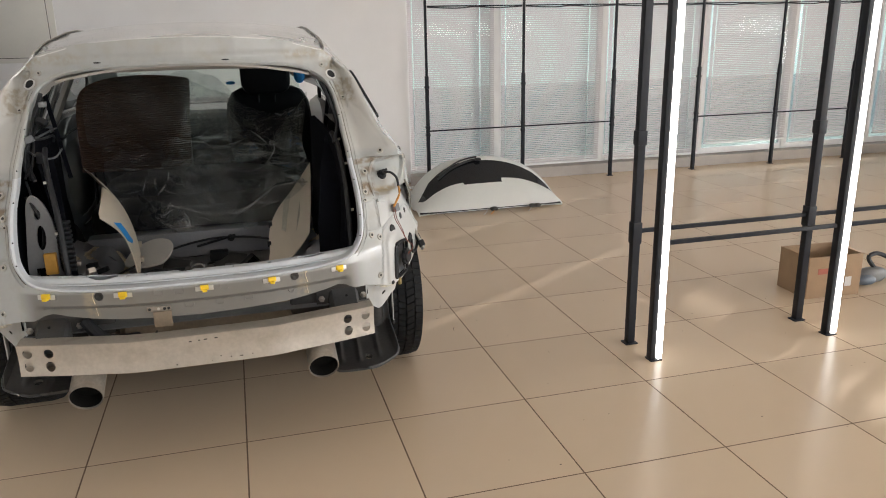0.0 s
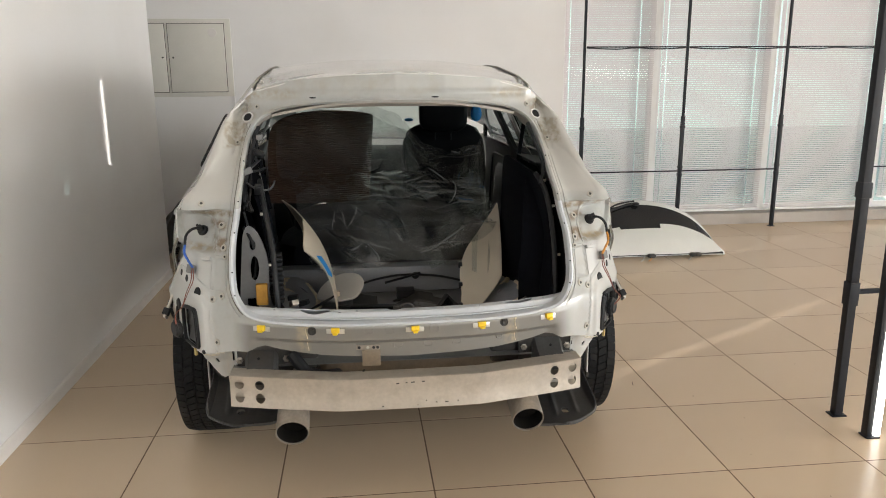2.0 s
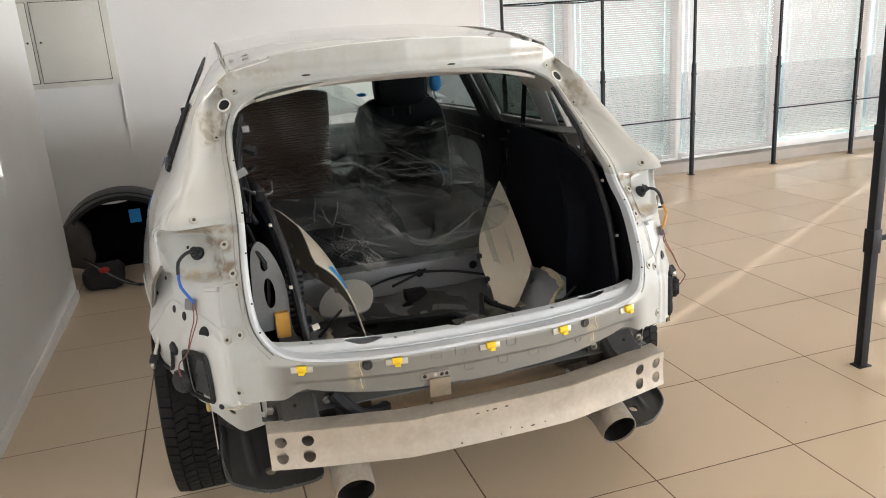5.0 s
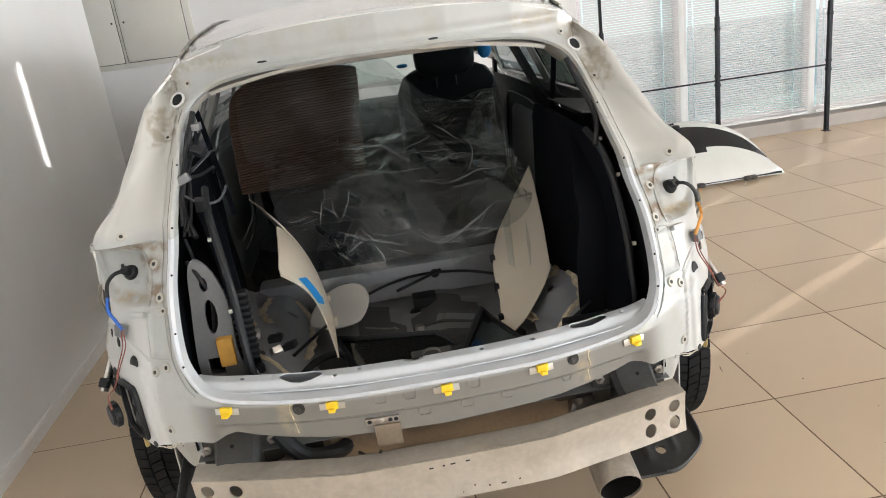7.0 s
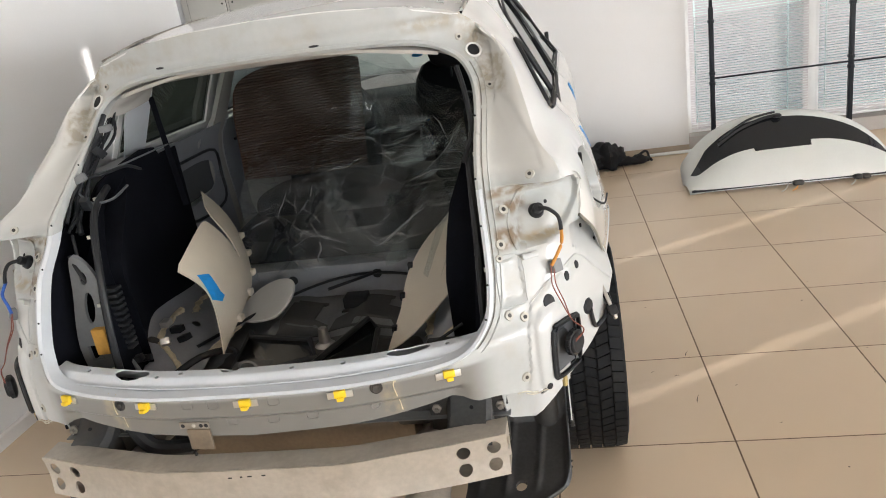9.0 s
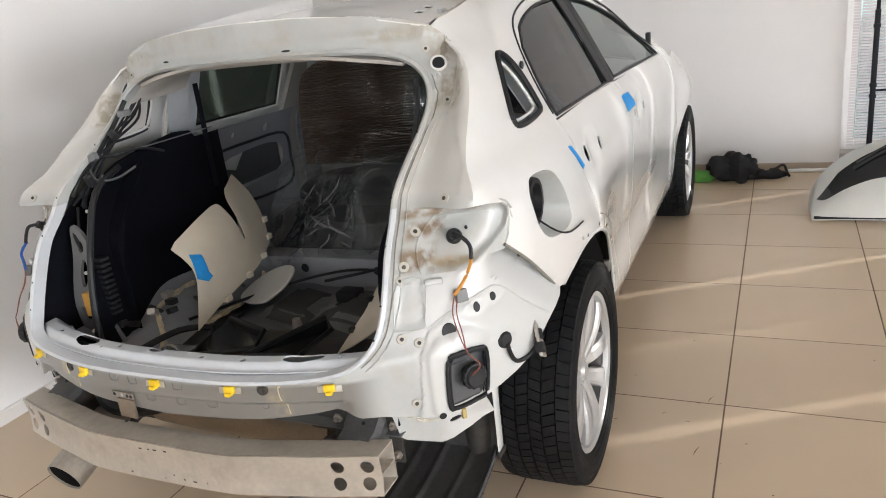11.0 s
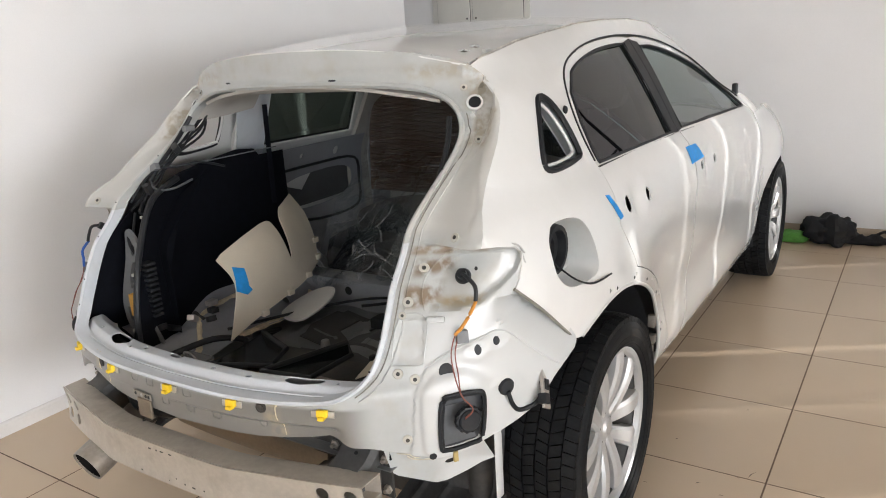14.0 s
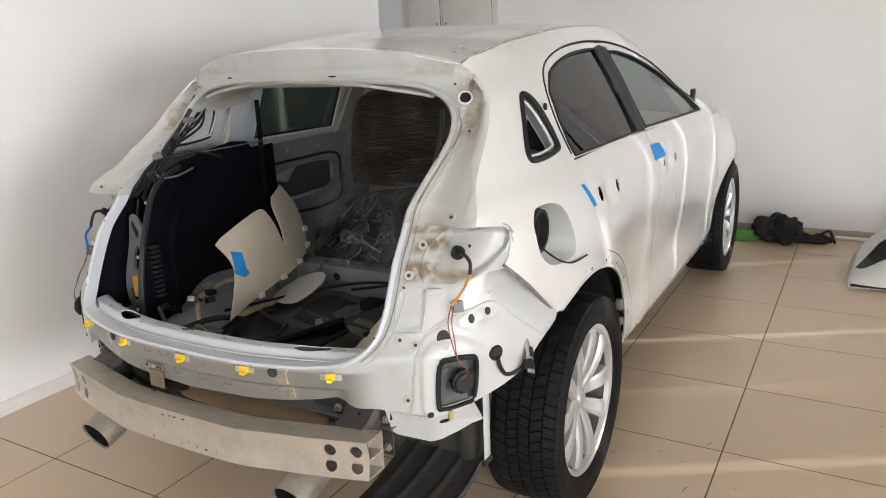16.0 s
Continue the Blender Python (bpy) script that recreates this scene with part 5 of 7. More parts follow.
for s in (1, -1):
    for u, z, r in ((0.735, 1.142, 0.013), (0.66, 1.066, 0.014), (0.648, 0.995, 0.014), (0.642, 0.966, 0.010), (0.654, 0.835, 0.013), (0.69, 0.819, 0.013), (0.679, 0.67, 0.013), (0.559, 1.475, 0.011), (0.636, 1.335, 0.011)):
        b = cpart("washer", lathe([(r * 0.45, 0.004), (r * 0.9, 0.004), (r, 0.0)], tail_frame(s * u, z), 14, False), WASHER)
        bm = lathe([(0.0, 0.0055), (r * 0.4, 0.0055), (r * 0.42, 0.0)], tail_frame(s * u, z), 8)
        cpart("bolt", bm, DARKM, "", b)
    for u, z, a, b in ((0.598, 1.434, 0.016, 0.021), (0.753, 0.832, 0.018, 0.021), (0.829, 0.882, 0.009, 0.011), (0.802, 0.871, 0.009, 0.013), (0.851, 0.935, 0.005, 0.006), (0.888, 0.873, 0.005, 0.006), (0.735, 0.625, 0.009, 0.008), (0.765, 1.055, 0.004, 0.005), (0.72, 1.11, 0.003, 0.004)):
        cpart("grommet", lathe([(0.0, 0.002), (1.0, 0.002), (1.08, 0.0)], tail_frame(s * u, z) @ Matrix.Diagonal((a, b, 1, 1)), 16), BLACKP if z < 1.4 else mat("open_hole_dark", (0.01, 0.01, 0.012), 0.9))
    cpart("hole_ring", lathe([(0.018, 0.001), (0.019, 0.004), (0.024, 0.0035), (0.0255, 0.0)], tail_frame(s * 0.598, 1.434), 24, True), PAINT, "white ring round an open hole")
    bm = bmesh.new()
    add_box(bm, -0.008, 0.008, -0.03, 0.03, 0, 0.004, 0.0015, tail_frame(s * 0.618, 1.385))
    cpart("hinge_plate", bm, BODY, "small painted hinge plate")
    cpart("bent_tab", box(-0.022, 0.022, -0.006, 0.008, -0.004, 0.016, 0.003, tail_frame(s * 0.713, 0.95)), BODY, "small bent metal tab")
    # pressed seams round the lamp pan, the corner apron and the opening
    for name, line, r, m_ in (("pan_rim", LAMP_PAN[:8], 0.0028, BODY), ("apron_seam", APRON[3:9], 0.0026, BODY), ("strip_seam", [*STRIP_PAN, STRIP_PAN[0]], 0.0018, BODY)):
        cpart(name, tube([tail_frame(s * a, b, 0.0006).translation for a, b in smooth_path(line, 5)], r, 6), m_)
    seam = [p for p in rim_half if 0.80 < p[1] < 1.40]
    for off, r, m_ in ((0.0155, 0.0016, EDGEM), (0.030, 0.0022, BODY)):
        pts = []
        for i, p in enumerate(seam):
            a, b = seam[max(i - 1, 0)], seam[min(i + 1, len(seam) - 1)]
            d = Vector((b[0] - a[0], b[1] - a[1])).normalized()
            pts.append(tail_frame(s * (p[0] + d.y * off), p[1] - d.x * off, 0.001).translation)
        cpart("flange_seam", tube(pts, r, 5), m_, "thin seam beside the opening")
    # lamp wiring
    f = tail_frame(s * 0.74, 1.039)
    plug = cpart("wire_grommet", lathe([(0.0, 0.03), (0.012, 0.03), (0.013, 0.014), (0.018, 0.010), (0.021, 0.0)], f, 20), BLACKP, "black rubber wire grommet")
    on = lambda u, z, out: tail_frame(s * u, z, out).translation
    cpart("loom", tube(smooth_path([on(0.74, 1.039, 0.026), on(0.754, 1.03, 0.045), on(0.768, 1.012, 0.048), on(0.774, 0.985, 0.04)], 5), 0.0052, 8), BLACKP, "black wire loom", plug)
    cpart("taped_wire", tube(smooth_path([on(0.774, 0.987, 0.04), on(0.774, 0.962, 0.035), on(0.765, 0.935, 0.026), on(0.755, 0.915, 0.02)], 5), 0.0044, 8), ORANGEW if s > 0 else BLUEW, "taped wire", plug)
    cpart("connector", box(-0.015, 0.015, -0.018, 0.014, -0.004, 0.016, 0.004, tail_frame(s * 0.768, 0.912, 0.008)), GREYM, "grey wire connector", plug)
    f_end = Vector((0.806, 2.882, 0.722)) if s > 0 else Vector((-0.834, 2.882, 0.708))
    for k in range(2):
        cpart("thin_wire", tube(smooth_path([on(0.755 + 0.006 * k, 0.917, 0.02), on(0.752 + 0.008 * k, 0.875, 0.02), on(0.762 + 0.006 * k, 0.83, 0.03), on(0.778, 0.785, 0.035), on(0.79, 0.755, 0.052), f_end + Vector((-s * 0.005 * k, 0, 0))], 5), 0.0017, 5), BROWNW, "brown wire", plug)
    f = tail_frame(s * 0.79, 0.715)
    f.translation = Vector((0.807, 2.90, 0.715)) if s > 0 else Vector((-0.836, 2.90, 0.70))
    sensor = cpart("sensor", lathe([(0.0, 0.013), (0.025, 0.013), (0.028, 0.010), (0.029, 0.006), (0.033, 0.005), (0.034, 0.0), (0.034, -0.008), (0.027, -0.012), (0.0, -0.014)], f, 24), BLACKP, "black round notched sensor", plug)
    for k in range(14):
        cpart("sensor_rib", box(0.0325, 0.0355, -0.003, 0.003, -0.008, 0.004, 0.0008, f @ Matrix.Rotation(2 * math.pi * k / 14, 4, "Z")), BLACKP, "", plug)
    # vent
    vr = [(arc_of(s * u), z) for u, z in vent_r]
    mid = np.mean(vr, axis=0)
    inset = [(a + 0.06 * (mid[0] - a), z + 0.05 * (mid[1] - z)) for a, z in vr]
    fl_ = [tail_point(a, z) for a, z in vr]
    n = tail_frame(s * 0.775, 0.725).to_3x3() @ Vector((0, 0, 1))
    vent = cpart("body_vent", tube([*[p + n * 0.004 for p in fl_], fl_[0] + n * 0.004], 0.0062, 8), BLACKP, "black body vent frame")
    bm = bmesh.new()
    back = [bm.verts.new(tail_point(a, z) - n * 0.014) for a, z in vr]
    bm.faces.new(back)
    cpart("vent_box", bm, DGREY, "", vent)
    cpart("vent_ridge", tube([*[tail_point(a, z) + n * 0.010 for a, z in inset], tail_point(*inset[0]) + n * 0.010], 0.003, 6), BLACKP, "", vent)
    for quad in (((0.757, 0.648, 0.002), (0.806, 0.650, 0.002), (0.798, 0.706, 0.012), (0.757, 0.700, 0.012)), ((0.757, 0.703, 0.003), (0.800, 0.708, 0.003), (0.795, 0.748, 0.012), (0.757, 0.748, 0.012))):
        bm = bmesh.new()
        bm.faces.new([bm.verts.new(tail_point(arc_of(s * u), z) - n * d) for u, z, d in quad])
        cpart("vent_flap", solid_skin(bm, 0.002), GREYM, "grey rubber vent flap", vent)
    # side cap with its hose and clip
    f = tail_frame(s * 0.849, 0.758)
    cap = cpart("round_cap", lathe([(0.0, 0.008), (0.018, 0.007), (0.024, 0.0)], f, 20), BLACKP, "black round cap with hose")
    q = f.translation
    hose = smooth_path([q + f.to_3x3() @ Vector((0, -0.01, 0.008)), q + Vector((s * 0.012, 0.005, -0.045)), q + Vector((s * 0.02, 0.03, -0.075)), q + Vector((s * 0.045, 0.07, -0.07)), q + Vector((s * 0.06, 0.10, -0.04))], 5)
    cpart("hose", tube(hose, 0.006, 8), BLACKP, "", cap)
    m = Matrix.Translation((s * 0.905, 3.125, 0.735)) @ Matrix.Rotation(radians(-32), 4, "X") @ Matrix.Rotation(s * radians(-18), 4, "Y")
    clip = cpart("bumper_clip", box(-0.005, 0.005, -0.02, 0.02, -0.068, 0.062, 0.003, m), BRASS, "dull metal bumper clip")
    cpart("clip_insert", box(-0.010, 0.010, -0.012, 0.012, -0.02, 0.008, 0.003, m), BLACKP, "", clip)
    cpart("clip_holder", box(-0.012, 0.012, -0.026, 0.004, -0.058, -0.03, 0.004, m), BLACKP, "", clip)
    # hanging strip and drip seam under the corner
    strip = cpart("hanging_strip", box(s * 0.776 - 0.002, s * 0.776 + 0.002, 3.075, 3.112, 0.352, 0.60, 0.001), PAINT, "narrow white metal strip")
    cpart("strip_clip", box(s * 0.776 - 0.005, s * 0.776 + 0.006, 3.07, 3.118, 0.348, 0.368, 0.003), DARKM, "", strip)
    quad = [Vector((s * x, y, z)) for x, y, z in ((0.612, 2.79, 0.66), (0.79, 2.97, 0.64), (0.782, 3.06, 0.52), (0.619, 2.822, 0.553), (0.689, 2.929, 0.486))]

    def flange_point(a, b, quad=quad):
        tl, tr, rm, bl, br = quad
        right = tr.lerp(rm, b / 0.5) if b < 0.5 else rm.lerp(br, (b - 0.5) / 0.5)
        return tl.lerp(bl, b).lerp(right, a)

    cpart("lower_flange", sheet([(0, 0), (1, 0), (1, 0.25), (1, 0.5), (0.97, 0.6), (1, 0.75), (1, 0.93), (0.9, 1), (0.1, 1), (0, 0.93)], [[(0.62 + 0.055 * math.cos(q), 0.56 + 0.07 * math.sin(q)) for q in np.linspace(0, 5.6, 9)]], 0.06, flange_point, 0.003), BODY, "dirty white lower flange")
    for z, u0, u1, r in ((0.627, 0.655, 0.705, 0.0016), (0.622, 0.675, 0.735, 0.0018)):
        cpart("sealant_smear", tube(smooth_path([tail_frame(s * u, z + 0.004 * math.sin(60 * u) - 0.12 * (u - 0.68), -0.003 if z < 0.62 else 0.0).translation for u in np.linspace(u0, u1, 5)], 4), r, 6), SMEAR, "pale smeared sealant")
    cpart("edge_clip", box(-0.006, 0.006, -0.016, 0.012, -0.004, 0.006, 0.002, tail_frame(s * 0.772, 0.615)), mat("old_yellow_plastic", (0.42, 0.32, 0.12), 0.6), "old yellow plastic clip")
    low = 0.0 if s > 0 else 0.06

    def guard_point(a, b, s=s, low=low):
        ribs = sum(math.exp(-((a - c - 0.10 * b) / 0.035) ** 2) for c in (0.10, 0.36, 0.66))
        z = 0.295 + low + 0.09 * b * b + 0.24 * ease(b, 0.80, 1.0) + 0.006 * ribs * ease(b, 0.12, 0.25)
        return Vector((s * (0.475 + 0.287 * a), 2.775 + 0.40 * b + 0.07 * ease(a, 0.5, 1.0) * (1 - b), z + 0.016 * ease(a, 0.93, 1.0)))

    cpart("mud_guard", sheet(smooth_path([(0.03, 0.04), (0.4, 0.0), (0.8, 0.02), (0.95, 0.10), (1.0, 0.3), (1.0, 0.7), (1.0, 0.95), (0.96, 1.0), (0.5, 1.0), (0.05, 1.0), (0.0, 0.9), (0.0, 0.3)], 4, True), [slot(0.52, 0.24, 0.062, 0.05)], 0.016, guard_point, 0.010), GUARD, "dusty black plastic guard behind the wheel")
    edge = smooth_path([(0.45, 0.0), (0.8, 0.02), (0.95, 0.10), (1.0, 0.3), (1.0, 0.7), (1.0, 0.95)], 4)
    cpart("guard_lip", tube([guard_point(a, b) + Vector((0, -0.001, 0.002)) for a, b in edge], 0.003, 6), DGREY, "pale worn lip of the guard")
    cpart("damper", lathe([(0.0, 0.0), (0.036, 0.0), (0.038, 0.01), (0.038, 0.15), (0.046, 0.155), (0.046, 0.2), (0.03, 0.205), (0.03, 0.3)], Matrix.Translation((s * 0.70, 3.12, 0.34)), 18), DARKM, "dark air damper")
    # belts
    m0, m1 = Vector((s * 0.638, 3.75, 1.396)), Vector((s * 0.566, 3.668, 1.0))
    cpart("seat_belt", box(-0.010, 0.010, -0.001, 0.001, 0, (m1 - m0).length, 0, Matrix.Translation(m0) @ (m1 - m0).to_track_quat("Z", "Y").to_matrix().to_4x4()), CARPET, "black seat belt")

for u in (-0.506, -0.252, 0.018, 0.251, 0.504):
    f = tail_frame(u, 0.752)
    c = cpart("trim_clip", box(-0.014, 0.014, -0.009, 0.009, 0.003, 0.014, 0.002, f), YELLOW, "yellow plastic bumper clip")
    cpart("clip_tongue", box(-0.008, 0.008, -0.015, -0.006, 0.004, 0.022, 0.002, f), YELLOW, "", c)
    cpart("clip_tab", box(-0.032, 0.03, -0.013, 0.004, 0.0, 0.004, 0.0015, f), BRASS, "zinc clip tab", c)
for u, z in ((0.335, 0.749), (-0.334, 0.746)):
    cpart("plug", lathe([(0.0, 0.002), (0.008, 0.004), (0.009, 0.001), (0.0125, 0.001), (0.014, 0.003), (0.0155, 0.0)], tail_frame(u, z), 16), DARKM, "dark drain plug")
for u in (-0.352, 0.378):
    run = bmesh.new()
    for path, r in ((((0.0, 0.762), (-0.003, 0.745), (0.002, 0.72), (0.0, 0.695), (0.004, 0.668)), 0.0016), (((-0.012, 0.776), (-0.006, 0.767), (0.0, 0.757)), 0.0016), (((0.013, 0.775), (0.006, 0.768), (0.001, 0.755)), 0.0019)):
        add_tube(run, smooth_path([tail_frame(u + d, z, 0.0003).translation for d, z in path], 4), r, 6)
    cpart("sealant_run", run, SEALANT, "yellowed sealant run")
for u, z in ((0.085, 0.749), (-0.07, 0.749), (0.065, 0.690), (-0.04, 0.690), (-0.14, 0.75), (0.165, 0.692)):
    f = tail_frame(u, z, 0.0002)
    ring = smooth_path([(0.014, -0.008), (0.014, 0.008), (0.009, 0.013), (-0.009, 0.013), (-0.014, 0.008), (-0.014, -0.008), (-0.009, -0.013), (0.009, -0.013)], 3, True)
    cpart("pressed_square", tube([f @ Vector((x, y, 0)) for x, y in [*ring, ring[0]]], 0.0016, 5), BODY)
cpart("pressed_round", lathe([(0.0, 0.001), (0.009, 0.001), (0.011, 0.003), (0.013, 0.0)], tail_frame(0.32, 0.695), 18), BODY)
f = tail_frame(-0.145, 0.682)
lb = cpart("lamp_bracket", box(-0.04, 0.042, -0.009, 0.009, 0.002, 0.007, 0.002, f), STEEL, "small dull bracket")
for x in (-0.03, 0.0, 0.02, 0.034):
    cpart("bracket_hole", lathe([(0.0, 0.0085), (0.004, 0.0085), (0.0055, 0.007)], f @ Matrix.Translation((x, 0, 0)), 10), BLACKP if x else BRASS, "", lb)
cpart("bracket_plate", box(-0.02, 0.043, -0.066, -0.009, 0.004, 0.012, 0.003, f), MUFF, "grey-brown hanging plate", lb)
cpart("bracket_stay", tube(smooth_path([(-0.16, 2.66, 0.60), (-0.18, 2.68, 0.57), (-0.22, 2.75, 0.55)], 4), 0.004, 6), DARKM, "", lb)
cpart("latch_loop", tube(smooth_path([(-0.022, 2.745, 0.775), (-0.024, 2.735, 0.80), (-0.012, 2.73, 0.812), (0.008, 2.73, 0.812), (0.018, 2.735, 0.80), (0.016, 2.745, 0.775)], 4), 0.0035, 8), DARKM, "dark latch loop")
cpart("latch_plate", box(-0.05, 0.05, 2.74, 2.775, 0.785, 0.792, 0.002), DARKM, "dark latch plate")
for x0, y0 in ((-0.45, 2.86), (0.32, 2.84), (-0.2, 2.9)):
    cpart("under_bracket", box(x0, x0 + 0.12, y0, y0 + 0.1, 0.53, 0.645, 0.015), DARKM, "dark dirty bracket under the tail")
cpart("under_hose", tube(smooth_path([(-0.42, 2.80, 0.62), (-0.36, 2.78, 0.55), (-0.28, 2.82, 0.52), (-0.25, 2.9, 0.50)], 5), 0.022, 10), BLACKP, "black rubber hose")
cpart("under_panel", box(-0.55, 0.55, 3.12, 3.3, 0.56, 0.572, 0.003), DARKM, "dark floor underside")

# ---- inside the load bay ----
PAN = mat("grey_floor_pan", (0.17, 0.175, 0.175), 0.36, spread=0.12, scale=6, stain=(0.05, 0.055, 0.055), stain_amount=0.6, stain_scale=3.5)
DAMP = mat("grey_damping_mat", (0.06, 0.06, 0.058), 0.7, spread=0.15, scale=12, fine=120, bump=0.2)
HEADL = mat("headliner_felt", (0.40, 0.38, 0.345), 0.95, spread=0.04, fine=200, bump=0.15)


def floor_point(u, y):
    a = abs(u)
    z = 0.575 + 0.012 * math.sin(u * 21) * ease(y, 3.25, 3.4)
    z += 0.10 * ease(a, 0.40, 0.56) * ease(y, 3.05, 3.4)
    z -= 0.03 * dent(a, y, 0.0, 0.28, 2.95, 3.25, 0.06)
    z += 0.02 * dent(a, y, 0.08, 0.22, 3.42, 3.58, 0.03)
    return Vector((u, y, z))


cpart("load_floor", sheet([(-0.63, 2.80), (0.63, 2.80), (0.63, 3.72), (-0.63, 3.72)], [slot(0.02, 3.55, 0.05, 0.03), slot(-0.42, 3.3, 0.025, 0.02), slot(0.43, 3.25, 0.025, 0.02)], 0.03, floor_point, 0.003), PAN, "bare grey metal load floor")
bm = bmesh.new()
add_box(bm, -0.55, 0.55, 3.69, 3.80, 0.57, 0.70, 0.02)
cross = cpart("seat_crossmember", bm, PALEM, "pale painted seat crossmember")
for u in (-0.23, 0.1, 0.34):
    cpart("drain_hole", lathe([(0.0, 0.001), (0.017, 0.001), (0.018, 0.0)], Matrix.Translation((u, 3.6895, 0.652)) @ Matrix.Rotation(radians(90), 4, "X"), 14), BLACKP, "", cross)
cpart("rear_floor", box(-0.62, 0.62, 3.80, 5.3, 0.40, 0.52, 0.02), DARKM, "dark cabin floor")
for s in (1, -1):
    TR = [(2.90, 0.66), (3.3, 0.64), (3.68, 0.66), (3.72, 0.9), (3.70, 1.05), (3.64, 1.23), (3.35, 1.21), (3.12, 1.16), (2.99, 1.02), (2.92, 0.85)]
    trim = cpart("side_trim", sheet(smooth_path(TR, 3, True), [], 0.05, lambda y, z, s=s: Vector((s * (0.475 + 0.13 * ease(y, 2.9, 3.35) + 0.015 * math.sin(7 * z) if s < 0 else 0.583 - 0.05 * ease(y, 3.15, 3.6) - 0.02 * ease(z, 0.95, 0.66)), y, z)), 0.012), CARPET, "black felt load bay trim")
    edge = smooth_path([(0.572, 2.885, 0.66), (0.58, 2.91, 0.80), (0.584, 2.965, 0.98), (0.577, 3.07, 1.14), (0.566, 3.2, 1.2)], 6) if s > 0 else smooth_path([(s * 0.462, 2.885, 0.64), (s * 0.47, 2.90, 0.80), (s * 0.485, 2.955, 0.98), (s * 0.52, 3.06, 1.14), (s * 0.545, 3.2, 1.195)], 6)
    cpart("trim_edge", tube(edge, 0.011, 8), BLACKP, "dark trim edge", trim)
    for k in (4, 10, 16, 21):
        cpart("trim_fastener", box(-0.004, 0.006, -0.004, 0.004, -0.005, 0.005, 0.001, Matrix.Translation(Vector(edge[k]) + Vector((s * 0.015, -0.005, 0)))), WASHER, "", trim)
    # black sheet fills the gap behind the trim in place of its shade
    cpart("filler_panel", sheet([(0.47, 0.60), (0.60, 0.62), (0.605, 1.10), (0.56, 1.2), (0.50, 1.05), (0.47, 0.85)], [], 0.05, lambda u, z, s=s: Vector((s * u, 3.06 + 0.5 * ease(z, 0.95, 1.25) * 0.6, z)), 0.004), CARPET, "black sheet standing in for the shaded gap behind the trim")
    # tray top above the trim
    cpart("inner_rail", sheet([(3.35, 0.0), (3.75, 0.0), (3.75, 1.0), (3.35, 1.0)], [], 0.06, lambda y, v, s=s: Vector((s * (0.60 + 0.20 * v), y, 1.225 - 0.03 * v)), 0.004), GREYM, "grey inner ledge")
    cpart("inner_pillar", sheet([(3.74, 1.0), (3.86, 1.0), (3.80, 1.45), (3.70, 1.50), (3.60, 1.48)], [], 0.05, lambda y, z, s=s: Vector((s * (half_width(y, z) - 0.07), y, z)), 0.004), FLANGE, "pale painted inner pillar")
# left storage bracket with orange block
STORE = smooth_path([(-0.60, 0.64), (-0.47, 0.63), (-0.465, 0.72), (-0.50, 0.78), (-0.505, 0.93), (-0.54, 1.03), (-0.58, 1.05), (-0.60, 0.95)], 4, True)
store = cpart("jack_holder", sheet(STORE, [[(-0.585, 0.74), (-0.545, 0.74), (-0.545, 0.79), (-0.585, 0.79)], slot(-0.555, 0.90, 0.018, 0.045), slot(-0.52, 0.69, 0.014, 0.022), slot(-0.56, 0.985, 0.012, 0.02), slot(-0.575, 0.69, 0.010, 0.02)], 0.03, lambda u, z: Vector((u, 2.965 + 0.02 * math.sin(14 * z), z)), 0.012), GREYM, "grey plastic storage bracket")
for k in range(11):
    cpart("rib", box(-0.502, -0.452, 2.955, 2.99, 0.765 + 0.018 * k, 0.775 + 0.018 * k, 0.002), BLACKP, "", store)
cpart("foam_block", box(-0.55, -0.508, 2.93, 2.958, 0.765, 0.845, 0.005), mat("orange_foam", (0.58, 0.31, 0.06), 0.9, spread=0.1, scale=30, bump=0.3), "orange foam block", store)
# loose wiring up the D-pillar
for pts, r, m_ in (([(-0.55, 3.30, 1.40), (-0.57, 3.25, 1.33), (-0.585, 3.16, 1.24), (-0.59, 3.1, 1.17), (-0.56, 3.04, 1.1)], 0.008, BLACKP), ([(-0.585, 3.15, 1.24), (-0.55, 3.2, 1.235), (-0.53, 3.3, 1.235), (-0.56, 3.43, 1.197)], 0.005, BLACKP),
                   ([(-0.585, 3.12, 1.20), (-0.54, 3.1, 1.175), (-0.50, 3.14, 1.17), (-0.49, 3.22, 1.19)], 0.004, DGREY), ([(-0.59, 3.0, 1.05), (-0.56, 2.98, 1.0), (-0.55, 3.0, 0.92), (-0.57, 2.98, 0.8)], 0.006, BLACKP),
                   ([(0.55, 3.30, 1.40), (0.57, 3.25, 1.33), (0.585, 3.16, 1.24), (0.56, 3.1, 1.17)], 0.008, BLACKP),
                   ([(-0.40, 3.20, 0.64), (-0.2, 3.55, 0.645), (0.0, 3.67, 0.66), (0.2, 3.66, 0.655), (0.36, 3.6, 0.63)], 0.0055, BLACKP), ([(-0.05, 3.55, 0.66), (0.05, 3.62, 0.665), (0.12, 3.67, 0.67)], 0.006, BLACKP),
                   ([(-0.40, 2.95, 0.64), (-0.33, 3.08, 0.66), (-0.25, 3.15, 0.64), (-0.22, 3.05, 0.62), (-0.28, 2.95, 0.62)], 0.011, BLACKP)):
    cpart("wire", tube(smooth_path(pts, 5), r, 7), m_, "loose wire")


def house_point(s):
    def at(u, y):
        return Vector((s * u, y, 0.60 + 0.075 * ease(u, 0.35, 0.47) + 0.05 * ease(u, 0.50, 0.64) - 0.012 * math.sin(9 * y)))
    return at


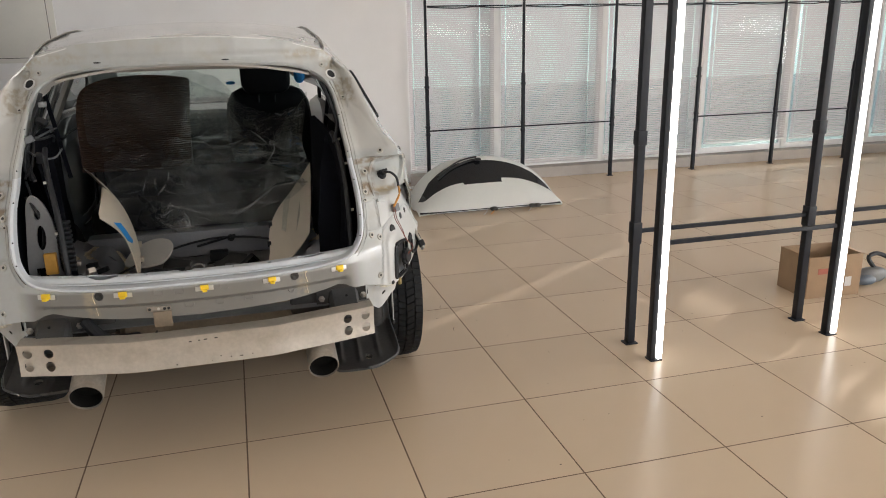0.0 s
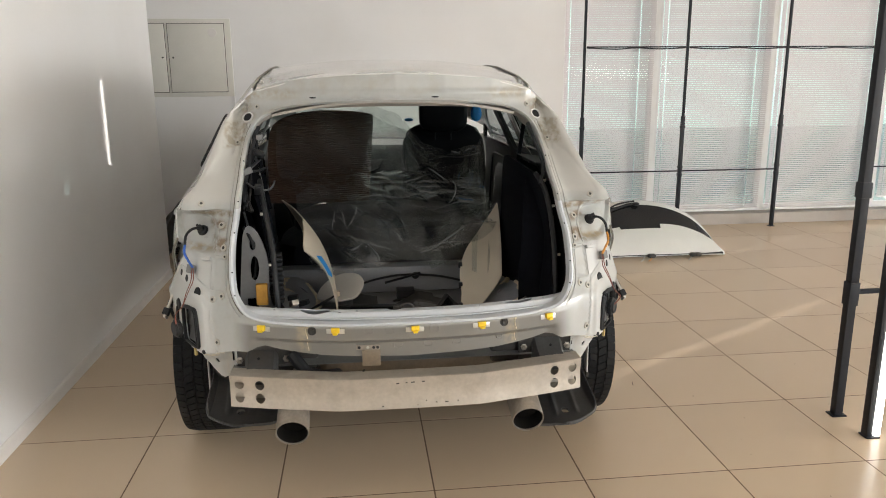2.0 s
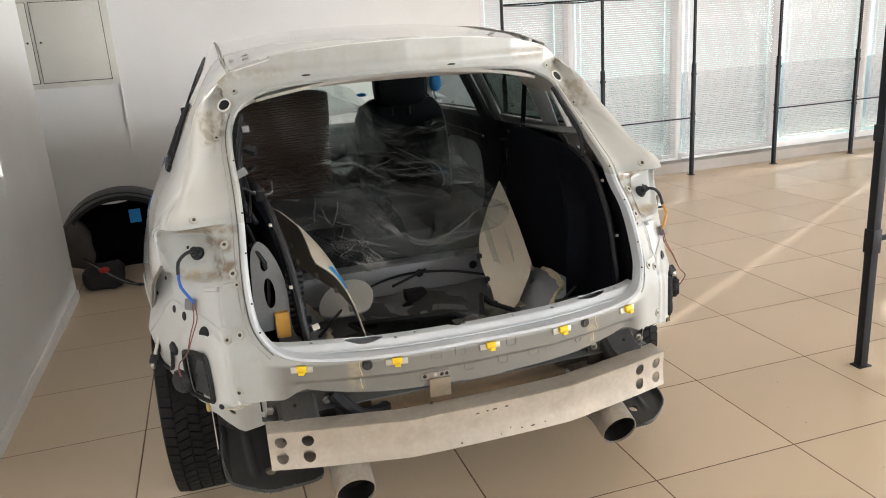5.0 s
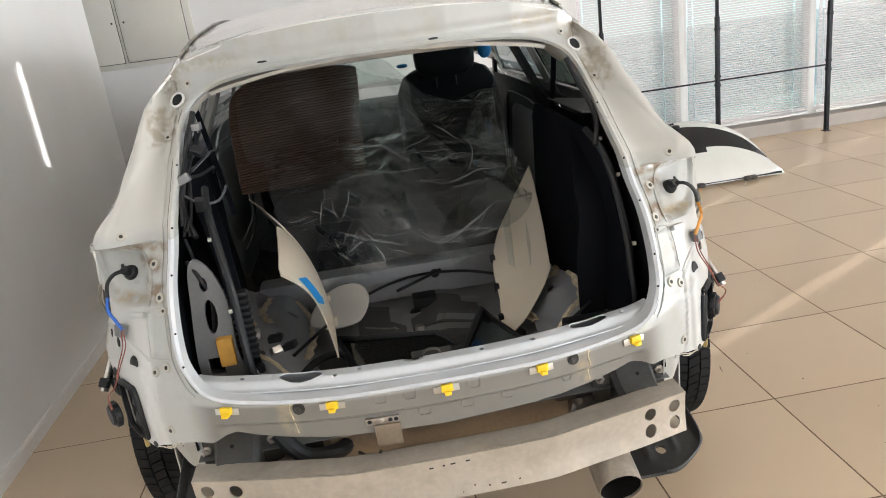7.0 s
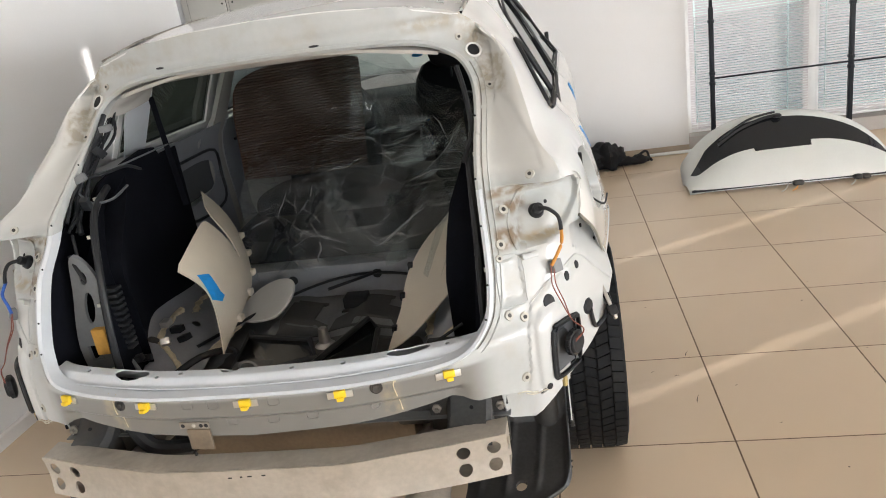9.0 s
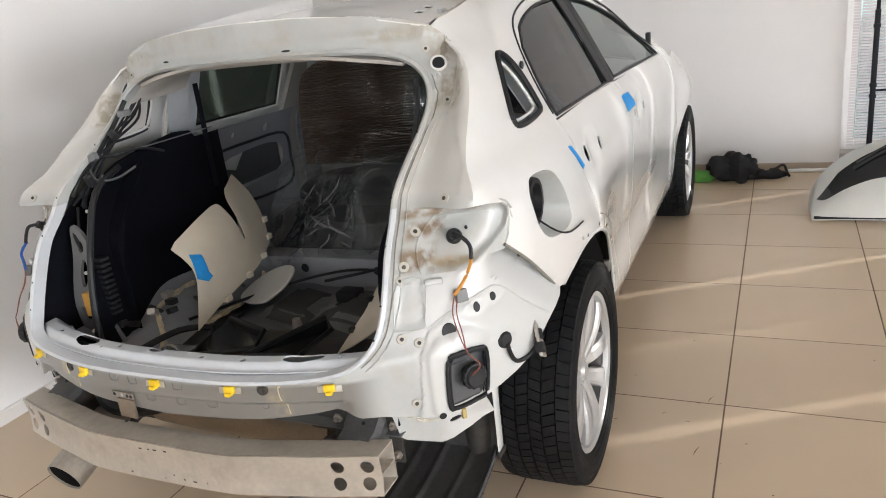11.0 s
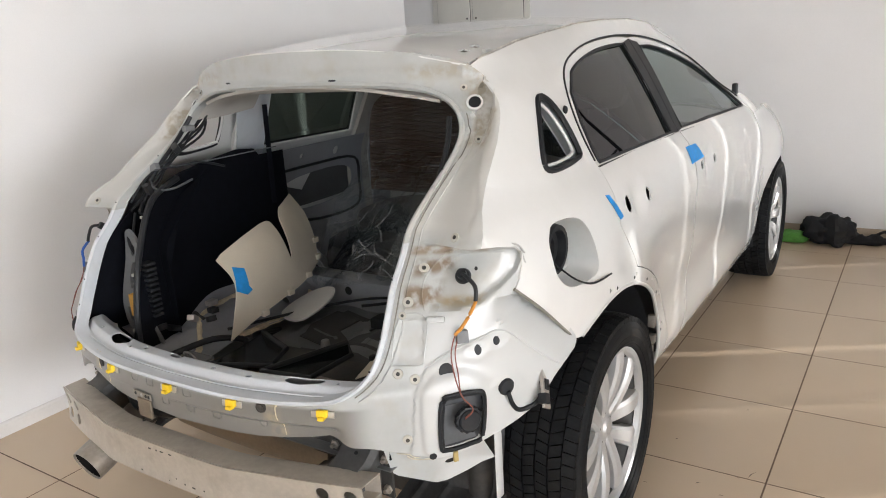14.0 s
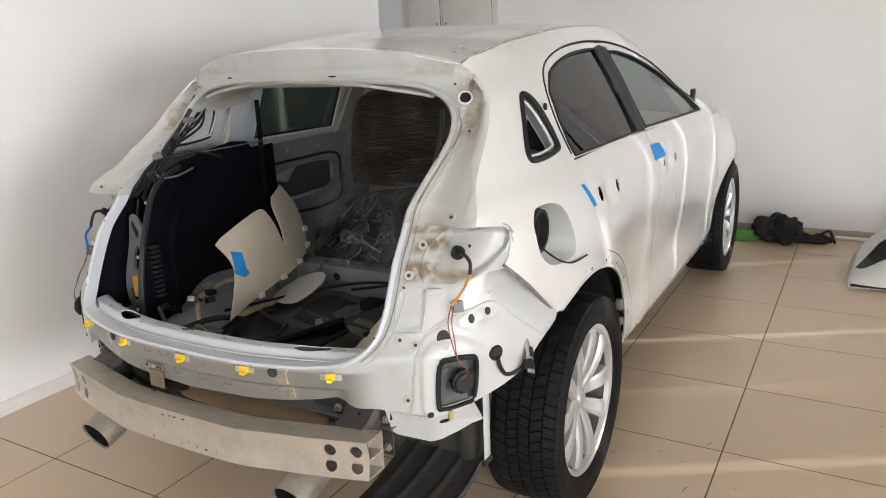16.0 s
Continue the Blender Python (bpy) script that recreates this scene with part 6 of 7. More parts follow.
for s in (1, -1):
    cpart("wheelhouse_panel", sheet([(0.34, 2.93), (0.62, 2.93), (0.64, 3.7), (0.40, 3.7), (0.33, 3.5), (0.36, 3.2)], [slot(0.44, 3.3, 0.014, 0.014), slot(0.50, 3.05, 0.02, 0.02), slot(0.42, 3.52, 0.02, 0.016)], 0.03, house_point(s), 0.003), PALEM, "pale bare wheelhouse metal")
    for k, line in enumerate(([(0.36, 2.97), (0.40, 3.06), (0.46, 3.12), (0.52, 3.2), (0.54, 3.4)], [(0.37, 3.2), (0.355, 3.35), (0.37, 3.55), (0.42, 3.66)], [(0.47, 3.36), (0.52, 3.5), (0.51, 3.66)])):
        mid = [Vector(house_point(s)(*p)) for p in smooth_path(line, 5)]
        bm = bmesh.new()
        prev = None
        for i, p in enumerate(mid):
            wd = 0.016 + 0.006 * math.sin(3.1 * i + k)
            q = [bm.verts.new(p + Vector((s * dx, 0.4 * abs(dx), dz))) for dx, dz in ((-wd, -0.004), (-wd * 0.6, 0.006), (0, 0.009), (wd * 0.6, 0.006), (wd, -0.004))]
            if prev:
                for j in range(4):
                    bm.faces.new((prev[j], prev[j + 1], q[j + 1], q[j]))
            prev = q
        cpart("sealant_seam", bm, SEALANT, "yellowed seam sealant")
for outline in ([(-0.20, 3.36), (-0.04, 3.36), (-0.04, 3.44), (-0.09, 3.46), (-0.09, 3.64), (-0.2, 3.64)], [(-0.02, 3.38), (0.22, 3.38), (0.22, 3.5), (0.17, 3.52), (0.17, 3.64), (0.02, 3.64), (0.02, 3.5), (-0.02, 3.48)], [(-0.16, 2.98), (0.22, 2.98), (0.24, 3.3), (0.1, 3.33), (-0.14, 3.3)]):
    cpart("damping_mat", sheet(outline, [], 0.03, lambda u, y: floor_point(u, y) + Vector((0, 0, 0.004)), 0.004), DAMP, "dark damping mat")
RND = random.Random(5)
for k in range(5):
    pts = []
    for f in (0.0, 0.25, 0.5, 0.75, 1.0):
        z = 1.42 - 0.30 * f
        pts.append(Vector((-0.578 + RND.uniform(-0.012, 0.012), tail_y(0.598, z) + 0.045 + RND.uniform(0.0, 0.03), z + RND.uniform(-0.02, 0.02))))
    cpart("wire", tube(smooth_path(pts, 5), RND.uniform(0.003, 0.005), 6), BLACKP, "loose wire")
for k in range(4):
    p = Vector((-0.565 + RND.uniform(-0.02, 0.03), 3.28 - 0.07 * k, 1.36 - 0.06 * k))
    cpart("connector", box(-0.012, 0.012, -0.02, 0.02, -0.01, 0.01, 0.003, Matrix.Translation(p) @ Matrix.Rotation(k * 0.7, 4, "X") @ Matrix.Rotation(k, 4, "Z")), BLACKP if k % 2 else GREYM, "wire connector")
for k in range(7):
    p = Vector((-0.46 + RND.uniform(-0.05, 0.07), 2.93 + 0.05 * k, 0.70 + RND.uniform(-0.01, 0.02)))
    cpart("fixing_bracket", box(-0.014, 0.014, -0.02, 0.02, -0.008, 0.012, 0.003, Matrix.Translation(p) @ Matrix.Rotation(RND.uniform(0, 3), 4, "Z") @ Matrix.Rotation(RND.uniform(-0.6, 0.6), 4, "X")), BLACKP if k % 3 else BRASS, "small loose bracket")
for pts in ([(-0.56, 3.0, 1.0), (-0.53, 3.05, 0.93), (-0.51, 3.02, 0.84), (-0.53, 3.0, 0.74), (-0.47, 2.96, 0.68)], [(-0.59, 3.04, 1.10), (-0.57, 3.0, 1.02), (-0.58, 2.98, 0.9), (-0.57, 2.97, 0.78)], [(0.50, 3.05, 0.72), (0.40, 3.0, 0.68), (0.32, 2.96, 0.66), (0.30, 3.08, 0.63)]):
    cpart("wire", tube(smooth_path(pts, 5), 0.005, 6), BLACKP, "loose wire")
cpart("plastic_tray", box(0.40, 0.56, 2.90, 3.02, 0.66, 0.70, 0.008), BLACKP, "black plastic tray in the corner")
cpart("floor_stud", lathe([(0.0, 0.06), (0.014, 0.06), (0.016, 0.05), (0.02, 0.01), (0.035, 0.0), (0.035, -0.02)], Matrix.Translation((0.0, 3.28, 0.575)), 16), BRASS, "zinc stud")
cpart("floor_block", box(0.0, 0.085, 3.53, 3.60, 0.585, 0.625, 0.006), BLACKP, "black block")

cpart("headliner", sheet([(-0.50, 3.335), (-0.38, 3.292), (-0.2, 3.268), (0, 3.26), (0.2, 3.268), (0.38, 3.292), (0.50, 3.335), (0.52, 3.6), (0.55, 5.2), (0.4, 5.35), (-0.4, 5.35), (-0.55, 5.2), (-0.52, 3.6)], [], 0.035, lambda u, y: roof_point(u, y) + Vector((0, 0, -0.05 - 0.053 * (1 - ease(y, 3.28, 3.6)) - 0.02 * abs(u))), 0.01), HEADL, "pale grey headliner")
# rolled edge of the headliner along the top of the opening
edge, rows = bmesh.new(), []
top = [p for p in rim_half if p[1] > 1.385]
for u, z in [(-a, b) for a, b in top] + top[-2::-1]:
    inward = Vector((-u * 0.6, 0, 0.95 - z)).normalized()
    rows.append([edge.verts.new(Vector((u, tail_y(u, z) + dy, z)) + inward * (inset * (0.35 + 0.65 * ease(z, 1.39, 1.47)))) for dy, inset in ((0.026, -0.004), (0.028, 0.008), (0.045, 0.019), (0.08, 0.024), (0.13, 0.02), (0.22, 0.0), (0.32, -0.03))])
for p, q in zip(rows, rows[1:]):
    for k in range(len(p) - 1):
        edge.faces.new((p[k], p[k + 1], q[k + 1], q[k]))
cpart("headliner_edge", edge, HEADL, "rolled beige edge of the headliner")
for u in (-0.33, 0.16):
    cpart("header_slot", lathe([(0.0, 0.001), (1.0, 0.001), (1.1, 0.0)], tail_frame(u, 1.511, 0.0) @ Matrix.Diagonal((0.014, 0.003, 1, 1)), 14), BLACKP)


def superbox(c, r, p=3.5, n=20, m=Matrix()):
    """A soft rounded block."""
    bm = bmesh.new()
    bmesh.ops.create_uvsphere(bm, u_segments=n, v_segments=n // 2 + 2, radius=1.0)
    for v in bm.verts:
        d = v.co.normalized()
        k = (abs(d.x) ** p + abs(d.y) ** p + abs(d.z) ** p) ** (-1 / p)
        v.co = Vector((d.x * k * r[0], d.y * k * r[1], d.z * k * r[2]))
    bmesh.ops.transform(bm, matrix=Matrix.Translation(c) @ m, verts=bm.verts)
    return bm


LEATHER = mat("black_leather", (0.008, 0.0085, 0.011), 0.6, spec=0.2, spread=0.1, scale=20, fine=220, bump=0.12)
seat = cpart("front_seat", superbox((0.385, 4.93, 0.965), (0.265, 0.09, 0.335), 4.5, 28, Matrix.Rotation(radians(-10), 4, "X")), LEATHER, "black leather front seat")
cpart("seat_cushion", superbox((0.385, 5.2, 0.66), (0.25, 0.26, 0.09), 3.2), LEATHER, "", seat)
cpart("headrest", superbox((0.375, 4.865, 1.375), (0.15, 0.06, 0.125), 4.2, 24, Matrix.Rotation(radians(-8), 4, "X")), LEATHER, "black headrest", seat)
for d in (-0.05, 0.05):
    cpart("headrest_post", tube([(0.375 + d, 4.88, 1.2), (0.375 + d, 4.87, 1.3)], 0.006, 8), BLACKP, "", seat)
for c, r in (((0.165, 4.90, 1.325), (0.028, 0.02, 0.010)), ((0.585, 4.88, 1.36), (0.035, 0.02, 0.05))):
    cpart("cover_scrap", superbox(c, r, 2.2, 14), BLUE, "scrap of blue plastic", seat)
seat2 = cpart("front_seat", superbox((-0.36, 4.93, 0.93), (0.255, 0.09, 0.33), 3.2, 24, Matrix.Rotation(radians(-10), 4, "X")), LEATHER, "black leather front seat")
cpart("seat_cushion", superbox((-0.36, 5.2, 0.66), (0.25, 0.26, 0.09), 3.2), LEATHER, "", seat2)
bench = cpart("rear_seat", superbox((0.0, 4.15, 0.70), (0.58, 0.34, 0.13), 4.0, 24), LEATHER, "folded black rear seat")
cpart("seat_backrest", superbox((-0.05, 4.22, 0.84), (0.46, 0.24, 0.08), 3.0, 24), LEATHER, "", bench)
cpart("dashboard", superbox((0.0, 5.72, 0.96), (0.70, 0.22, 0.13), 4.0, 24), BLACKP, "black dashboard")
cpart("mirror_inside", superbox((0.02, 5.35, 1.50), (0.12, 0.02, 0.03), 3.0, 16), BLACKP, "black inside mirror")
bm = bmesh.new()
add_lathe(bm, [(0.18 + 0.014 * math.cos(a), 0.014 * math.sin(a)) for a in np.linspace(0, 2 * math.pi, 9)[:-1]], Matrix.Translation((-0.36, 5.42, 0.95)) @ Matrix.Rotation(radians(65), 4, "X"), 32, True)
cpart("steering_wheel", bm, BLACKP, "black steering wheel")
for s in (1, -1):
    cpart("inner_b_pillar", sheet([(4.50, 0.5), (4.68, 0.5), (4.62, 1.2), (4.60, 1.56), (4.50, 1.56), (4.48, 1.2)], [], 0.08, lambda y, z, s=s: Vector((s * (half_width(y, z) - 0.075), y, z)), 0.02), HEADL if s < 0 else BLACKP, "trim pillar")

# ---- loose things lying in the load bay ----


def patch_panel(name, corners, outline, bulge, material, label, category, thick=0.004, holes_=(), step=0.04):
    """A bent trim panel stretched between four corners D, R, C, A."""
    d, r, c, a = [Vector(p) + Vector((CX, 0, 0)) for p in corners]
    n = (r - d).cross(a - d).normalized()

    def at(s_, t_):
        p = d * (1 - s_) * (1 - t_) + r * s_ * (1 - t_) + c * s_ * t_ + a * (1 - s_) * t_
        return p + n * bulge(s_, t_)
    ob = mesh_object(name, sheet(outline, list(holes_), step, at, thick), material)
    low = min((v.co for v in ob.data.vertices), key=lambda v: v.z).copy()
    ob.data.transform(Matrix.Translation(-low))
    ob.location = low
    return tagged(ob, label, category), at, n


lt, lt_at, lt_n = patch_panel("trim_panel", [(-0.255, 3.092, 0.66), (-0.405, 3.72, 0.73), (-0.525, 3.715, 1.034), (-0.39, 3.184, 0.917)],
                              smooth_path([(0, 0.0), (0.2, 0.03), (0.45, 0.02), (0.7, 0.0), (0.97, 0.06)], 4) + [(1.0, 0.3)] + smooth_path([(1.02, 0.7), (0.98, 1.0)], 4) + smooth_path([(0.72, 0.98), (0.64, 0.85), (0.60, 0.42), (0.575, 0.42), (0.55, 0.8), (0.50, 0.96), (0.3, 1.0), (0.05, 1.0)], 4) + smooth_path([(0.0, 0.97), (0.06, 0.6), (0.03, 0.3)], 4),
                              lambda s_, t_: 0.03 * math.sin(math.pi * t_) + 0.05 * math.sin(3.0 * s_), BEIGE, "beige plastic pillar trim leaning in the load bay, blue tape on it", "trim panel")
for k, (s0, t0) in enumerate(((0.25, 0.05), (0.5, 0.05), (0.75, 0.06), (0.95, 0.15), (0.97, 0.35))):
    p = lt_at(s0, t0) - lt.location
    part("fixing_tab", box(-0.012, 0.012, -0.008, 0.02, -0.015, 0.006, 0.002, Matrix.Translation(p)), BEIGE, lt)
bm = sheet([(0.075, 0.78), (0.155, 0.67), (0.155, 0.45), (0.175, 0.38), (0.13, 0.37), (0.055, 0.49), (0.065, 0.6)], [], 0.03, lambda a, b: lt_at(a, b) - lt.location, 0.0)
for v in bm.verts:
    v.co += lt_n * 0.003
part("tape_strip", bm, BLUE, lt, "blue masking tape")
rt, rt_at, rt_n = patch_panel("trim_panel", [(0.242, 3.141, 0.60), (0.449, 3.291, 0.724), (0.52, 3.787, 0.991), (0.30, 3.60, 0.84)],
                              smooth_path([(0, 0), (0.4, -0.05), (0.8, 0.0), (1.0, 0.06)], 4) + smooth_path([(1.02, 0.4), (1.0, 0.8), (0.97, 1.0)], 4) + smooth_path([(0.6, 1.0), (0.2, 0.85), (0.02, 0.6), (0.05, 0.3)], 4),
                              lambda s_, t_: -0.04 * math.sin(math.pi * s_) * t_, BEIGE, "beige plastic pillar trim leaning against the load bay side", "trim panel")
part("tape_strip", sheet([(0.25, 0.35), (0.42, 0.36), (0.95, 0.22), (0.95, 0.12), (0.45, 0.24)], [], 0.05, lambda a, b: rt_at(a, b) - rt.location + rt_n * (-0.004), 0.0), mat("tan_tape", (0.42, 0.25, 0.13), 0.5), rt, "tan adhesive tape")
for t0 in (0.15, 0.4, 0.65):
    part("fixing_tab", box(-0.008, 0.008, -0.006, 0.014, -0.012, 0.012, 0.002, Matrix.Translation(rt_at(0.03, t0) - rt.location)), BLACKP, rt)
bm = lathe([(0.0, 0.004), (0.96, 0.004), (1.0, 0.0), (0.96, -0.006), (0.0, -0.006)], Matrix.Diagonal((0.105, 0.135, 1, 1)), 36)
for v in bm.verts:
    if v.co.y < -0.06:
        v.co.y = -0.06 + (v.co.y + 0.06) * 0.35
disc = mesh_object("cover_plate", bm, mat("pale_plastic_cover", (0.56, 0.55, 0.52), 0.5, spread=0.03))
disc.matrix_world = Matrix.Translation((-0.255 + CX, 3.46, 0.66)) @ Matrix.Rotation(radians(-18), 4, "Z") @ Matrix.Rotation(radians(20), 4, "X") @ Matrix.Rotation(radians(-6), 4, "Y")
tagged(disc, "pale oval plastic cover lying on the load floor", "cover")


def glass_frame(pts, label):
    pts = [Vector(p) + Vector((CX, 0, 0)) for p in pts]
    c = sum(pts, Vector()) / len(pts)
    f = mesh_object("quarter_glass", tube([*[p - c for p in pts], pts[0] - c], 0.009, 8), BLACKP)
    f.location = c
    tagged(f, label, "car window")
    bm = bmesh.new()
    bm.faces.new([bm.verts.new(p - c) for p in pts])
    part("pane", bm, mat("black_glass", (0.008, 0.009, 0.01), 0.08, spread=0.02, bump=0.0), f, "black glass")
    return f


glass_frame([(-0.27, 3.33, 0.615), (-0.20, 3.19, 0.665), (0.04, 3.06, 0.70), (0.09, 2.95, 0.70), (-0.10, 2.86, 0.70), (-0.18, 2.93, 0.65)], "black quarter window glass in its frame lying on the load floor")
glass_frame([(0.09, 2.90, 0.70), (0.19, 3.18, 0.70), (0.22, 3.16, 0.67), (0.26, 2.93, 0.70)], "black quarter window glass leaning on the sill")

# cardboard sheet before the driver's seat
CARDB = mat("dark_brown_cardboard", (0.078, 0.041, 0.027), 0.7, spread=0.12, scale=6, fine=60, bump=0.1)
_w = CARDB.node_tree.nodes.new("ShaderNodeTexWave")
_w.bands_direction, _w.inputs["Scale"].default_value = "Z", 26.0
_co = next(n for n in CARDB.node_tree.nodes if n.type == "TEX_COORD")
CARDB.node_tree.links.new(_co.outputs["Object"], _w.inputs["Vector"])
_bp = next(n for n in CARDB.node_tree.nodes if n.type == "BUMP")
_bp.inputs["Strength"].default_value, _bp.inputs["Distance"].default_value = 0.8, 0.006
CARDB.node_tree.links.new(_w.outputs["Fac"], _bp.inputs["Height"])
card_out = [(-0.66, 0.90), (-0.10, 0.86)] + smooth_path([(-0.075, 1.2), (-0.065, 1.34), (-0.09, 1.382), (-0.3, 1.405), (-0.5, 1.39), (-0.62, 1.33), (-0.655, 1.2)], 4)
card = mesh_object("cardboard_sheet", sheet(card_out, [], 0.05, lambda u, z: Vector((u + CX, 4.6 + 0.28 * (u + 0.1) + 0.06 * (z - 1.1), z)), 0.006), CARDB)
tagged(card, "dark brown corrugated cardboard sheet behind the seat under plastic film", "cardboard")

# plastic film over the seats
FILM = bpy.data.materials.new("clear_plastic_film")
FILM.use_nodes = True
_t = FILM.node_tree
_t.nodes.clear()
_o = _t.nodes.new("ShaderNodeOutputMaterial")
_tr, _gl, _df, _m1, _m2 = (_t.nodes.new("ShaderNodeBsdfTransparent"), _t.nodes.new("ShaderNodeBsdfGlossy"), _t.nodes.new("ShaderNodeBsdfDiffuse"), _t.nodes.new("ShaderNodeMixShader"), _t.nodes.new("ShaderNodeMixShader"))
_tr.inputs[0].default_value, _df.inputs[0].default_value, _gl.inputs["Roughness"].default_value = (0.93, 0.95, 0.95, 1), (0.8, 0.82, 0.83, 1), 0.12
_tc, _bu = _t.nodes.new("ShaderNodeTexCoord"), _t.nodes.new("ShaderNodeBump")
_bu.inputs["Strength"].default_value, _bu.inputs["Distance"].default_value = 0.8, 0.005


def film_math(kind, a, b=None, c=None):
    n = _t.nodes.new("ShaderNodeMath")
    n.operation = kind
    for k, v in enumerate((a, b, c)):
        if isinstance(v, (int, float)):
            n.inputs[k].default_value = v
        elif v is not None:
            _t.links.new(v, n.inputs[k])
    return n.outputs[0]


def film_range(value, lo, hi, to_lo, to_hi):
    n = _t.nodes.new("ShaderNodeMapRange")
    for k, v in zip(("From Min", "From Max", "To Min", "To Max"), (lo, hi, to_lo, to_hi)):
        n.inputs[k].default_value = v
    _t.links.new(value, n.inputs["Value"])
    return n.outputs[0]


def film_noise(turn, stretch, scale, detail, kind="FBM", warp=0.0):
    mp, n = _t.nodes.new("ShaderNodeMapping"), _t.nodes.new("ShaderNodeTexNoise")
    mp.inputs["Rotation"].default_value, mp.inputs["Scale"].default_value = turn, stretch
    n.noise_type = kind
    n.inputs["Scale"].default_value, n.inputs["Detail"].default_value, n.inputs["Distortion"].default_value = scale, detail, warp
    _t.links.new(_tc.outputs["Object"], mp.inputs["Vector"])
    _t.links.new(mp.outputs[0], n.inputs["Vector"])
    return n.outputs["Fac"]


# long folds, short creases across them, and broad hazy zones
_long = film_noise((0.4, 0.5, 0.35), (3.2, 0.9, 1.6), 1.7, 2.0, "RIDGED_MULTIFRACTAL", 0.5)
_cross = film_noise((-0.3, 0.9, -0.6), (1.4, 3.4, 2.4), 2.6, 3.0, "RIDGED_MULTIFRACTAL", 0.8)
_fine = film_noise((0.9, 0.2, 1.1), (2.0, 4.0, 3.0), 6.0, 3.0, "RIDGED_MULTIFRACTAL", 0.6)
_broad = film_noise((0.5, 0.3, 0.4), (1.5, 0.55, 1.1), 2.6, 2.0, "FBM", 1.0)
_patchy = film_range(film_noise((0.1, 0.7, 0.2), (1.0, 1.0, 1.0), 4.0, 2.0), 0.42, 0.62, 0.0, 1.0)
_t.links.new(film_math("ADD", film_math("MULTIPLY_ADD", _long, 1.0, film_math("MULTIPLY", _cross, 0.55)), film_math("MULTIPLY", film_math("MULTIPLY", _fine, 0.28), _patchy)), _bu.inputs["Height"])
_crease = film_math("MULTIPLY", film_range(_cross, 1.0, 1.45, 0.0, 0.36), _patchy)
_hazy = film_math("ADD", film_math("ADD", film_range(_broad, 0.42, 0.68, 0.008, 0.10), film_range(_long, 1.0, 1.5, 0.0, 0.17)), _crease)
_t.links.new(_hazy, _m1.inputs[0])
for n_ in (_gl, _df):
    _t.links.new(_bu.outputs[0], n_.inputs["Normal"])
_t.links.new(_tr.outputs[0], _m1.inputs[1])
_t.links.new(_df.outputs[0], _m1.inputs[2])
_t.links.new(_m1.outputs[0], _m2.inputs[1])
_t.links.new(_gl.outputs[0], _m2.inputs[2])
_t.links.new(thin_fresnel(_t, 0.13, _bu.outputs[0]), _m2.inputs[0])
_t.links.new(_m2.outputs[0], _o.inputs[0])


def film_point(u, v):
    behind = ease(u, -0.12, 0.15)
    y_top = (4.57 + 0.28 * (u + 0.1)) * (1 - behind) + 4.80 * behind
    z_top = 1.40 - 0.27 * ease(u, 0.05, 0.26) - 0.02 * math.sin(20 * u)
    fall = ease(u, 0.08, 0.34)
    y = lerp_table(v, [0, 0.1, 0.35, 0.62, 1.0], [3.655 - 0.20 * fall, 3.74 - 0.12 * fall, 4.0, y_top - 0.12, y_top])
    z = lerp_table(v, [0, 0.1, 0.35, 0.62, 1.0], [0.66 + 0.16 * fall, 0.735 + 0.16 * fall, 0.93, 1.03, z_top])
    w = noise.noise(Vector((u * 4, v * 5, 1.3))) * 0.035
    # folds pulled towards the tied corner, then creases crossing them
    pull = Vector((u * 1.1 + v * 0.9, v * 0.55 - u * 0.35, 0.7))
    w += 0.050 * noise.ridged_multi_fractal(pull * 2.3, 1.0, 2.1, 2.0, 1.0, 1.0)
    cross = Vector((u * 0.8 - v * 1.3, u * 1.2 + v * 1.4, 4.1))
    calm = 0.35 + 0.65 * ease(noise.noise(Vector((u * 2.6, v * 2.2, 8.0))), -0.25, 0.25)
    w += 0.030 * calm * noise.ridged_multi_fractal(cross * 3.4, 0.9, 2.2, 3.0, 1.0, 1.2)
    w += 0.008 * calm * noise.ridged_multi_fractal(cross.yxz * 10.0, 0.8, 2.2, 2.0, 1.0, 1.2)
    w *= 1 - 0.88 * (1 - behind) * ease(v, 0.58, 0.72)
    return Vector((u + CX, y - w, z + w * 0.6))


film_out = smooth_path([(-0.36, 0.02), (-0.2, 0.0), (0.1, 0.05), (0.35, 0.02), (0.50, 0.15), (0.53, 0.5), (0.58, 0.8), (0.56, 0.97), (0.35, 1.0), (0.15, 1.0), (-0.05, 1.01), (-0.3, 1.0), (-0.56, 0.97), (-0.60, 0.8), (-0.58, 0.64), (-0.5, 0.52), (-0.46, 0.3), (-0.42, 0.15)], 4, True)
film_ob = mesh_object("plastic_film", sheet(film_out, [], 0.0095, film_point, 0), FILM, smooth=38)
tagged(film_ob, "crumpled clear plastic film draped over the seats", "plastic film")

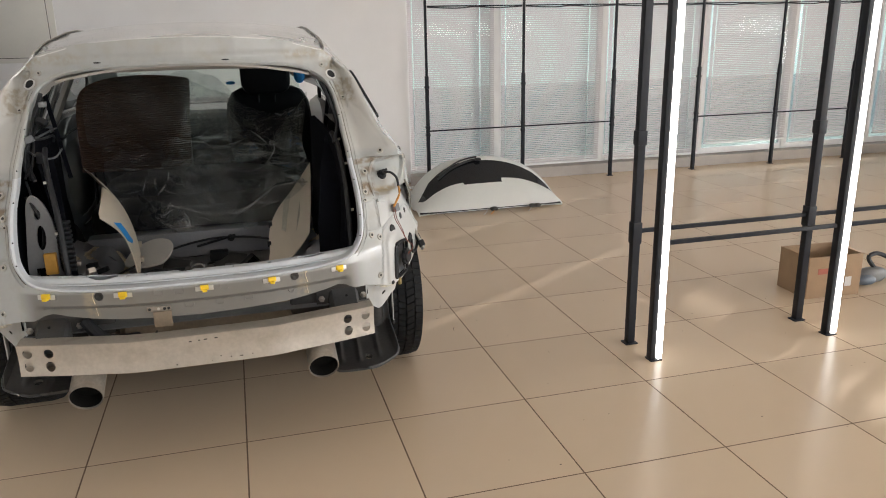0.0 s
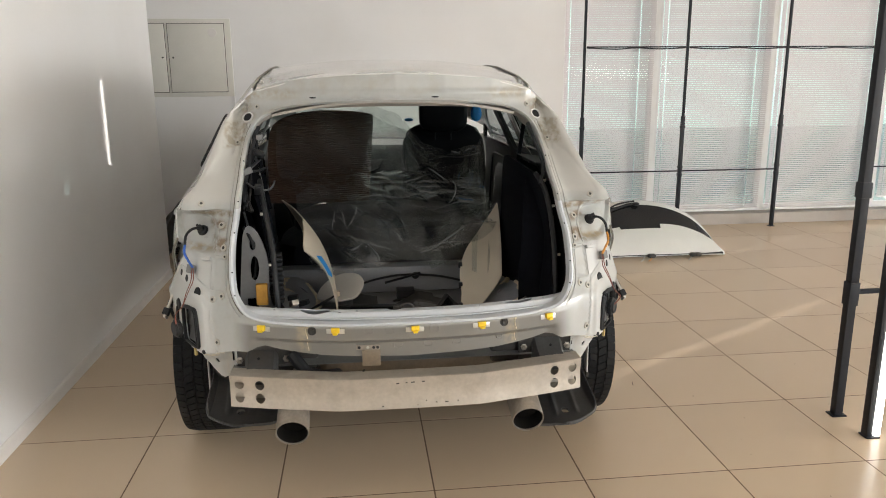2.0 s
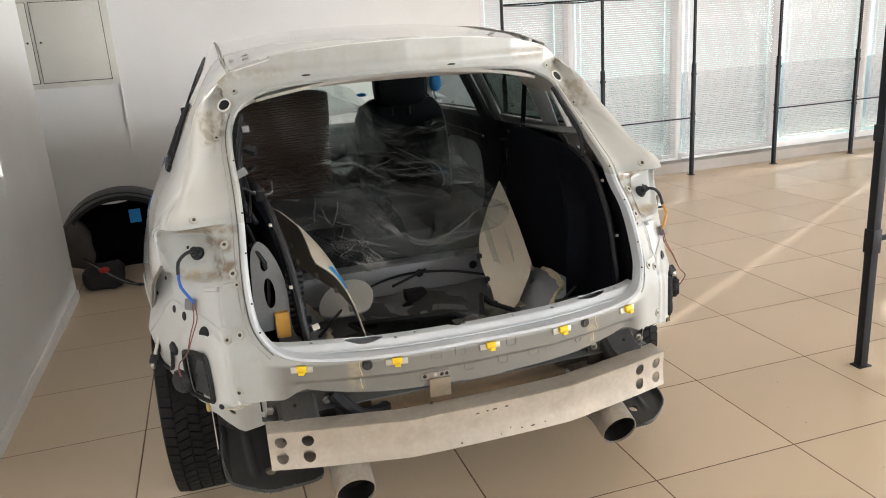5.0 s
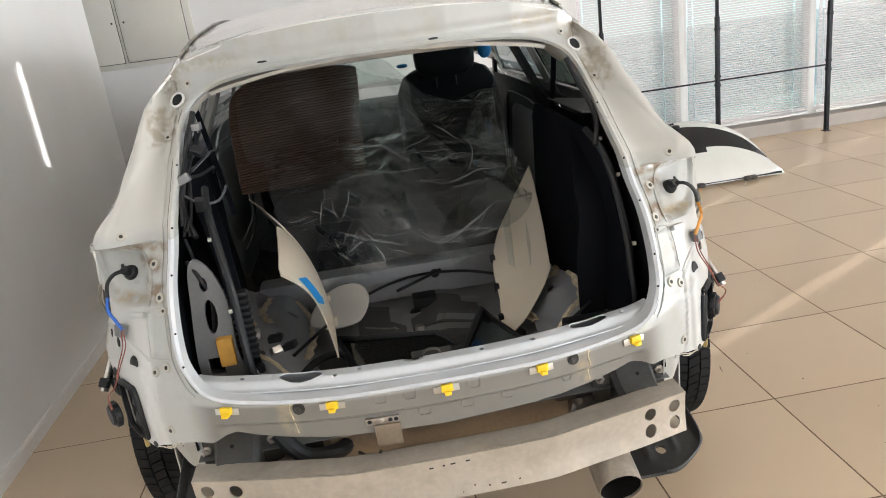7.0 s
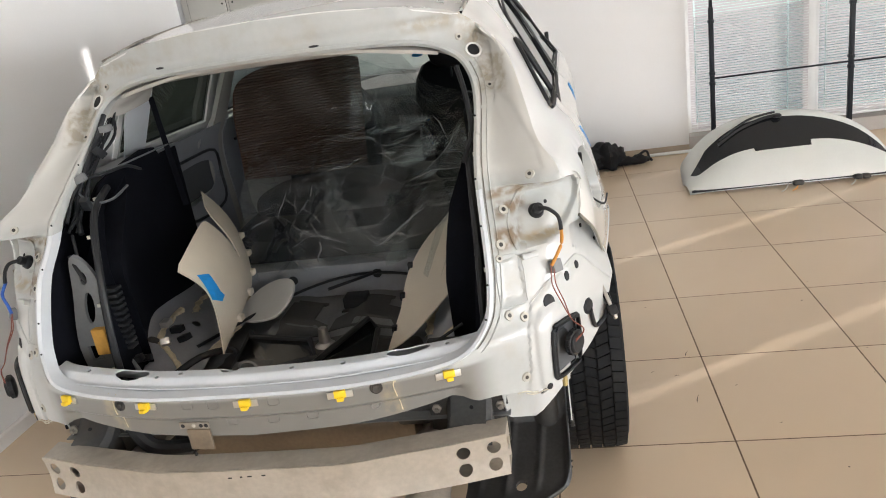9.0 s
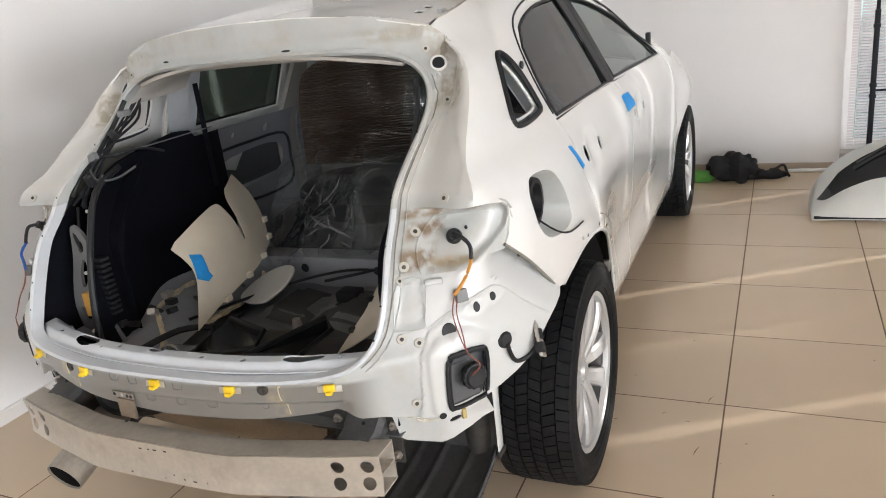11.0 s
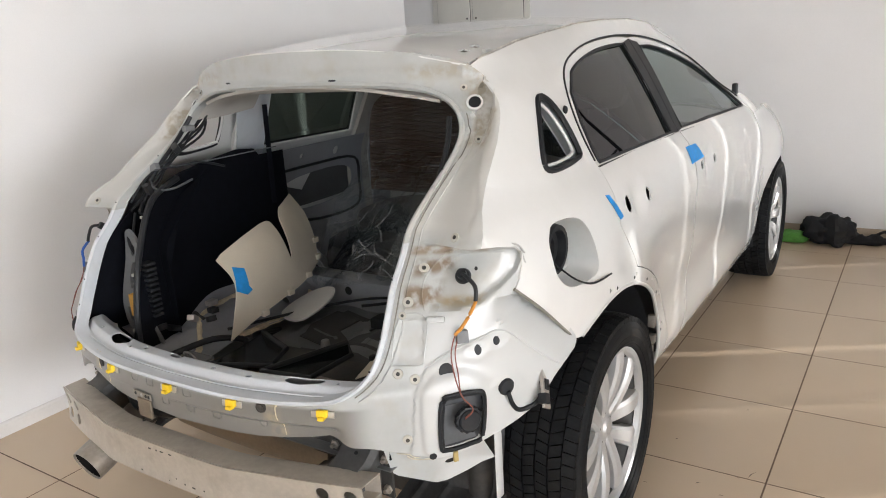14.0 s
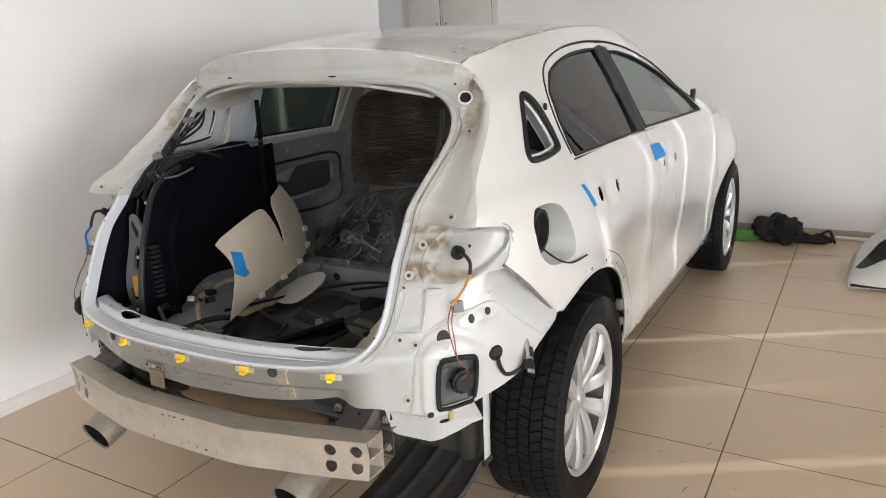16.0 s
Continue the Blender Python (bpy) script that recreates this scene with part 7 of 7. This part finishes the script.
# two taut, hazier spans of the same film
HAZY = bpy.data.materials.new("hazy_plastic_film")
HAZY.use_nodes = True
_t = HAZY.node_tree
_t.nodes.clear()
_o = _t.nodes.new("ShaderNodeOutputMaterial")
_tr, _gl, _df, _m1, _m2, _hz, _hr, _tc = (_t.nodes.new(k) for k in ("ShaderNodeBsdfTransparent", "ShaderNodeBsdfGlossy", "ShaderNodeBsdfDiffuse", "ShaderNodeMixShader", "ShaderNodeMixShader", "ShaderNodeTexNoise", "ShaderNodeMapRange", "ShaderNodeTexCoord"))
_tr.inputs[0].default_value, _df.inputs[0].default_value, _gl.inputs["Roughness"].default_value = (0.92, 0.95, 0.94, 1), (0.8, 0.83, 0.82, 1), 0.15
_hz.inputs["Scale"].default_value, _hz.inputs["Detail"].default_value = 6.0, 3.0
_hr.inputs["From Min"].default_value, _hr.inputs["From Max"].default_value = 0.3, 0.7
_hr.inputs["To Min"].default_value, _hr.inputs["To Max"].default_value = 0.05, 0.20
for a_, b_ in ((_tc.outputs["Object"], _hz.inputs["Vector"]), (_hz.outputs["Fac"], _hr.inputs["Value"]), (_hr.outputs[0], _m1.inputs[0]), (_tr.outputs[0], _m1.inputs[1]), (_df.outputs[0], _m1.inputs[2]), (_m1.outputs[0], _m2.inputs[1]), (_gl.outputs[0], _m2.inputs[2]), (thin_fresnel(_t, 0.05), _m2.inputs[0]), (_m2.outputs[0], _o.inputs[0])):
    _t.links.new(a_, b_)


def span(name, corners, folds, seed):
    """A sheet of film pulled taut between corners, with folds running down it."""
    a, b, c, d = [Vector(p) + Vector((CX, 0, 0)) for p in corners]

    def at(s_, t_):
        p = a * (1 - s_) * (1 - t_) + b * s_ * (1 - t_) + c * s_ * t_ + d * (1 - s_) * t_
        w = 0.02 * math.sin(folds * s_ * math.pi + 2.0 * t_ + seed) ** 3 + 0.03 * noise.noise(Vector((3 * s_, 2 * t_, seed)))
        return p + Vector((0, -w, 0.3 * w))
    edge = smooth_path([(0.0, 0.0), (0.4, 0.05), (1.0, 0.0), (0.95, 0.5), (1.0, 1.0), (0.6, 0.93), (0.25, 1.0), (0.0, 0.96), (0.06, 0.5)], 4, True)
    return part(name, sheet(edge, [], 0.04, at, 0), HAZY, film_ob, "hazy taut film", 60)


span("film_span", [(-0.13, 4.50, 1.06), (0.20, 4.55, 1.05), (0.17, 4.74, 1.27), (-0.10, 4.56, 1.385)], 3, 0.4)
span("film_drape", [(0.16, 3.62, 0.72), (0.40, 3.36, 0.745), (0.60, 4.62, 1.27), (0.40, 4.45, 1.08)], 5, 2.2)
span("film_fold", [(-0.10, 3.70, 0.72), (0.24, 3.60, 0.73), (0.10, 4.25, 0.99), (-0.22, 4.20, 0.97)], 4, 4.1)

# doubled, whitened folds standing up from the film
FOLD = bpy.data.materials.new("folded_plastic_film")
FOLD.use_nodes = True
_t = FOLD.node_tree
_t.nodes.clear()
_o, _tr, _df, _gl, _m1, _m2 = (_t.nodes.new(k) for k in ("ShaderNodeOutputMaterial", "ShaderNodeBsdfTransparent", "ShaderNodeBsdfDiffuse", "ShaderNodeBsdfGlossy", "ShaderNodeMixShader", "ShaderNodeMixShader"))
_rn = _t.nodes.new("ShaderNodeNewGeometry")
_df.inputs[0].default_value, _gl.inputs["Roughness"].default_value = (0.82, 0.84, 0.85, 1), 0.18
_t.links.new(film_range(_rn.outputs["Random Per Island"], 0.0, 1.0, 0.05, 0.36), _m1.inputs[0])
_m2.inputs[0].default_value = 0.16
for a_, b_ in ((_tr.outputs[0], _m1.inputs[1]), (_df.outputs[0], _m1.inputs[2]), (_m1.outputs[0], _m2.inputs[1]), (_gl.outputs[0], _m2.inputs[2]), (_m2.outputs[0], _o.inputs[0])):
    _t.links.new(a_, b_)
FRND = random.Random(11)
folds = bmesh.new()
TO_LIGHT = Vector((0.0, -0.86, 0.5))


def fold(u, v, heading, length, wide, bend):
    """One tapered fold running over the film, bent as it goes."""
    steps = max(5, int(length / 0.012))
    rows = []
    for k in range(steps + 1):
        if not inside((u, v), film_out):
            break
        t = k / steps
        p = film_point(u, v)
        q = film_point(u + 0.004 * math.cos(heading), v + 0.004 * math.sin(heading))
        side_ = (q - p).cross(TO_LIGHT)
        if side_.length < 1e-7:
            break
        side_.normalize()
        w = wide * (0.15 + math.sin(math.pi * min(1.0, t * 0.97 + 0.02)) ** 0.7) * (1 + 0.35 * noise.noise(Vector((u * 40, v * 40, 3.0))))
        p = p + TO_LIGHT * 0.003
        rows.append([folds.verts.new(x) for x in (p - side_ * w, p + TO_LIGHT * w * 1.1, p + side_ * w)])
        heading += bend * 0.012 + FRND.uniform(-0.14, 0.14)
        u, v = u + length / steps * math.cos(heading), v + length / steps * math.sin(heading) * 0.8
    for a_, b_ in zip(rows, rows[1:]):
        for k in range(2):
            folds.faces.new((a_[k], a_[k + 1], b_[k + 1], b_[k]))


# zones of the film: middle, spread, heading and its spread, lengths, widths, count
for (cu, cv), (su, sv), (hd, hs), (l0, l1), (w0, w1), count in (
        ((0.05, 0.35), (0.33, 0.28), (-0.75, 0.45), (0.10, 0.34), (0.0012, 0.0075), 26),
        ((-0.22, 0.26), (0.2, 0.16), (0.3, 1.6), (0.04, 0.14), (0.0010, 0.0045), 44),
        ((0.22, 0.45), (0.2, 0.16), (0.15, 0.5), (0.05, 0.2), (0.0010, 0.0028), 46),
        ((0.52, 0.82), (0.07, 0.16), (1.4, 0.6), (0.04, 0.16), (0.0015, 0.0060), 36),
        ((0.36, 0.22), (0.13, 0.2), (1.0, 0.6), (0.06, 0.25), (0.0010, 0.0034), 22),
        ((-0.14, 0.76), (0.10, 0.16), (0.9, 1.2), (0.03, 0.10), (0.0008, 0.0026), 26),
        ((-0.42, 0.80), (0.16, 0.14), (1.2, 1.0), (0.03, 0.08), (0.0006, 0.0016), 14),
        ((0.15, 0.85), (0.22, 0.12), (-0.5, 0.6), (0.05, 0.2), (0.0008, 0.0022), 18)):
    for _ in range(count):
        fold(cu + FRND.uniform(-su, su), cv + FRND.uniform(-sv, sv), hd + FRND.uniform(-hs, hs), FRND.uniform(l0, l1), FRND.uniform(w0, w1), FRND.uniform(-5, 5))
# the two long main folds
fold(-0.16, 0.62, -0.75, 0.46, 0.006, -1.5)
fold(-0.10, 0.42, -0.45, 0.34, 0.006, 1.0)
fold(0.40, 0.60, -1.75, 0.42, 0.006, 1.2)
tagged(part("film_folds", folds, FOLD, film_ob, "whitened folds of the film", 60), kind="stuff")

# ---- things on the floor round the car ----
GX, GY = 2.225, 6.34
gate = thing("tailgate", "white tailgate with dark glass and wiper lying on the tiles", "tailgate", (GX, GY, 0))


def gate_point(x, v, lift=0.0):
    """x: -1..1 across, v: 0..1 from the lower lip back over the crown."""
    a = min(1.0, abs(x))
    crown = 0.425 * (1 - a ** 2.3) ** 0.62 + 0.02
    prof = lerp_table(v, GPROF[:, 0], GPROF[:, 1])
    y = 0.62 * v + 0.03 * a ** 4 * (1 - v)
    z = 0.015 + (crown + lift) * prof + lift * 0.3
    return Vector((0.70 * x * (1 + 0.03 * (1 - v)) + (-0.05) * prof * (1 - a * a), y, z))


GPROF = np.array(smooth_path([(0, 0.02), (0.03, 0.16), (0.12, 0.38), (0.28, 0.62), (0.42, 0.88), (0.54, 0.99), (0.66, 0.98), (0.84, 0.75), (1.0, 0.45)], 5))
G_OUT = smooth_path([(-0.97, 0.0), (-0.5, 0.0), (0, 0.0), (0.5, 0.0), (0.98, 0.0)], 6) + smooth_path([(1.0, 0.3), (0.98, 0.7), (0.9, 0.95)], 5) + smooth_path([(0.5, 1.0), (0, 1.0), (-0.5, 1.0)], 6) + smooth_path([(-0.9, 0.95), (-0.98, 0.7), (-1.0, 0.3)], 5)
part("gate_shell", sheet(G_OUT, [], 0.05, gate_point, 0.03), mat("gate_paint", (0.66, 0.67, 0.64), 0.3, spread=0.02, coat=0.5), gate, "glossy white shell")
G_GLASS = smooth_path([(-0.93, 0.24), (-0.86, 0.17), (-0.7, 0.21), (-0.5, 0.24), (-0.3, 0.245)], 4) + smooth_path([(-0.29, 0.215), (0.0, 0.21), (0.22, 0.215)], 4) + smooth_path([(0.23, 0.265), (0.5, 0.27), (0.75, 0.25), (0.90, 0.23)], 4) + smooth_path([(0.86, 0.33), (0.7, 0.40), (0.4, 0.44), (0, 0.46), (-0.4, 0.45), (-0.75, 0.38)], 4)
part("gate_glass", sheet(G_GLASS, [], 0.05, lambda x, v: gate_point(x, v, 0.006), 0.003), mat("dark_gate_glass", (0.010, 0.011, 0.014), 0.03, spread=0.02, bump=0.0, spec=0.6), gate, "dark tinted gate glass")
w = smooth_path([gate_point(a, b, 0.025) for a, b in ((-0.62, 0.34), (-0.4, 0.39), (-0.15, 0.43), (-0.02, 0.44))], 5)
wiper = part("wiper", tube(w, 0.012, 8), BLACKP, gate, "black rear wiper")
part("wiper_blade", tube(smooth_path([gate_point(a, b, 0.035) for a, b in ((-0.6, 0.36), (-0.3, 0.43), (-0.03, 0.46))], 5), 0.008, 6), BLACKP, wiper)
part("wiper_head", superbox(gate_point(-0.02, 0.43, 0.03), (0.03, 0.03, 0.015), 3.0, 12), BLACKP, wiper)
part("lower_seal", tube([gate_point(a, 0.0) + Vector((0, 0.012, 0.006)) for a in np.linspace(-0.95, 0.95, 20)], 0.012, 6), BLACKP, gate, "black edge seal")
for x in (0.0, 0.02, 0.55, 0.62):
    part("latch", superbox(Vector((0.70 * x, -0.01, 0.03)), (0.03, 0.025, 0.018), 3.0, 12), DARKM, gate, "dark latch")
for x0, col in ((-0.12, WASHER), (-0.02, ORANGEW), (0.5, WASHER)):
    part("loose_wire", tube(smooth_path([(0.7 * x0 + 0.03, 0.0, 0.03), (0.7 * x0, -0.05, 0.008), (0.7 * x0 - 0.04, -0.10, 0.006)], 5), 0.004, 6), col, gate, "loose wire end")
FABRIC = mat("black_cloth", (0.018, 0.018, 0.02), 0.85, spread=0.3, scale=14, fine=160, bump=0.3)


def crumple(bm, amount, scale, seed):
    for v in bm.verts:
        p = v.co * scale + Vector((seed, seed * 0.7, -seed))
        v.co += v.normal * (noise.noise(p) * amount + abs(noise.noise(p * 2.3)) * amount * 0.6)
    for v in bm.verts:
        v.co.z = max(v.co.z, 0.003)
    return bm


def soft(c, r, amount, scale, seed, p=2.6, n=36):
    bm = superbox(c, r, p, n)
    bm.normal_update()
    return crumple(bm, amount, scale, seed)


bag = thing("black_bag", "crumpled black cloth bag on the tiles by the wall", "bag", (1.03, 7.40, 0))
part("bag_body", soft((0, 0, 0.085), (0.15, 0.10, 0.10), 0.075, 13, 2.1), FABRIC, bag)
part("bag_end", soft((0.21, 0.04, 0.03), (0.15, 0.05, 0.035), 0.03, 16, 5.0), FABRIC, bag)
part("strap", tube(smooth_path([(0.25, 0.05, 0.05), (0.33, 0.05, 0.10), (0.36, 0.05, 0.04), (0.38, 0.04, 0.01)], 5), 0.010, 6), FABRIC, bag)
tagged(mesh_object("green_cloth", soft((0.77, 7.38, 0.03), (0.11, 0.07, 0.045), 0.02, 11, 3.0), mat("green_cloth", (0.10, 0.30, 0.05), 0.8, spread=0.15, scale=20)), "crumpled green cloth on the tiles", "cloth")
tagged(mesh_object("black_pouch", soft((0.87, 7.50, 0.06), (0.07, 0.06, 0.06), 0.02, 11, 8.0), FABRIC), "small black pouch by the wall", "pouch")
tagged(mesh_object("white_pipe", tube([(1.40, 7.60, 0.016), (1.60, 7.61, 0.016), (2.05, 7.60, 0.016)], 0.014, 10), TRIMW), "thin white plastic pipe on the tiles", "pipe")

# black bumper cover and odds in the recess
cover = thing("bumper_cover", "black plastic bumper cover standing in the recess", "bumper", (-1.56, 6.92, 0))
bm = bmesh.new()
rows = []
for i in range(25):
    a = math.pi * (-0.12 + 1.24 * i / 24)
    row = []
    for d, k in ((-0.20, 0.90), (-0.17, 1.0), (0.0, 1.03), (0.16, 0.96), (0.2, 0.86)):
        row.append(bm.verts.new((-0.50 * k * math.cos(a) + 0.02, d + 0.05 * math.cos(a), 0.05 + max(0.0, 0.60 * k * math.sin(a) ** 0.8 if math.sin(a) > 0 else -0.04))))
    rows.append(row)
for a, b in zip(rows, rows[1:]):
    for k in range(4):
        bm.faces.new((a[k], a[k + 1], b[k + 1], b[k]))
part("cover_shell", bm, BLACKP, cover)
part("cover_lip", tube([(-0.478 * math.cos(math.pi * i / 24) + 0.02, -0.215, 0.05 + 0.585 * math.sin(math.pi * i / 24) ** 0.8) for i in range(25)], 0.010, 8), DGREY, cover, "dark grey lip")
part("cover_inner", soft((0.03, 0.06, 0.28), (0.42, 0.10, 0.25), 0.02, 7, 1.2), CARPET, cover)
part("tape_strip", box(0.08, 0.16, -0.24, -0.236, 0.42, 0.52, 0, Matrix.Rotation(radians(0), 4, "Y")), BLUE, cover, "blue masking tape")
part("grey_liner", soft((-0.33, -0.12, 0.28), (0.11, 0.06, 0.18), 0.02, 8, 4.4), mat("worn_grey_liner", (0.09, 0.085, 0.075), 0.7, spread=0.2), cover)
tagged(mesh_object("black_sack", soft((-1.70, 6.50, 0.09), (0.14, 0.10, 0.10), 0.03, 9, 6.6), FABRIC), "black cloth sack on the tiles", "sack")
tagged(mesh_object("red_cap", superbox((-1.68, 6.395, 0.16), (0.035, 0.02, 0.02), 3.0, 12), mat("red_plastic", (0.45, 0.02, 0.02), 0.4)), "small red plastic cap on the sack", "cap")
for k in range(3):
    tagged(mesh_object("trim_strip", tube(smooth_path([(-1.80 + 0.02 * k, 6.42, 0.26 - 0.02 * k), (-1.68, 6.40, 0.17 - 0.02 * k), (-1.55, 6.38, 0.07 - 0.01 * k), (-1.45 + 0.02 * k, 6.38, 0.012)], 5), 0.010, 6), GREYM if k == 1 else BLACKP), "dark rubber trim strip leaning on the sack", "trim strip", "trim strips")

# power tool by the cardboard box
tool = thing("hand_tool", "grey and black hand tool with a hose on the tiles", "tool", (3.86, 3.66, 0))
part("tool_body", superbox((0, 0, 0.05), (0.11, 0.045, 0.05), 2.6, 18), GREYM, tool)
part("tool_head", superbox((-0.08, -0.03, 0.035), (0.07, 0.05, 0.03), 2.6, 18), mat("blue_grey_plastic", (0.12, 0.15, 0.19), 0.4), tool)
part("tool_handle", tube(smooth_path([(0.02, 0.0, 0.09), (-0.02, 0.02, 0.16), (0.05, 0.03, 0.18), (0.13, 0.02, 0.15)], 5), 0.014, 8), BLACKP, tool)
part("hose", tube(smooth_path([(0.1, 0, 0.05), (0.2, -0.05, 0.02), (0.3, 0.05, 0.015), (0.4, 0.2, 0.015)], 6), 0.012, 8), BLACKP, tool)

# ---- floor tiles, last ----
PITCH, JOINT = 0.61, 0.006
X0, Y0 = 1.1623, 3.4583
tile_me = None


def tile_mesh():
    bm = bmesh.new()
    h = (PITCH - JOINT) / 2
    add_box(bm, -h, h, -h, h, -0.012, 0.0)
    bmesh.ops.bevel(bm, geom=[e for e in bm.edges if all(v.co.z > -0.001 for v in e.verts)], offset=0.0005, segments=1, affect="EDGES")
    me = bpy.data.meshes.new("tile")
    bm.to_mesh(me)
    bm.free()
    me.materials.append(TILE)
    return me


tile_me = tile_mesh()
rest = bmesh.new()
h = (PITCH - JOINT) / 2
for i in range(-8, 25):
    for j in range(-14, 8):
        x, y = X0 + (i + 0.5) * PITCH, Y0 + (j + 0.5) * PITCH
        if not (-3.3 + h < x + h and x - h < FAR and FRONT < y + h and y - h < 7.9):
            continue
        if x + h < LEFT - 0.1 and y + h < 6.3:
            continue
        if -2.6 < x < 6.2 and 0.4 < y:
            ob = new("tile", tile_me)
            ob.parent = floor
            ob.location = (x, y, 0.0)
        else:
            q = [rest.verts.new((x + a * h, y + b * h, 0)) for a, b in ((-1, -1), (1, -1), (1, 1), (-1, 1))]
            q2 = [rest.verts.new((v.co.x, v.co.y, -0.004)) for v in q]
            rest.faces.new(q)
            for k in range(4):
                rest.faces.new((q[k], q2[k], q2[(k + 1) % 4], q[(k + 1) % 4]))
tagged(part("tiles", rest, TILE, floor, smooth=0), kind="stuff")
